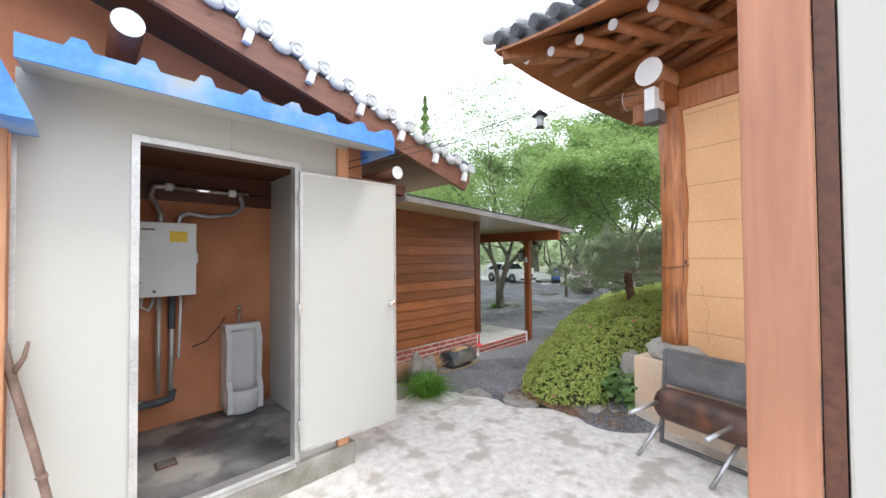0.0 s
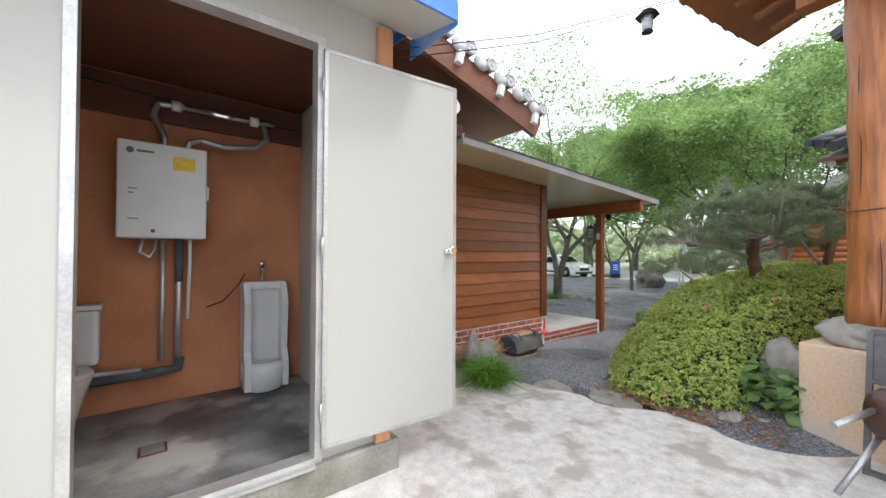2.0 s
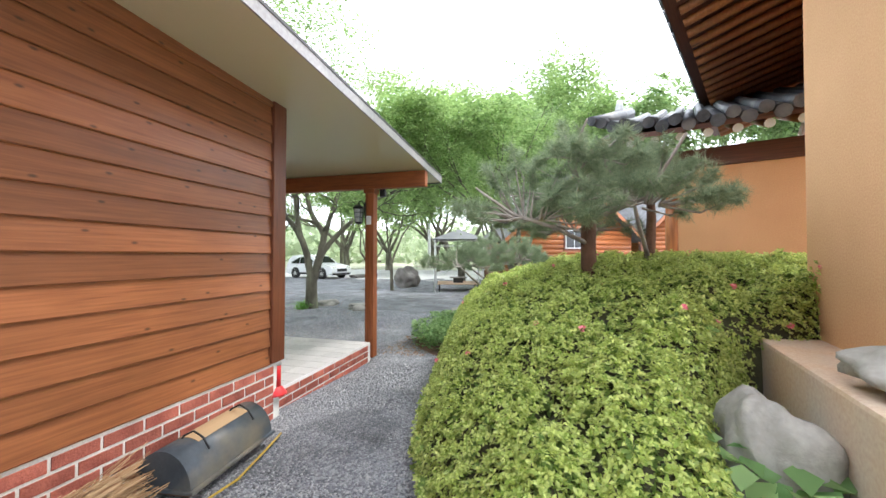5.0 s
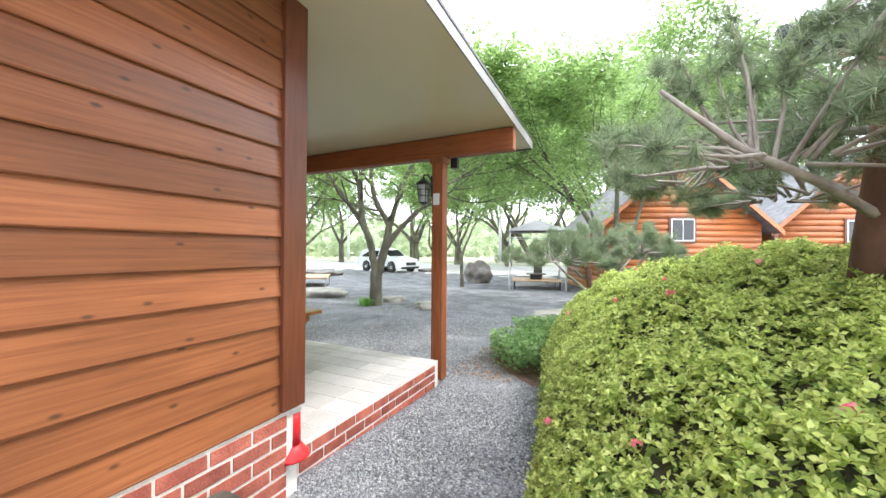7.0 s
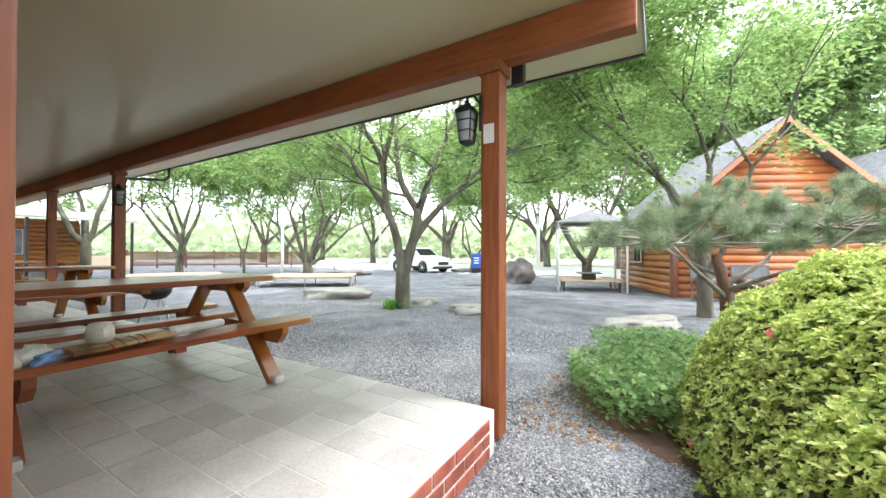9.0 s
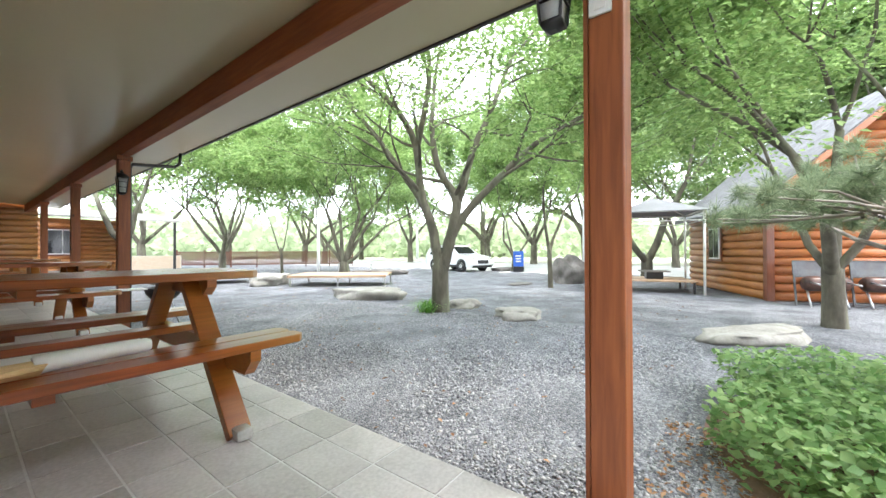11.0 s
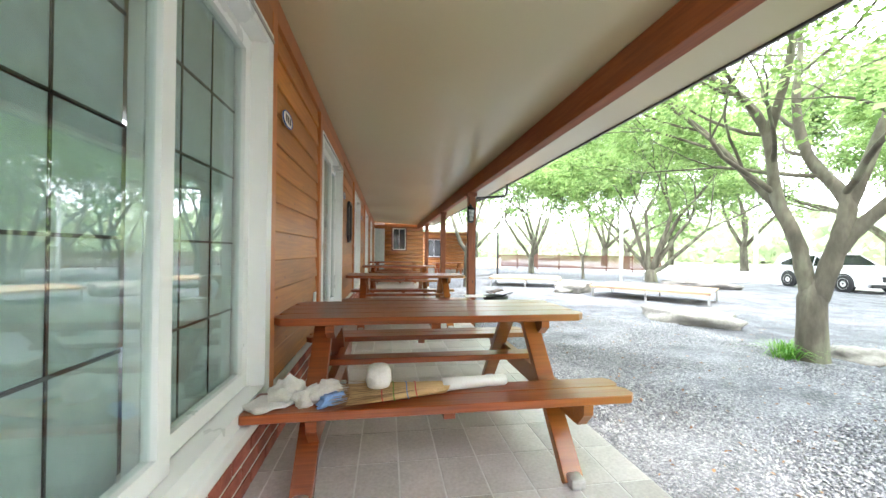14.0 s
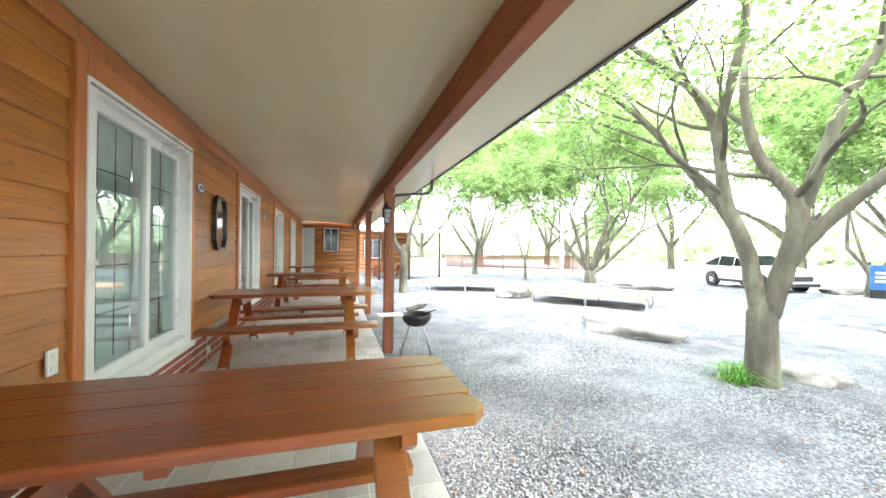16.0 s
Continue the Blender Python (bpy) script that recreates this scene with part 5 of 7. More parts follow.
part("beam_end", boxm(-0.5, -0.3, -0.05, 0.05, 3.18, 3.4, 0.004), "white", hb)
part("beam_end", boxm(-0.47, -0.3, -0.07, 0.07, 3.06, 3.18, 0.004), "sheet", hb)
# rafters and roof, the eave turning up towards the corner
EO = 1.36


def eave_z(s):
    """Height of the eave at a distance s from the corner."""
    return 3.72 + 0.36 * math.exp(-s / 1.3)


for k in range(15):
    s = 0.25 + 0.36 * k
    y0 = EO - s
    part("rafter", tubem([(0.6, min(y0, 0.3) - 0.0, 4.19), (-EO + 0.32, y0, eave_z(s) + 0.02)], [0.065, 0.052], 10), "hanok", hb)
    part("rafter_end", tubem([(-EO + 0.312, y0 + 0.002, eave_z(s) + 0.018), (-EO + 0.302, y0 + 0.003, eave_z(s) + 0.016)], 0.05, 10), "white", hb)
for k in range(7):
    s = 0.35 + 0.36 * k
    x0 = -EO + s
    part("rafter", tubem([(max(x0, -0.3), -0.6, 4.19), (x0, EO - 0.32, eave_z(s) + 0.02)], [0.065, 0.052], 10), "hanok", hb)
part("hip_rafter", barm((0.6, -0.6, 4.16), (-EO + 0.08, EO - 0.08, eave_z(0) + 0.03), 0.13, 0.2, (0, 0, 1), 0.01), "hanok", hb)


def eave_strip(name, lo, hi, d0, d1, mat, along_y=True, n=24, length=6.5):
    """A strip along an eave between two heights above it and two distances in from its edge."""
    bm = bmesh.new()
    rows = []
    for k in range(n + 1):
        s = length * k / n
        z = eave_z(s)
        if along_y:
            q = [(-EO + d0, EO - s, z + lo), (-EO + d1, min(EO - s, EO - d1), z + lo + 0.28 * (d1 - d0)), (-EO + d1, min(EO - s, EO - d1), z + hi + 0.28 * (d1 - d0)), (-EO + d0, EO - s, z + hi)]
        else:
            q = [(-EO + s, EO - d0, z + lo), (max(-EO + s, -EO + d1), EO - d1, z + lo + 0.28 * (d1 - d0)), (max(-EO + s, -EO + d1), EO - d1, z + hi + 0.28 * (d1 - d0)), (-EO + s, EO - d0, z + hi)]
        rows.append([bm.verts.new(p) for p in q])
    for a, b in zip(rows, rows[1:]):
        for j in range(4):
            bm.faces.new((a[j], a[(j + 1) % 4], b[(j + 1) % 4], b[j]))
    bm.faces.new(rows[0])
    bm.faces.new(rows[-1][::-1])
    bmesh.ops.recalc_face_normals(bm, faces=bm.faces[:])
    return part(name, bm, mat, hb)


for ay, ln in ((True, 6.5), (False, 2.9)):
    eave_strip("eave_board", 0.07, 0.1, 0.02, 2.4, "hanok", ay, 24, ln)
    eave_strip("roof_bed", 0.105, 0.2, 0.05, 2.4, "rooftile", ay, 24, ln)
    n = int(ln / 0.27)
    for k in range(n):
        s = 0.15 + 0.27 * k
        z = eave_z(s) + 0.2
        if ay:
            part("cover_tile", tubem([(-EO - 0.06, EO - s, z - 0.01), (-EO + min(1.2, s), EO - s, z + 0.25 * min(1.2, s))], 0.07, 8), "rooftile", hb)
        else:
            part("cover_tile", tubem([(-EO + s, EO + 0.06, z - 0.01), (-EO + s, EO - min(1.2, s), z + 0.25 * min(1.2, s))], 0.07, 8), "rooftile", hb)
for k in range(5):
    part("corner_tile", boulder(0.1, 0.1, 0.07, 80 + k, 2, 0.15), "tileend", hb, "", T(-EO - 0.02 + 0.13 * k, EO + 0.02 - 0.13 * k, eave_z(0) + 0.2 + 0.06 * k))

# the eave that runs on over the hedge side
re_ = thing("rear_eave", "long tiled eave with dark timber rafters over the hedge side", "roof", Matrix.Translation((1.17, -3.12, 0)) @ pose(0, 0, 0, 0, 0, -26))
part("eave_board", prism([(0.0, 3.75), (-1.7, 4.2), (-1.7, 4.23), (0.0, 3.78)], 0.0, 6.0, Matrix(((0, 1, 0, 0), (1, 0, 0, 0), (0, 0, 1, 0), (0, 0, 0, 1)))), "darkwood", re_)
part("roof_bed", prism([(0.02, 3.79), (-1.7, 4.24), (-1.7, 4.36), (0.02, 3.88)], 0.0, 6.0, Matrix(((0, 1, 0, 0), (1, 0, 0, 0), (0, 0, 1, 0), (0, 0, 0, 1)))), "rooftile", re_)
part("wall", boxm(0.3, 6.0, -1.6, -1.42, 2.9, 4.12), "hanokwall", re_)
part("tie_beam", boxm(0.0, 6.0, -1.42, -1.3, 3.3, 3.52, 0.01), "hanok", re_)
for k in range(22):
    x = 0.1 + 0.27 * k
    part("rafter", tubem([(x, -1.6, 4.1), (x, -0.12, 3.71)], [0.055, 0.048], 8), "hanok", re_)
    part("cover_tile", tubem([(x, 0.06, 3.86), (x, -1.6, 4.38)], 0.07, 8), "rooftile", re_)

# lower tiled wing
lw = thing("low_tiled_roof", "low black tiled roof with white round rafter ends", "roof", Matrix.Translation((3.0, -3.83, 0.25)) @ pose(0, 0, 0, 0, 0, 70.7))
part("wall", boxm(-4.0, -0.06, -0.16, 0.0, -0.55, 2.3), "hanokwall", lw, "orange plaster wall")
part("column", tubem([(0.0, -0.04, -0.55), (0.01, -0.04, 1.2), (0.0, -0.04, 2.3)], [0.085, 0.08, 0.078], 14), "column", lw)
part("lintel", boxm(-4.0, 0.1, -0.08, 0.05, 2.06, 2.3, 0.01), "darkwood", lw)
part("deck", prism([(0.75, 2.36), (-2.2, 3.5), (-2.2, 3.56), (0.75, 2.42)], -3.5, 0.8, Matrix(((0, 1, 0, 0), (1, 0, 0, 0), (0, 0, 1, 0), (0, 0, 0, 1)))), "darkwood", lw)
for k in range(16):
    x = 0.75 - 0.27 * k
    ups = 0.16 * math.exp(-k / 2.0)
    part("cover_tile", tubem([(x, 0.82, 2.46 + ups), (x, 0.0, 2.76 + ups * 0.5), (x, -2.2, 3.62)], 0.07, 8), "rooftile", lw)
    part("pan_tile", tubem([(x - 0.135, 0.8, 2.39 + ups), (x - 0.135, -2.2, 3.55)], 0.075, 8), "rooftile", lw)
    part("rafter", tubem([(x - 0.05, 0.62, 2.34), (x - 0.05, -0.6, 2.75)], 0.05, 10), "hanok", lw)
    part("rafter_end", tubem([(x - 0.05, 0.632, 2.337), (x - 0.05, 0.622, 2.34)], 0.05, 10), "white", lw, "white painted rafter end")
part("hip_ridge", tubem([(0.86, 0.85, 2.66), (0.75, 0.4, 2.78), (0.7, -0.4, 3.08), (0.7, -1.4, 3.45)], [0.06, 0.1, 0.11, 0.11], 10), "rooftile", lw)
part("ridge_ornament", boulder(0.06, 0.06, 0.15, 91, 2, 0.3), "tileend", lw, "", T(0.7, -0.4, 3.12))
part("bracket_disc", tubem([(0.02, 0.1, 2.28), (0.02, 0.115, 2.28)], 0.075, 14), "white", lw)
part("bracket_tail", boxm(-0.03, 0.07, 0.1, 0.115, 2.05, 2.22), "white", lw)


# drum grills leaning at the plinth
def drum_grill(m, label):
    g = thing("drum_grill", label, "grill", m, "drum grills")
    fr = bmesh.new()
    for p, q in (((0, 0, 0), (0, 0.1, 0.86)), ((0.8, 0, 0), (0.8, 0.1, 0.86)), ((0, 0.1, 0.86), (0.8, 0.1, 0.86)), ((0, 0.065, 0.56), (0.8, 0.065, 0.56)), ((0, 0.0, 0.02), (0.8, 0.0, 0.02))):
        bar(fr, p, q, 0.028, 0.028, (0, 1, 0.1))
    part("angle_frame", fr, "sheet", g)
    part("back_sheet", barm((0.01, 0.085, 0.71), (0.79, 0.085, 0.71), 0.28, 0.006, (0, 1, -0.1)), "sheet", g, "grey steel back sheet")
    part("drum", turned([(0.02, 0.0), (0.1, 0.005), (0.14, 0.05), (0.145, 0.12), (0.145, 0.6), (0.14, 0.67), (0.1, 0.715), (0.02, 0.72)], 20, T(0.04, -0.12, 0.43) @ pose(0, 0, 0, 0, 90, 0)), "iron", g, "rusty burnt steel drum")
    for x in (0.1, 0.66):
        part("leg", tubem([(x, -0.2, 0.47), (x - 0.05, -0.62, 0.44)], 0.017, 8), "steel", g, "bare steel pipe leg")
        part("leg", tubem([(x, -0.12, 0.32), (x - 0.1, -0.42, 0.0)], 0.017, 8), "steel", g)
    return g


dg = drum_grill(Matrix.Translation((-1.52, -3.47, -0.05)) @ pose(0, 0, 0, 0, 0, -102), "drum charcoal grill on a steel frame tipped against the plinth")
copy_thing(dg, Matrix.Translation((-1.71, -4.36, -0.05)) @ pose(0, 0, 0, 0, 0, -102))

# hanging lamp on wires
hl = thing("hanging_lantern", "small black roofed lantern hanging on overhead wires", "lantern", T(-1.44, -2.18, 3.32))
part("body", turned([(0.03, 0.0), (0.045, 0.02), (0.05, 0.13)], 6), "lampglass", hl)
part("roof", turned([(0.1, 0.13), (0.1, 0.145), (0.04, 0.19), (0.015, 0.21)], 6), "black", hl)
part("foot", turned([(0.05, -0.015), (0.05, 0.0)], 6), "black", hl)
ow = thing("overhead_wire", "thin overhead wires across the yard", "wire", T(0, 0, 0))
for dz in (0, 0.06):
    part("wire", tubem([(-3.8, -1.64, 2.5 + dz), (-2.6, -1.85, 2.95 + dz), (-1.44, -2.18, 3.53 + dz * 0.3), (-1.1, -3.2, 3.5 + dz)], 0.004, 5), "black", ow)


# ---- trees ----
def grow(bm, p, d, r, length, depth, tips, rnd, up=0.25, spread=0.7, seg=4):
    pts, rad = [p.copy()], [r]
    for k in range(seg):
        d = (d + Vector((rnd.gauss(0, 0.13), rnd.gauss(0, 0.13), rnd.gauss(0, 0.08) + up * 0.22))).normalized()
        p = p + d * (length / seg)
        pts.append(p.copy())
        rad.append(r * (1 - 0.42 * (k + 1) / seg))
        if depth <= 3:
            tips.append((p.copy(), depth))
    tube(bm, pts, rad, 10 if r > 0.06 else (6 if r > 0.02 else 4), False)
    if depth <= 0 or r < 0.004:
        return
    for k in range(2 if rnd.random() < 0.55 else 3):
        ax = Vector((rnd.gauss(0, 1), rnd.gauss(0, 1), rnd.gauss(0, 0.35)))
        nd = (d + ax.normalized() * spread * rnd.uniform(0.5, 1.1)).normalized()
        nd.z = max(nd.z, 0.05)
        grow(bm, p, nd, rad[-1] * rnd.uniform(0.6, 0.85), length * rnd.uniform(0.6, 0.85), depth - 1, tips, rnd, up, spread, seg)


def sprays(tips, n_leaf, per, length, leaf, low, lift):
    """Flat, slightly drooping leaf sprays that fan out from the twig points."""
    n = n_leaf // per
    w = 1 + lift * (tips[:, 2] - tips[:, 2].min()) / np.ptp(tips[:, 2])
    o = tips[rng.choice(len(tips), n, p=w / w.sum())] + rng.normal(0, 0.06, (n, 3))
    out = np.arctan2(o[:, 1], o[:, 0]) + rng.normal(0, 1.0, n)
    ln = length * rng.uniform(0.5, 1.25, n)
    tilt = rng.normal(0.05, 0.22, n)
    k = np.repeat(np.arange(n), per)
    u = np.sqrt(rng.uniform(0.02, 1, n * per))
    a = out[k] + rng.choice([-0.85, -0.4, 0.0, 0.4, 0.85], n * per) + rng.normal(0, 0.06, n * per)
    d = np.stack([np.cos(a), np.sin(a), tilt[k] - 0.35 * u], 1)
    c = o[k] + d * (u * ln[k])[:, None] + rng.normal(0, 0.028, (n * per, 3))
    keep = c[:, 2] > low + 0.35 * np.sin(c[:, 0] * 1.9) * np.sin(c[:, 1] * 1.6) + rng.normal(0, 0.2, n * per)
    c, d = c[keep], d[keep]
    nm = np.stack([d[:, 0] * 0.35, d[:, 1] * 0.35, np.ones(len(c))], 1) + 0.38 * rng.normal(size=c.shape)
    return blades(c, d + 0.45 * rng.normal(size=c.shape) * [1, 1, 0.4], nm, leaf, 0.62, 0.35)


def maple(name, base, limbs, trunk_r, fork, seed, n_leaf, leaf, label, depth=3, mat="leaf", group="", shell=0.6, length=1.85, drawn=(), low=0.4, lift=0.0):
    """Branching tree: trunk to the fork, limbs given as directions or drawn as lines, a crown of layered leaf sprays."""
    rnd = random.Random(seed)
    t = thing(name, label, "tree", T(*base), group)
    bm, tips = bmesh.new(), []
    lean = Vector((0, 0, 1)) if drawn else Vector((rnd.uniform(-0.06, 0.06), rnd.uniform(-0.06, 0.06), 1))
    tube(bm, [(0, 0, -0.1), (0, 0, 0.05), tuple(lean * fork * 0.5), tuple(lean * fork * 0.85), tuple(lean * fork * 1.1)], [trunk_r * 1.35, trunk_r * 1.12, trunk_r * 0.97, trunk_r * 0.95, trunk_r * 0.4], 14)
    top = lean * fork
    for d, k in limbs:
        grow(bm, top - Vector((0, 0, 0.22)), Vector(d).normalized(), trunk_r * k, length, depth, tips, rnd)
    for line, r0, r1 in drawn:
        fine = []
        q = [Vector(p) for p in line]
        for i in range(len(q) - 1):
            p0, p3 = q[max(i - 1, 0)], q[min(i + 2, len(q) - 1)]
            for j in range(4):
                w = j / 4
                fine.append(0.5 * ((2 * q[i]) + (q[i + 1] - p0) * w + (2 * p0 - 5 * q[i] + 4 * q[i + 1] - p3) * w * w + (3 * q[i] - p0 - 3 * q[i + 1] + p3) * w ** 3))
        fine.append(q[-1])
        nf = len(fine) - 1
        rad = [(r0 + (r1 - r0) * i / nf) * (1 + 0.07 * math.sin(i * 2.3 + seed)) for i in range(nf + 1)]
        tube(bm, fine, rad, 12, False)
        for i in range(nf // 2, nf + 1, 2):
            d = (fine[min(i + 1, nf)] - fine[i - 1]).normalized()
            side = Vector((rnd.gauss(0, 1), rnd.gauss(0, 1), rnd.gauss(0.1, 0.3))).normalized()
            grow(bm, fine[i], (d * 0.6 + side).normalized(), rad[i] * 0.55, length * rnd.uniform(0.5, 0.8), depth - 2, tips, rnd, 0.1)
        grow(bm, q[-1], (q[-1] - q[-2]).normalized(), r1, length * 0.8, depth - 1, tips, rnd)
    part("trunk", bm, "bark", t)
    pts = np.array([tuple(p) for p, _ in tips])
    pts = pts[pts[:, 2] > fork + 0.45]
    v, f = sprays(pts, n_leaf, 22, shell, leaf, fork + low, lift)
    cr = new("crown", soup("crown", v, f, mat))
    cr.parent = t
    return t


GZ1 = lambda x, y: float(ground_z(x, y))
maple("maple_tree", (5.88, 3.8, GZ1(5.88, 3.8)), [], 0.15, 0.92, 11, 44000, 0.078,
      "maple tree with a mossy forked trunk and bright green leaves", 5, shell=0.85, length=1.75, low=0.8, lift=5.0, drawn=(
          ([(0.0, 0.0, 0.75), (-0.04, 0.07, 1.15), (-0.09, 0.11, 1.51), (-0.2, 0.27, 2.11), (-0.27, 0.33, 2.91), (-0.5, 0.5, 3.48), (-0.9, 0.9, 4.06)], 0.1, 0.04),
          ([(-0.27, 0.33, 2.85), (-0.3, 0.1, 3.5), (-0.35, -0.05, 4.1), (-0.5, -0.1, 4.7)], 0.06, 0.03),
          ([(0.02, -0.02, 0.72), (0.1, -0.12, 1.2), (0.18, -0.22, 1.75), (0.17, -0.2, 2.05), (0.1, 0.12, 2.6), (0.15, 0.3, 3.35), (0.35, 0.4, 4.08)], 0.115, 0.035),
          ([(0.18, -0.22, 1.8), (0.45, -0.45, 2.97), (0.7, -0.6, 3.54), (1.05, -0.8, 4.5)], 0.07, 0.035),
          ([(0.12, -0.14, 1.3), (0.24, -0.31, 1.65), (0.44, -0.58, 2.04), (0.78, -1.04, 2.61), (1.06, -1.41, 3.02), (1.39, -1.84, 3.33)], 0.085, 0.035),
          ([(-0.05, 0.1, 1.3), (-0.05, 0.35, 1.9), (-0.15, 0.75, 2.5), (-0.5, 1.1, 3.2), (-0.7, 1.5, 3.7)], 0.065, 0.03)))
maple("maple_tree", (13.2, 15.8, GZ1(13.2, 15.8)), [((-0.3, 0.35, 1), 0.5), ((-0.12, 0.05, 1), 0.45), ((-0.1, -0.3, 1), 0.5), ((0.25, 0.1, 1), 0.5), ((0.35, -0.5, 0.9), 0.45), ((-0.45, 0.6, 0.8), 0.4), ((0.55, -0.85, 0.65), 0.4)], 0.26, 0.6, 12, 64000, 0.12,
      "broad many-stemmed maple behind the wooden platform", 4, shell=0.9, length=3.0)
maple("maple_tree", (11.3, 3.8, GZ1(11.3, 3.8)), [((-0.3, 0.2, 0.9), 0.7), ((0.4, -0.2, 0.9), 0.7)], 0.07, 1.25, 13, 26000, 0.1, "slender young maple tree", 4, length=1.9)
maple("maple_tree", (7.95, -1.42, GZ1(8, -1.4)), [((-0.62, 0.5, 0.85), 0.7), ((0.25, -0.3, 0.95), 0.7), ((0.5, 0.3, 0.9), 0.5), ((-0.1, -0.5, 0.8), 0.5)], 0.12, 0.95, 14, 40000, 0.09, "maple tree with a pale trunk before the log cabin", 4, length=2.0)
maple("maple_tree", (20.0, 9.2, -0.35), [((-0.5, 0.3, 0.8), 0.6), ((0.5, -0.3, 0.8), 0.6), ((0.0, 0.3, 1), 0.5)], 0.13, 0.9, 15, 34000, 0.14, "forked maple tree at the edge of the car park", 4, length=2.6)
maple("maple_tree", (16.0, 1.9, -0.31), [((-0.6, 0.3, 0.7), 0.6), ((0.2, -0.3, 0.95), 0.7), ((0.4, 0.4, 0.9), 0.5)], 0.2, 0.9, 16, 46000, 0.15, "dark trunked maple tree behind the frame pavilion", 4, shell=0.9, length=3.2)
maple("maple_tree", (9.8, 22.3, -0.26), [((-0.6, 0.2, 0.8), 0.6), ((0.1, -0.3, 0.95), 0.6), ((0.5, 0.2, 0.9), 0.5)], 0.18, 1.1, 17, 26000, 0.15, "maple tree near the brick wall", 4, length=3.0, shell=0.8)
maple("maple_tree", (10.6, 17.4, -0.27), [((-0.2, 0.2, 1), 0.7), ((0.3, -0.2, 1), 0.6)], 0.07, 1.2, 18, 18000, 0.12, "young maple with two thin stems", 4, length=2.0)
maple("maple_tree", (3.6, 13.4, -0.25), [((-0.3, 0.5, 0.9), 0.7), ((0.3, -0.2, 0.95), 0.6)], 0.13, 1.5, 19, 20000, 0.12, "maple tree beside the porch end", 4, length=2.0)
far_tree = maple("broadleaf_tree", (30, 2, -0.36), [((-0.5, 0.3, 0.9), 0.6), ((0.5, -0.3, 0.9), 0.6), ((0.1, 0.5, 1), 0.55), ((-0.1, -0.6, 0.9), 0.5)], 0.24, 1.6, 20, 24000, 0.24,
                 "leafy green tree across the road", 4, "leafd", "trees across the road", 1.2, 3.4, (), -0.3)
for k, (x, y, s, a) in enumerate(((24, -5, 0.9, 40), (26, 7.5, 1.1, 90), (19.5, -7.5, 0.85, 20), (27, 13, 1.15, 200), (31, 20, 1.2, 130), (26, 27, 1.1, 60), (17, 30, 1.0, 300), (10, 34, 1.1, 250),
                                  (36, 1, 1.5, 170), (34, -10, 1.1, 15), (40, 12, 1.6, 75), (16.5, -4.6, 0.8, 110), (20, 38, 1.3, 10), (42, 27, 1.6, 145), (16, -13, 0.8, 70), (5, 38, 1.2, 95))):
    c_ = copy_thing(far_tree, T(x + 5, y, -0.36) @ pose(0, 0, 0, 0, 0, a))
    c_.scale = (s * 1.1, s * 1.1, s * (1.05 + 0.12 * (k % 3)))

cf = thing("conifer_tree", "tall slender conifer far behind the yard", "tree", T(36, 41, 3))
part("trunk", tubem([(0, 0, -4), (0, 0, 12), (0, 0, 26)], [0.35, 0.22, 0.04], 8), "bark", cf)
nc = 7000
hz0 = 26 * rng.uniform(0.05, 1.0, nc) ** 1.3
ra0 = (26.8 - hz0) * 0.17 * np.sqrt(rng.uniform(0.05, 1, nc)) * (0.65 + 0.35 * np.sin(hz0 * 4.0))
an0 = rng.uniform(0, 6.283, nc)
v, f = leaves(np.stack([ra0 * np.cos(an0), ra0 * np.sin(an0), hz0 - ra0 * 0.25], 1), np.tile([0, 0, 1.0], (nc, 1)), 0.6, 0.4, 0.2, 0.5)
cfc = new("crown", soup("crown", v, f, "leafd"))
cfc.parent = cf

# wooded hill far off
hv = []
hf = []
hn = 26
for i in range(hn):
    for j in range(10):
        a = -0.9 + 2.9 * i / (hn - 1)
        r = 75 + 14 * j
        h = 3.0 * j * (0.6 + 0.4 * math.sin(3.1 * a + 1)) if j else -0.1
        hv.append((r * math.cos(a), r * math.sin(a), h * 0.55 + 0.9 * math.sin(i * 2.3 + j)))
for i in range(hn - 1):
    for j in range(9):
        k = i * 10 + j
        hf.append((k, k + 10, k + 11, k + 1))
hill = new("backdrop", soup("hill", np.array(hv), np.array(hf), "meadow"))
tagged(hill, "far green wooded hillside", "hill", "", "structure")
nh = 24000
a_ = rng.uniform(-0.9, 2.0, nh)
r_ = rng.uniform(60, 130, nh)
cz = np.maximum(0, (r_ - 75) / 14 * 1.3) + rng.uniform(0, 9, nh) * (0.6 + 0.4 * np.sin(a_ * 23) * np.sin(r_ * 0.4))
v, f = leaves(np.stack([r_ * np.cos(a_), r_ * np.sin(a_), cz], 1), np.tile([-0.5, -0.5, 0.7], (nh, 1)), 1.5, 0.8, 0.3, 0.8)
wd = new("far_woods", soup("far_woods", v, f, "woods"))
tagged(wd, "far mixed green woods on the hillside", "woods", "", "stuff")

# ---- azalea hedge on the mound ----
EX = [-1.5, -1.25, -0.8, -0.3, 0.3, 1.4, 2.6, 3.2]
EY = [-2.2, -1.78, -1.5, -1.28, -1.16, -1.02, -0.8, -0.95]


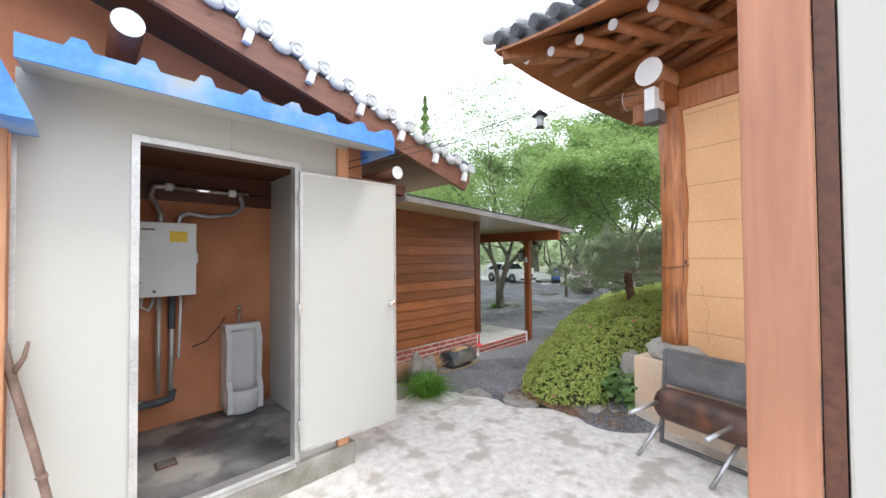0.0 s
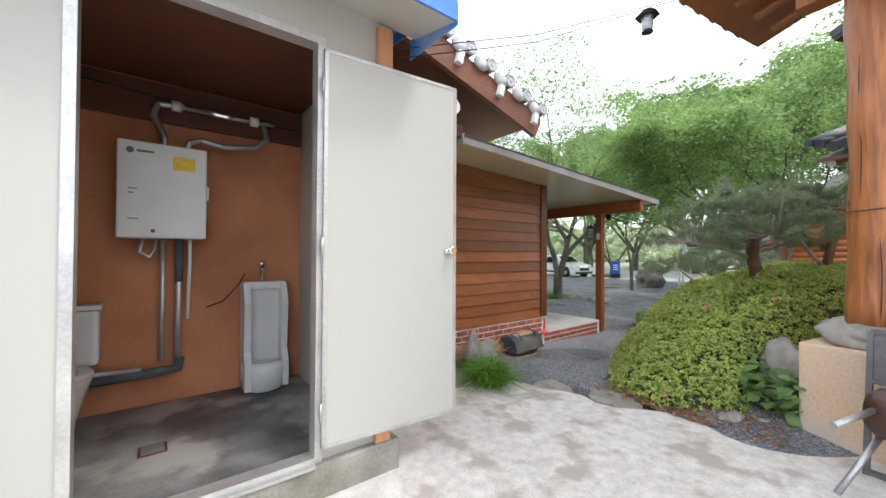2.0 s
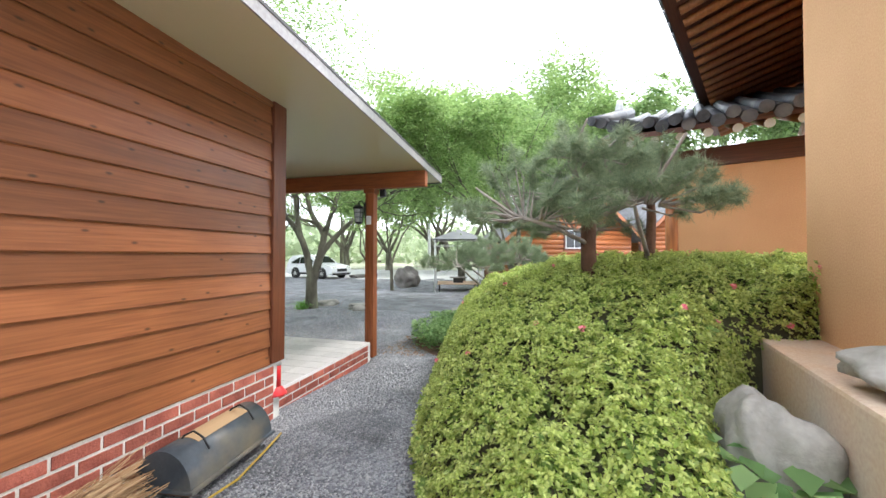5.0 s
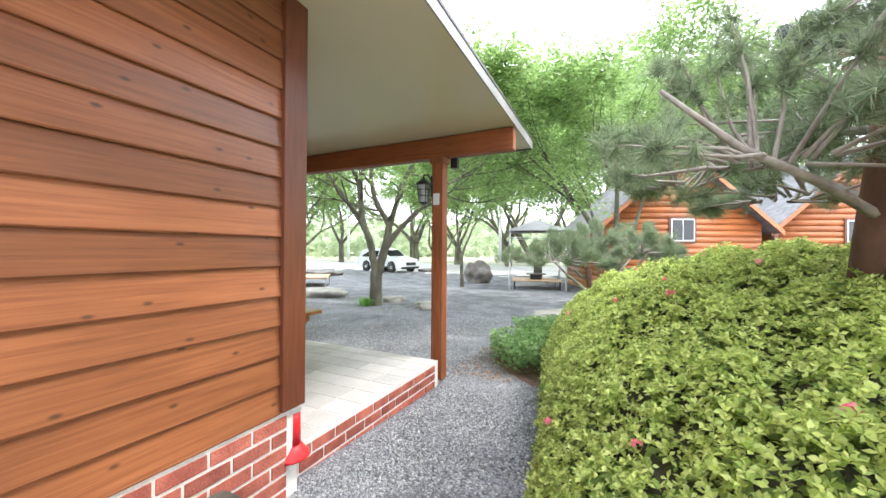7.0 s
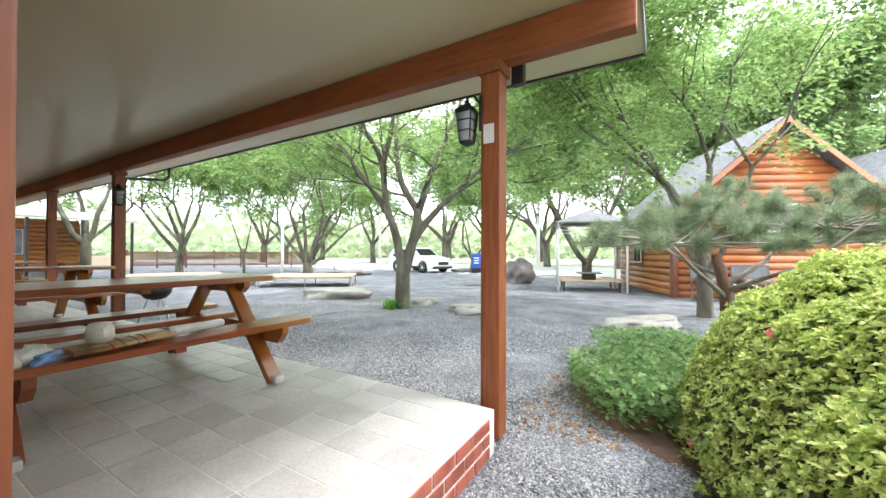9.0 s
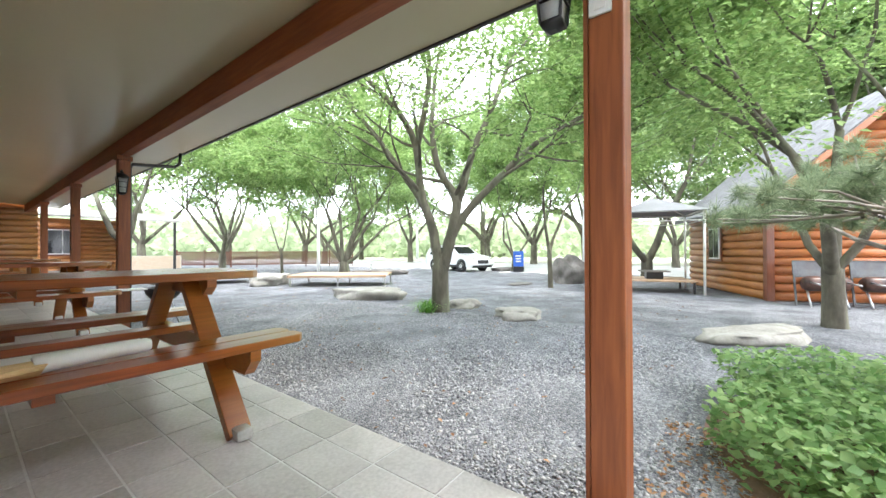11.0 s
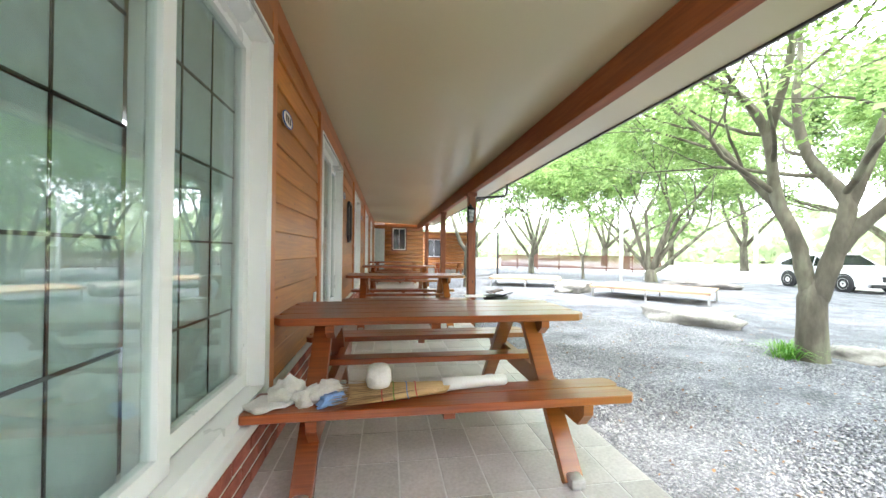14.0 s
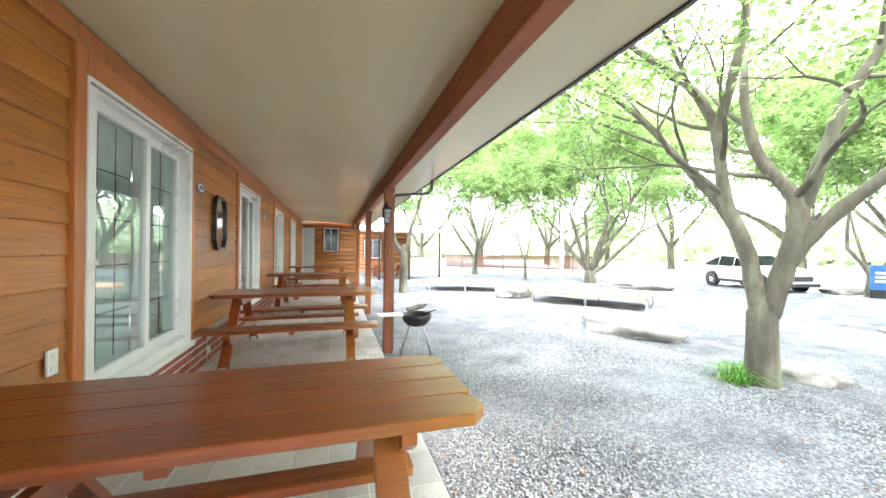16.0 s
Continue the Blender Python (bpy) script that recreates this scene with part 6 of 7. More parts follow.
def hedge_h(x, y):
    """Height of the shrubs' top above zero, and how far inside the bed a place lies."""
    inside = np.interp(x, EX, EY) - y
    front = x + 1.38 + 0.12 * np.sin(y * 5)
    far = 3.3 - x
    back = y + np.interp(x, [-1.0, -0.6, 0.0, 0.3, 3.0], [2.32, 2.42, 2.85, 3.9, 3.9])
    d = np.minimum(np.minimum(inside, front), np.minimum(far, (back + 0.5) * 1.8))
    k = np.clip(d / 0.72, 0, 1)
    rise = np.sqrt(np.clip(1 - (1 - k) ** 2, 0, 1))
    crown = 0.41 + 0.44 * np.clip((inside - 0.1) / 1.5, 0, 1) + 0.4 * np.clip((x + 0.9) / 1.8, 0, 1)
    lump = 0.06 - 0.3 * cell_distance(x + 0.05 * np.sin(9 * y), y, 0.42) ** 2 + 0.035 - 0.18 * cell_distance(x + 3.1, y + 1.7, 0.15) ** 2
    return -0.14 + rise * (crown + lump), d


hg = thing("azalea_hedge", "clipped mound of green azalea shrubs with a few pink flowers", "hedge", T(0, 0, 0))
# Dark sheet just under the leaves, added as the hedge's inner shade.
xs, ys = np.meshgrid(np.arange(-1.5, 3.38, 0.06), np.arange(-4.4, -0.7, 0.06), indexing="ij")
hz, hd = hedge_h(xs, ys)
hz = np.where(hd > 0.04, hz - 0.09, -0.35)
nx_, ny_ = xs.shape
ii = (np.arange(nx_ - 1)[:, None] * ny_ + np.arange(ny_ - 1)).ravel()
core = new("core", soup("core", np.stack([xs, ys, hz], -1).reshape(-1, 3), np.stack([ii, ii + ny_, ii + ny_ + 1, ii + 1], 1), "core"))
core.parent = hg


qx, qy = np.meshgrid(np.arange(-1.6, 3.42, 0.04), np.arange(-4.4, -0.7, 0.04), indexing="ij")
qz, qd = hedge_h(qx, qy)
qz = np.where(qd > 0.03, qz, -0.16)
QP = np.stack([qx, qy, qz], -1)
QA, QB = QP[1:, :-1] - QP[:-1, :-1], QP[:-1, 1:] - QP[:-1, :-1]
QN = np.cross(QA, QB)
QW = np.linalg.norm(QN, axis=-1)
QW = np.where(np.maximum(qd[:-1, :-1], qd[1:, 1:]) > 0.0, QW, 0)
QW = (QW / QW.sum()).ravel()


def hedge_points(n):
    """Places spread evenly over the shrubs' surface, and its normals there."""
    k = rng.choice(len(QW), n, p=QW)
    a, b = rng.uniform(0, 1, (n, 1)), rng.uniform(0, 1, (n, 1))
    p0 = QP[:-1, :-1].reshape(-1, 3)[k]
    return p0 + QA.reshape(-1, 3)[k] * a + QB.reshape(-1, 3)[k] * b, unit(QN.reshape(-1, 3)[k])


def rosettes(p, nm, size, rings):
    """Whorls of pointed leaves round shoot tips: rings of (leaves, rise, length)."""
    up = unit(nm * 0.8 + [0, 0, 0.5] + 0.28 * rng.normal(size=p.shape))
    e1 = unit(np.cross(up, [0.31, 0.87, 0.2]))
    e2 = np.cross(up, e1)
    vs, fs, k = [], [], 0
    for n, rise, rel in rings:
        a0 = rng.uniform(0, 6.283, len(p))
        for i in range(n):
            a = (a0 + 6.283 * i / n + rng.normal(0, 0.25, len(p)))[:, None]
            ax = e1 * np.cos(a) + e2 * np.sin(a) + up * (rise + rng.normal(0, 0.18, (len(p), 1)))
            v, f = blades(p, ax, up + 0.3 * rng.normal(size=p.shape), size * rel, 0.52)
            vs.append(v)
            fs.append(f + k)
            k += len(v)
    return np.concatenate(vs), np.concatenate(fs)


p, nm = hedge_points(54000)
# Leaves thinned in the creases, so the shade-coloured sheet shows as dark pockets.
crease = cell_distance(p[:, 0] + 0.05 * np.sin(9 * p[:, 1]), p[:, 1], 0.42)
keep = rng.uniform(0, 1, len(p)) < np.where(crease > 0.66, 0.45, 1.0)
p, nm = p[keep], nm[keep]
p = p - nm * (0.075 * rng.uniform(0, 1, len(p)) ** 2.5)[:, None] + rng.normal(0, 0.01, p.shape)
v, f = rosettes(p, nm, 0.028, ((4, 0.35, 1.0), (3, 1.2, 0.75)))
fo = new("foliage", soup("foliage", v, f, "azalea"))
fo.parent = hg
# Under layer of whorls, in the leaf colour with shade painted in.
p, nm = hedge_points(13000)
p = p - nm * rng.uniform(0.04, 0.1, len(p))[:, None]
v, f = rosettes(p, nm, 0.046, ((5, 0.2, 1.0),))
fo = new("inner_foliage", soup("inner_foliage", v, f, "azalea_shaded"))
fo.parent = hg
fp, fn = hedge_points(300)
sel = rng.uniform(0, 1, len(fp)) < 0.16
fp, fn = fp[sel] + fn[sel] * 0.02, fn[sel]
for k in range(len(fp)):
    c = np.repeat(fp[k:k + 1], 8, 0)
    o_ = unit(rng.normal(size=c.shape) + fn[k] * 0.6)
    v, f = leaves(c + o_ * 0.012, o_, 0.03, 0.85, 0.3, 0.3)
    fl_ = new("flower", soup("flower", v, f, "petal"))
    fl_.parent = hg


# ---- pines ----
def pine(base, trunk, branches, tufts, seed, label, n_tuft, needle=0.09, per=24):
    """Twisted garden pine: trunk and limbs by points, needle tufts round flat pads."""
    rnd = random.Random(seed)
    t = thing("garden_pine", label, "tree", T(*base), "garden pines")
    bm = bmesh.new()
    tube(bm, [p[:3] for p in trunk], [p[3] for p in trunk], 10)
    part("trunk", bm, "pinebark", t)
    bb_ = bmesh.new()
    ends = []
    for br_ in branches:
        tube(bb_, [p[:3] for p in br_], [p[3] * 0.72 for p in br_], 6)
    for cx, cy, cz_, rx, rz in tufts:
        for k in range(int(46 * rx)):
            a, rr = rnd.uniform(0, 6.28), rx * math.sqrt(rnd.random())
            q = Vector((cx + rr * math.cos(a), cy + rr * math.sin(a), cz_ + rz * ((1 - (rr / rx) ** 2) * rnd.uniform(-0.3, 1.15) - 0.35 * (rr / rx) ** 2)))
            o = Vector((cx + rr * 0.3 * math.cos(a + 0.5), cy + rr * 0.3 * math.sin(a + 0.5), cz_ - rz * 0.3))
            mid = o.lerp(q, 0.5) + Vector((rnd.gauss(0, 0.04), rnd.gauss(0, 0.04), rnd.gauss(0, 0.03)))
            tube(bb_, [o, mid, q], [0.009, 0.006, 0.003], 4, False)
            ends.append(tuple(q))
            ends.append(tuple(mid.lerp(q, 0.5)))
    part("twigwork", bb_, "paletwig", t)
    e = np.array(ends)
    c = e[rng.integers(0, len(e), n_tuft)] + rng.normal(0, 0.02, (n_tuft, 3))
    d = unit(np.repeat(unit(rng.normal(size=(n_tuft, 3)) + [0, 0, 0.5]), per, 0) * 0.7 + rng.normal(size=(n_tuft * per, 3)) * 0.6)
    b = np.repeat(c, per, 0)
    s = needle * rng.uniform(0.6, 1.2, (len(b), 1))
    w = unit(np.cross(d, rng.normal(size=d.shape))) * 0.0017
    v = np.stack([b - w, b + w, b + d * s], 1).reshape(-1, 3)
    nd = new("needles", soup("needles", v, np.arange(len(v)).reshape(-1, 3), "needle"))
    nd.parent = t
    return t


pine((0.72, -2.5, 0.35), [(0.12, 0, -0.1, 0.075), (0.09, 0.0, 0.6, 0.066), (-0.04, 0.02, 0.95, 0.062), (-0.06, 0.0, 1.3, 0.05), (0.0, -0.03, 1.7, 0.03)],
     [[(-0.04, 0.02, 0.9, 0.03), (-0.3, 0.3, 1.02, 0.024), (-0.6, 0.6, 1.1, 0.018), (-0.75, 0.85, 1.28, 0.01)], [(-0.04, 0.0, 0.95, 0.03), (0.4, -0.1, 1.05, 0.024), (0.8, 0.0, 1.25, 0.014)],
      [(-0.06, 0, 1.1, 0.028), (-0.5, -0.3, 1.2, 0.02), (-0.95, -0.4, 1.5, 0.012)], [(-0.06, 0, 1.25, 0.028), (0.3, 0.5, 1.35, 0.018), (0.5, 0.8, 1.45, 0.01)],
      [(-0.06, 0, 1.3, 0.025), (-0.35, 0.2, 1.5, 0.018), (-0.7, 0.1, 1.72, 0.01)]],
     [(-0.45, 0.5, 1.2, 0.6, 0.42), (0.5, 0.1, 1.2, 0.65, 0.5), (-0.5, -0.25, 1.3, 0.6, 0.5), (0.0, 0.05, 1.45, 0.75, 0.5), (0.35, 0.65, 1.25, 0.45, 0.4), (-0.6, 0.1, 1.55, 0.35, 0.25)], 3, "twisted garden pine with a wide domed crown in the hedge", 3300)
pine((1.22, -3.1, 0.7), [(0.0, 0.1, -0.1, 0.05), (-0.12, 0.05, 0.45, 0.045), (0.0, 0.0, 0.8, 0.04), (0.05, 0, 1.2, 0.03)],
     [[(-0.12, 0.05, 0.4, 0.03), (-0.4, 0.2, 0.7, 0.024), (-0.5, 0.3, 1.1, 0.015)], [(0.0, 0, 0.8, 0.03), (0.3, -0.1, 1.1, 0.02), (0.5, 0, 1.35, 0.012)]],
     [(-0.35, 0.2, 1.2, 0.5, 0.3), (0.3, 0.0, 1.35, 0.5, 0.32)], 4, "smaller twisted pine beside the other", 1900)
pine((3.86, -1.25, -0.12), [(0, 0, -0.1, 0.06), (0.05, 0.02, 0.35, 0.05), (-0.05, 0.05, 0.7, 0.045), (0.05, 0.1, 1.0, 0.04)],
     [[(-0.05, 0.05, 0.65, 0.035), (-0.35, 0.3, 0.9, 0.025), (-0.6, 0.5, 1.15, 0.012)], [(-0.05, 0.05, 0.75, 0.035), (0.4, -0.3, 0.95, 0.025), (0.8, -0.5, 1.2, 0.012)],
      [(0.0, 0.05, 0.8, 0.03), (0.4, 0.4, 1.0, 0.02), (0.7, 0.6, 1.2, 0.012)], [(-0.05, 0.05, 0.7, 0.03), (-0.4, -0.4, 0.95, 0.02), (-0.7, -0.6, 1.25, 0.012)]],
     [(-0.55, 0.45, 1.2, 0.75, 0.35), (0.6, -0.4, 1.25, 0.8, 0.4), (0.4, 0.5, 1.25, 0.55, 0.3), (-0.4, -0.45, 1.3, 0.55, 0.3), (0.05, 0.05, 1.4, 0.6, 0.3)], 5, "low spreading garden pine with reddish inner twigs", 3600)


# ---- low plants ----
def broad_plants(name, label, n, x0, x1, y0, y1, h, size, shape):
    x, y = rng.uniform(x0, x1, n), rng.uniform(y0, y1, n)
    k = shape(x, y)
    x, y = x[k], y[k]
    z = ground_z(x, y) + h * rng.uniform(0.15, 1.0, len(x))
    v, f = leaves(np.stack([x, y, z], 1), np.tile([0, 0, 1.0], (len(x), 1)), size, 0.75, 0.25, 0.45)
    o = new(name, soup(name, v, f, "broad"))
    return tagged(o, label, "plant", "", "stuff")


broad_plants("ground_cover", "bright green broad-leaved ground cover plants", 15000, 2.45, 4.6, -1.9, 0.1, 0.36, 0.052,
             lambda x, y: (((x - 3.45) / 1.1) ** 2 + ((y + 0.85) / 0.85) ** 2 < 1) & (y < -0.1 - 0.18 * np.sin(x * 4)))
broad_plants("butterbur_plants", "large round green leaves at the plinth corner", 170, -1.2, -0.75, -3.15, -2.65, 0.32, 0.13, lambda x, y: x > -1.3)
soil_b = bmesh.new()
ringp = [[soil_b.verts.new((3.35 + 1.25 * k / 6 * math.cos(a), -1.0 + 1.0 * k / 6 * math.sin(a), float(ground_z(3.35 + 1.25 * k / 6 * math.cos(a), -1.0 + 1.0 * k / 6 * math.sin(a))) + 0.014 - 0.02 * (k == 6))) for a in np.linspace(0, 6.283, 29)[:-1]] for k in range(1, 7)]
for ra_, rb_ in zip(ringp, ringp[1:]):
    for k in range(28):
        soil_b.faces.new((ra_[k], ra_[(k + 1) % 28], rb_[(k + 1) % 28], rb_[k]))
soil_b.faces.new(ringp[0])
structure("flower_bed", soil_b, "soil", "bare reddish soil bed under the plants", "soil")
sb2 = bmesh.new()
bmesh.ops.create_circle(sb2, cap_ends=True, segments=24, radius=1, matrix=T(-1.15, -2.55, -0.043) @ Matrix.Diagonal((0.42, 0.75, 1, 1)))
structure("soil_strip", sb2, "soil", "reddish soil strip with dry leaves under the hedge", "soil")
nl = 2300
lx, ly = rng.uniform(-1.6, -0.9, nl), rng.uniform(-3.1, -1.7, nl)
lx[:500], ly[:500] = rng.uniform(2.2, 3.4, 500), rng.uniform(-0.55, 0.15, 500)
lx[500:1500], ly[500:1500] = rng.uniform(2.0, 10, 1000), rng.uniform(0.2, 11, 1000)
v, f = leaves(np.stack([lx, ly, np.maximum(ground_z(lx, ly), np.where(lx < 0, -0.045, -1)) + 0.012], 1), np.tile([0, 0, 1.0], (nl, 1)), 0.035, 0.55, 0.3, 0.25)
lt = new("leaf_litter", soup("leaf_litter", v, f, "litter"))
tagged(lt, "dry brown fallen leaves", "leaf litter", "", "stuff")


def grass_tuft(m, label, n, h, spread):
    b = rng.normal(0, 0.06, (n, 2))
    d = unit(np.concatenate([b * 6 + rng.normal(0, 0.5, (n, 2)), np.ones((n, 1)) * 1.1], 1))
    s = h * rng.uniform(0.6, 1.2, (n, 1))
    p0 = np.concatenate([b, np.zeros((n, 1))], 1)
    p1 = p0 + d * s * 0.6
    p2 = p1 + (d + np.concatenate([d[:, :2] * spread, -np.ones((n, 1)) * 0.9], 1)) * s * 0.5
    w = unit(np.cross(d, [0, 0, 1.0])) * 0.005
    v = np.stack([p0 - w, p0 + w, p1 - w, p1 + w, p2], 1).reshape(-1, 3)
    i = np.arange(n)[:, None] * 5
    f = np.concatenate([i + [0, 1, 3], i + [0, 3, 2], i + [2, 3, 4]])
    o = new("grass_tuft", soup("grass_tuft", v, f, "blade"))
    o.matrix_basis = m
    return tagged(o, label, "grass", "grass tufts")


grass_tuft(T(-2.27, -1.0, -0.06), "long-bladed green ornamental grass tuft at the concrete edge", 420, 0.33, 1.2)
grass_tuft(T(-2.02, -0.72, -0.08), "green grass tuft beside an upright stone", 300, 0.3, 1.2)
grass_tuft(T(5.62, 3.9, -0.24), "green fern tuft at the foot of the maple", 160, 0.34, 1.4)

# ---- stones ----
def stone(m, sx, sy, sz, seed, label, mat="rock", flat=0.0):
    o = part("boulder" if sx > 0.25 else "stone", boulder(sx, sy, sz, seed, 4, 0.22, flat), mat, None, "", m)
    return tagged(o, label, "stone", "garden stones")


stone(pose(-1.98, -0.42, -0.08, 0, 6, 20), 0.13, 0.1, 0.28, 101, "upright pale standing stone at the wall")
stone(T(-1.66, -0.32, -0.1), 0.16, 0.13, 0.17, 102, "rounded grey stone beside the standing stone")
stone(T(-2.5, -0.62, -0.13), 0.33, 0.24, 0.1, 103, "flat pale edging stone", flat=0.35)
stone(T(-2.75, -0.35, -0.12), 0.25, 0.2, 0.13, 104, "pale edging stone by the wall", flat=0.4)
stone(pose(-1.88, -1.5, -0.115, 0, 0, 40), 0.3, 0.19, 0.065, 105, "flat pale step stone at the concrete edge", flat=0.3)
stone(pose(-1.6, -1.98, -0.115, 0, 0, 70), 0.28, 0.17, 0.065, 106, "flat pale step stone set in concrete", flat=0.3)
stone(T(-2.2, -1.28, -0.11), 0.2, 0.15, 0.06, 107, "small flat edging stone", flat=0.3)
stone(T(-1.28, -2.75, -0.06), 0.11, 0.08, 0.06, 108, "small round grey stone under the hedge")
stone(T(-1.2, -2.93, -0.06), 0.08, 0.06, 0.05, 109, "small grey pebble under the hedge")
stone(T(-0.75, -3.02, 0.1), 0.18, 0.2, 0.3, 110, "pale boulder beside the plinth")
stone(pose(6.4, 6.3, -0.4, 0, 0, -70), 1.0, 0.45, 0.36, 111, "long low flat boulder in the gravel", flat=0.45)
stone(T(6.1, 2.42, -0.3), 0.3, 0.38, 0.2, 112, "pale low boulder in the gravel", flat=0.35)
stone(T(6.55, 3.75, -0.3), 0.25, 0.3, 0.14, 113, "small low rock behind the maple")
stone(T(13.4, 3.95, -0.3), 0.55, 0.58, 0.6, 114, "large round dark boulder", "rockd")
stone(pose(6.5, -0.55, -0.3, 0, 0, -40), 0.75, 0.3, 0.2, 115, "long pale flat boulder near the plants", flat=0.3)
stone(T(6.75, 11.35, -0.24), 0.55, 0.5, 0.36, 116, "pale boulder between the platforms", flat=0.4)
stone(pose(13.0, 12.9, -0.33, 0, 0, -50), 1.3, 0.5, 0.3, 117, "long dark boulder behind the platform", "rockd", 0.3)
stone(T(20.5, 10.0, -0.4), 1.2, 0.5, 0.26, 118, "low boulders at the car park edge", "rockd", 0.3)
stone(T(11.8, 5.0, -0.32), 0.5, 0.3, 0.1, 119, "flat stone under the young maple", "rockd", 0.3)

# drum lid lying by the wall, straw and a yellow hose
dl = thing("drum_half", "half a dark plastic drum lying by the brick base", "drum", T(-1.12, -0.2, -0.12) @ pose(0, 0, 0, 0, 0, 6))
half = bmesh.new()
arc = [(0.17 * math.cos(a), 0.19 * math.sin(a)) for a in np.linspace(0, math.pi, 14)]
ra = [half.verts.new((0.0, y_, z_ + 0.06)) for y_, z_ in arc]
rb = [half.verts.new((0.66, y_, z_ + 0.06)) for y_, z_ in arc]
for k in range(13):
    half.faces.new((ra[k], ra[k + 1], rb[k + 1], rb[k])).smooth = True
half.faces.new(ra[::-1])
half.faces.new(rb)
part("shell", half, "drum", dl)
part("rim", boxm(-0.012, 0.672, -0.19, 0.19, 0.045, 0.064, 0.005), "drum", dl)
part("faded_label", prism([(0.172 * math.cos(a), 0.06 + 0.192 * math.sin(a)) for a in np.linspace(1.2, 2.0, 6)] + [(0.165 * math.cos(a), 0.06 + 0.185 * math.sin(a)) for a in np.linspace(2.0, 1.2, 6)], 0.15, 0.55, pose(0, 0, 0, 0, 0, 90) @ Matrix.Diagonal((1, -1, 1, 1))), "straw", dl, "peeling tan label")
for x in (0.14, 0.5):
    part("wire_handle", tubem([(x, 0.1 * c_ - 0.05, 0.225 + 0.05 * (1 - abs(c_)) + (0.02 if abs(c_) < 1 else -0.02)) for c_ in (-1, -0.6, 0, 0.6, 1)], 0.006, 6), "black", dl)
part("support", boxm(0.04, 0.6, -0.12, 0.12, 0.0, 0.044), "soil", dl)
sp, sf = [], []
for k in range(1500):
    x0, y0 = rng.uniform(-2.5, -1.35), rng.uniform(-0.32, -0.04)
    if x0 > -1.6:
        y0 = rng.uniform(-0.12, -0.03)
    a, ln = rng.normal(0.15, 0.35), rng.uniform(0.15, 0.5)
    z0 = float(ground_z(x0, y0)) + rng.uniform(0.01, 0.17)
    d = np.array([math.cos(a), math.sin(a) * 0.4, rng.normal(0.02, 0.08)]) * ln
    w = np.array([0, 0.0022, 0.001])
    b = np.array([x0, y0, z0])
    i = len(sp)
    sp += [b - w, b + w, b + d + w, b + d - w]
    sf.append((i, i + 1, i + 2, i + 3))
sw = new("straw_pile", soup("straw_pile", np.array(sp), np.array(sf), "straw"))
tagged(sw, "heap of dry brown straw along the wall", "straw", "", "stuff")
yh = thing("garden_hose", "yellow hose lying on the gravel by the wall", "hose", T(0, 0, 0))
part("tube", tubem([(-2.14, -0.2, -0.02), (-1.8, -0.24, -0.04), (-1.3, -0.44, -0.09), (-0.9, -0.46, -0.1), (-0.55, -0.36, -0.115), (-0.35, -0.3, -0.12)], 0.007, 7), "hosey", yh)

# ---- wooden platforms ----
def platform(x, y, a, w, d, label, n=12):
    p = thing("wooden_platform", label, "platform", T(x, y, GZ1(x, y)) @ pose(0, 0, 0, 0, 0, a), "sitting platforms")
    top = 0.1 - GZ1(x, y)
    n = 12
    for k in range(n):
        part("plank", boxm(0, w, d * k / n, d * (k + 1) / n - 0.004, top - 0.03, top, 0.003), "deck", p)
    part("edge_beam", boxm(0.002, w - 0.002, -0.03, -0.002, top - 0.07, top - 0.004, 0.003), "deck", p)
    part("edge_beam", boxm(-0.03, -0.002, 0, d, top - 0.07, top - 0.004, 0.003), "deck", p)
    for i in range(3):
        for j in range(2):
            part("leg", boxm(0.03 + (w - 0.1) * i / 2, 0.08 + (w - 0.1) * i / 2, 0.02 + (d - 0.1) * j, 0.07 + (d - 0.1) * j, -0.03, top - 0.031), "alu", p, "pale metal leg")
    return p


platform(6.73, 10.22, -51, 2.95, 1.8, "low tan wooden sitting platform on metal legs")
platform(4.55, 13.62, -23.5, 2.65, 1.7, "second low tan wooden sitting platform on metal legs")

# lamp pole, fence, wall, far furniture
lp = thing("lamp_pole", "pale pole with two round lamps", "street lamp", T(11.2, 15.2, -0.27))
part("pole", tubem([(0, 0, 0), (0, 0, 3.2)], 0.07, 10), "white", lp)
for s in (-1, 1):
    part("lamp_head", turned([(0.04, 0), (0.17, 0.05), (0.16, 0.09), (0.05, 0.12)], 14, T(0.1, 0.26 * s, 2.5) @ pose(0, 0, 0, 0, 60, 0)), "white", lp)
    part("lamp_arm", tubem([(0, 0, 2.45), (0.05, 0.2 * s, 2.5)], 0.02, 6), "white", lp)
fc = thing("lattice_fence", "dark brown wooden lattice fence", "fence", T(10.0, 30.0, -0.27) @ pose(0, 0, 0, 0, 0, -40))
for k in range(8):
    part("post", boxm(1.7 * k - 0.05, 1.7 * k + 0.05, -0.05, 0.05, 0.0, 1.25, 0.01), "darkwood", fc)
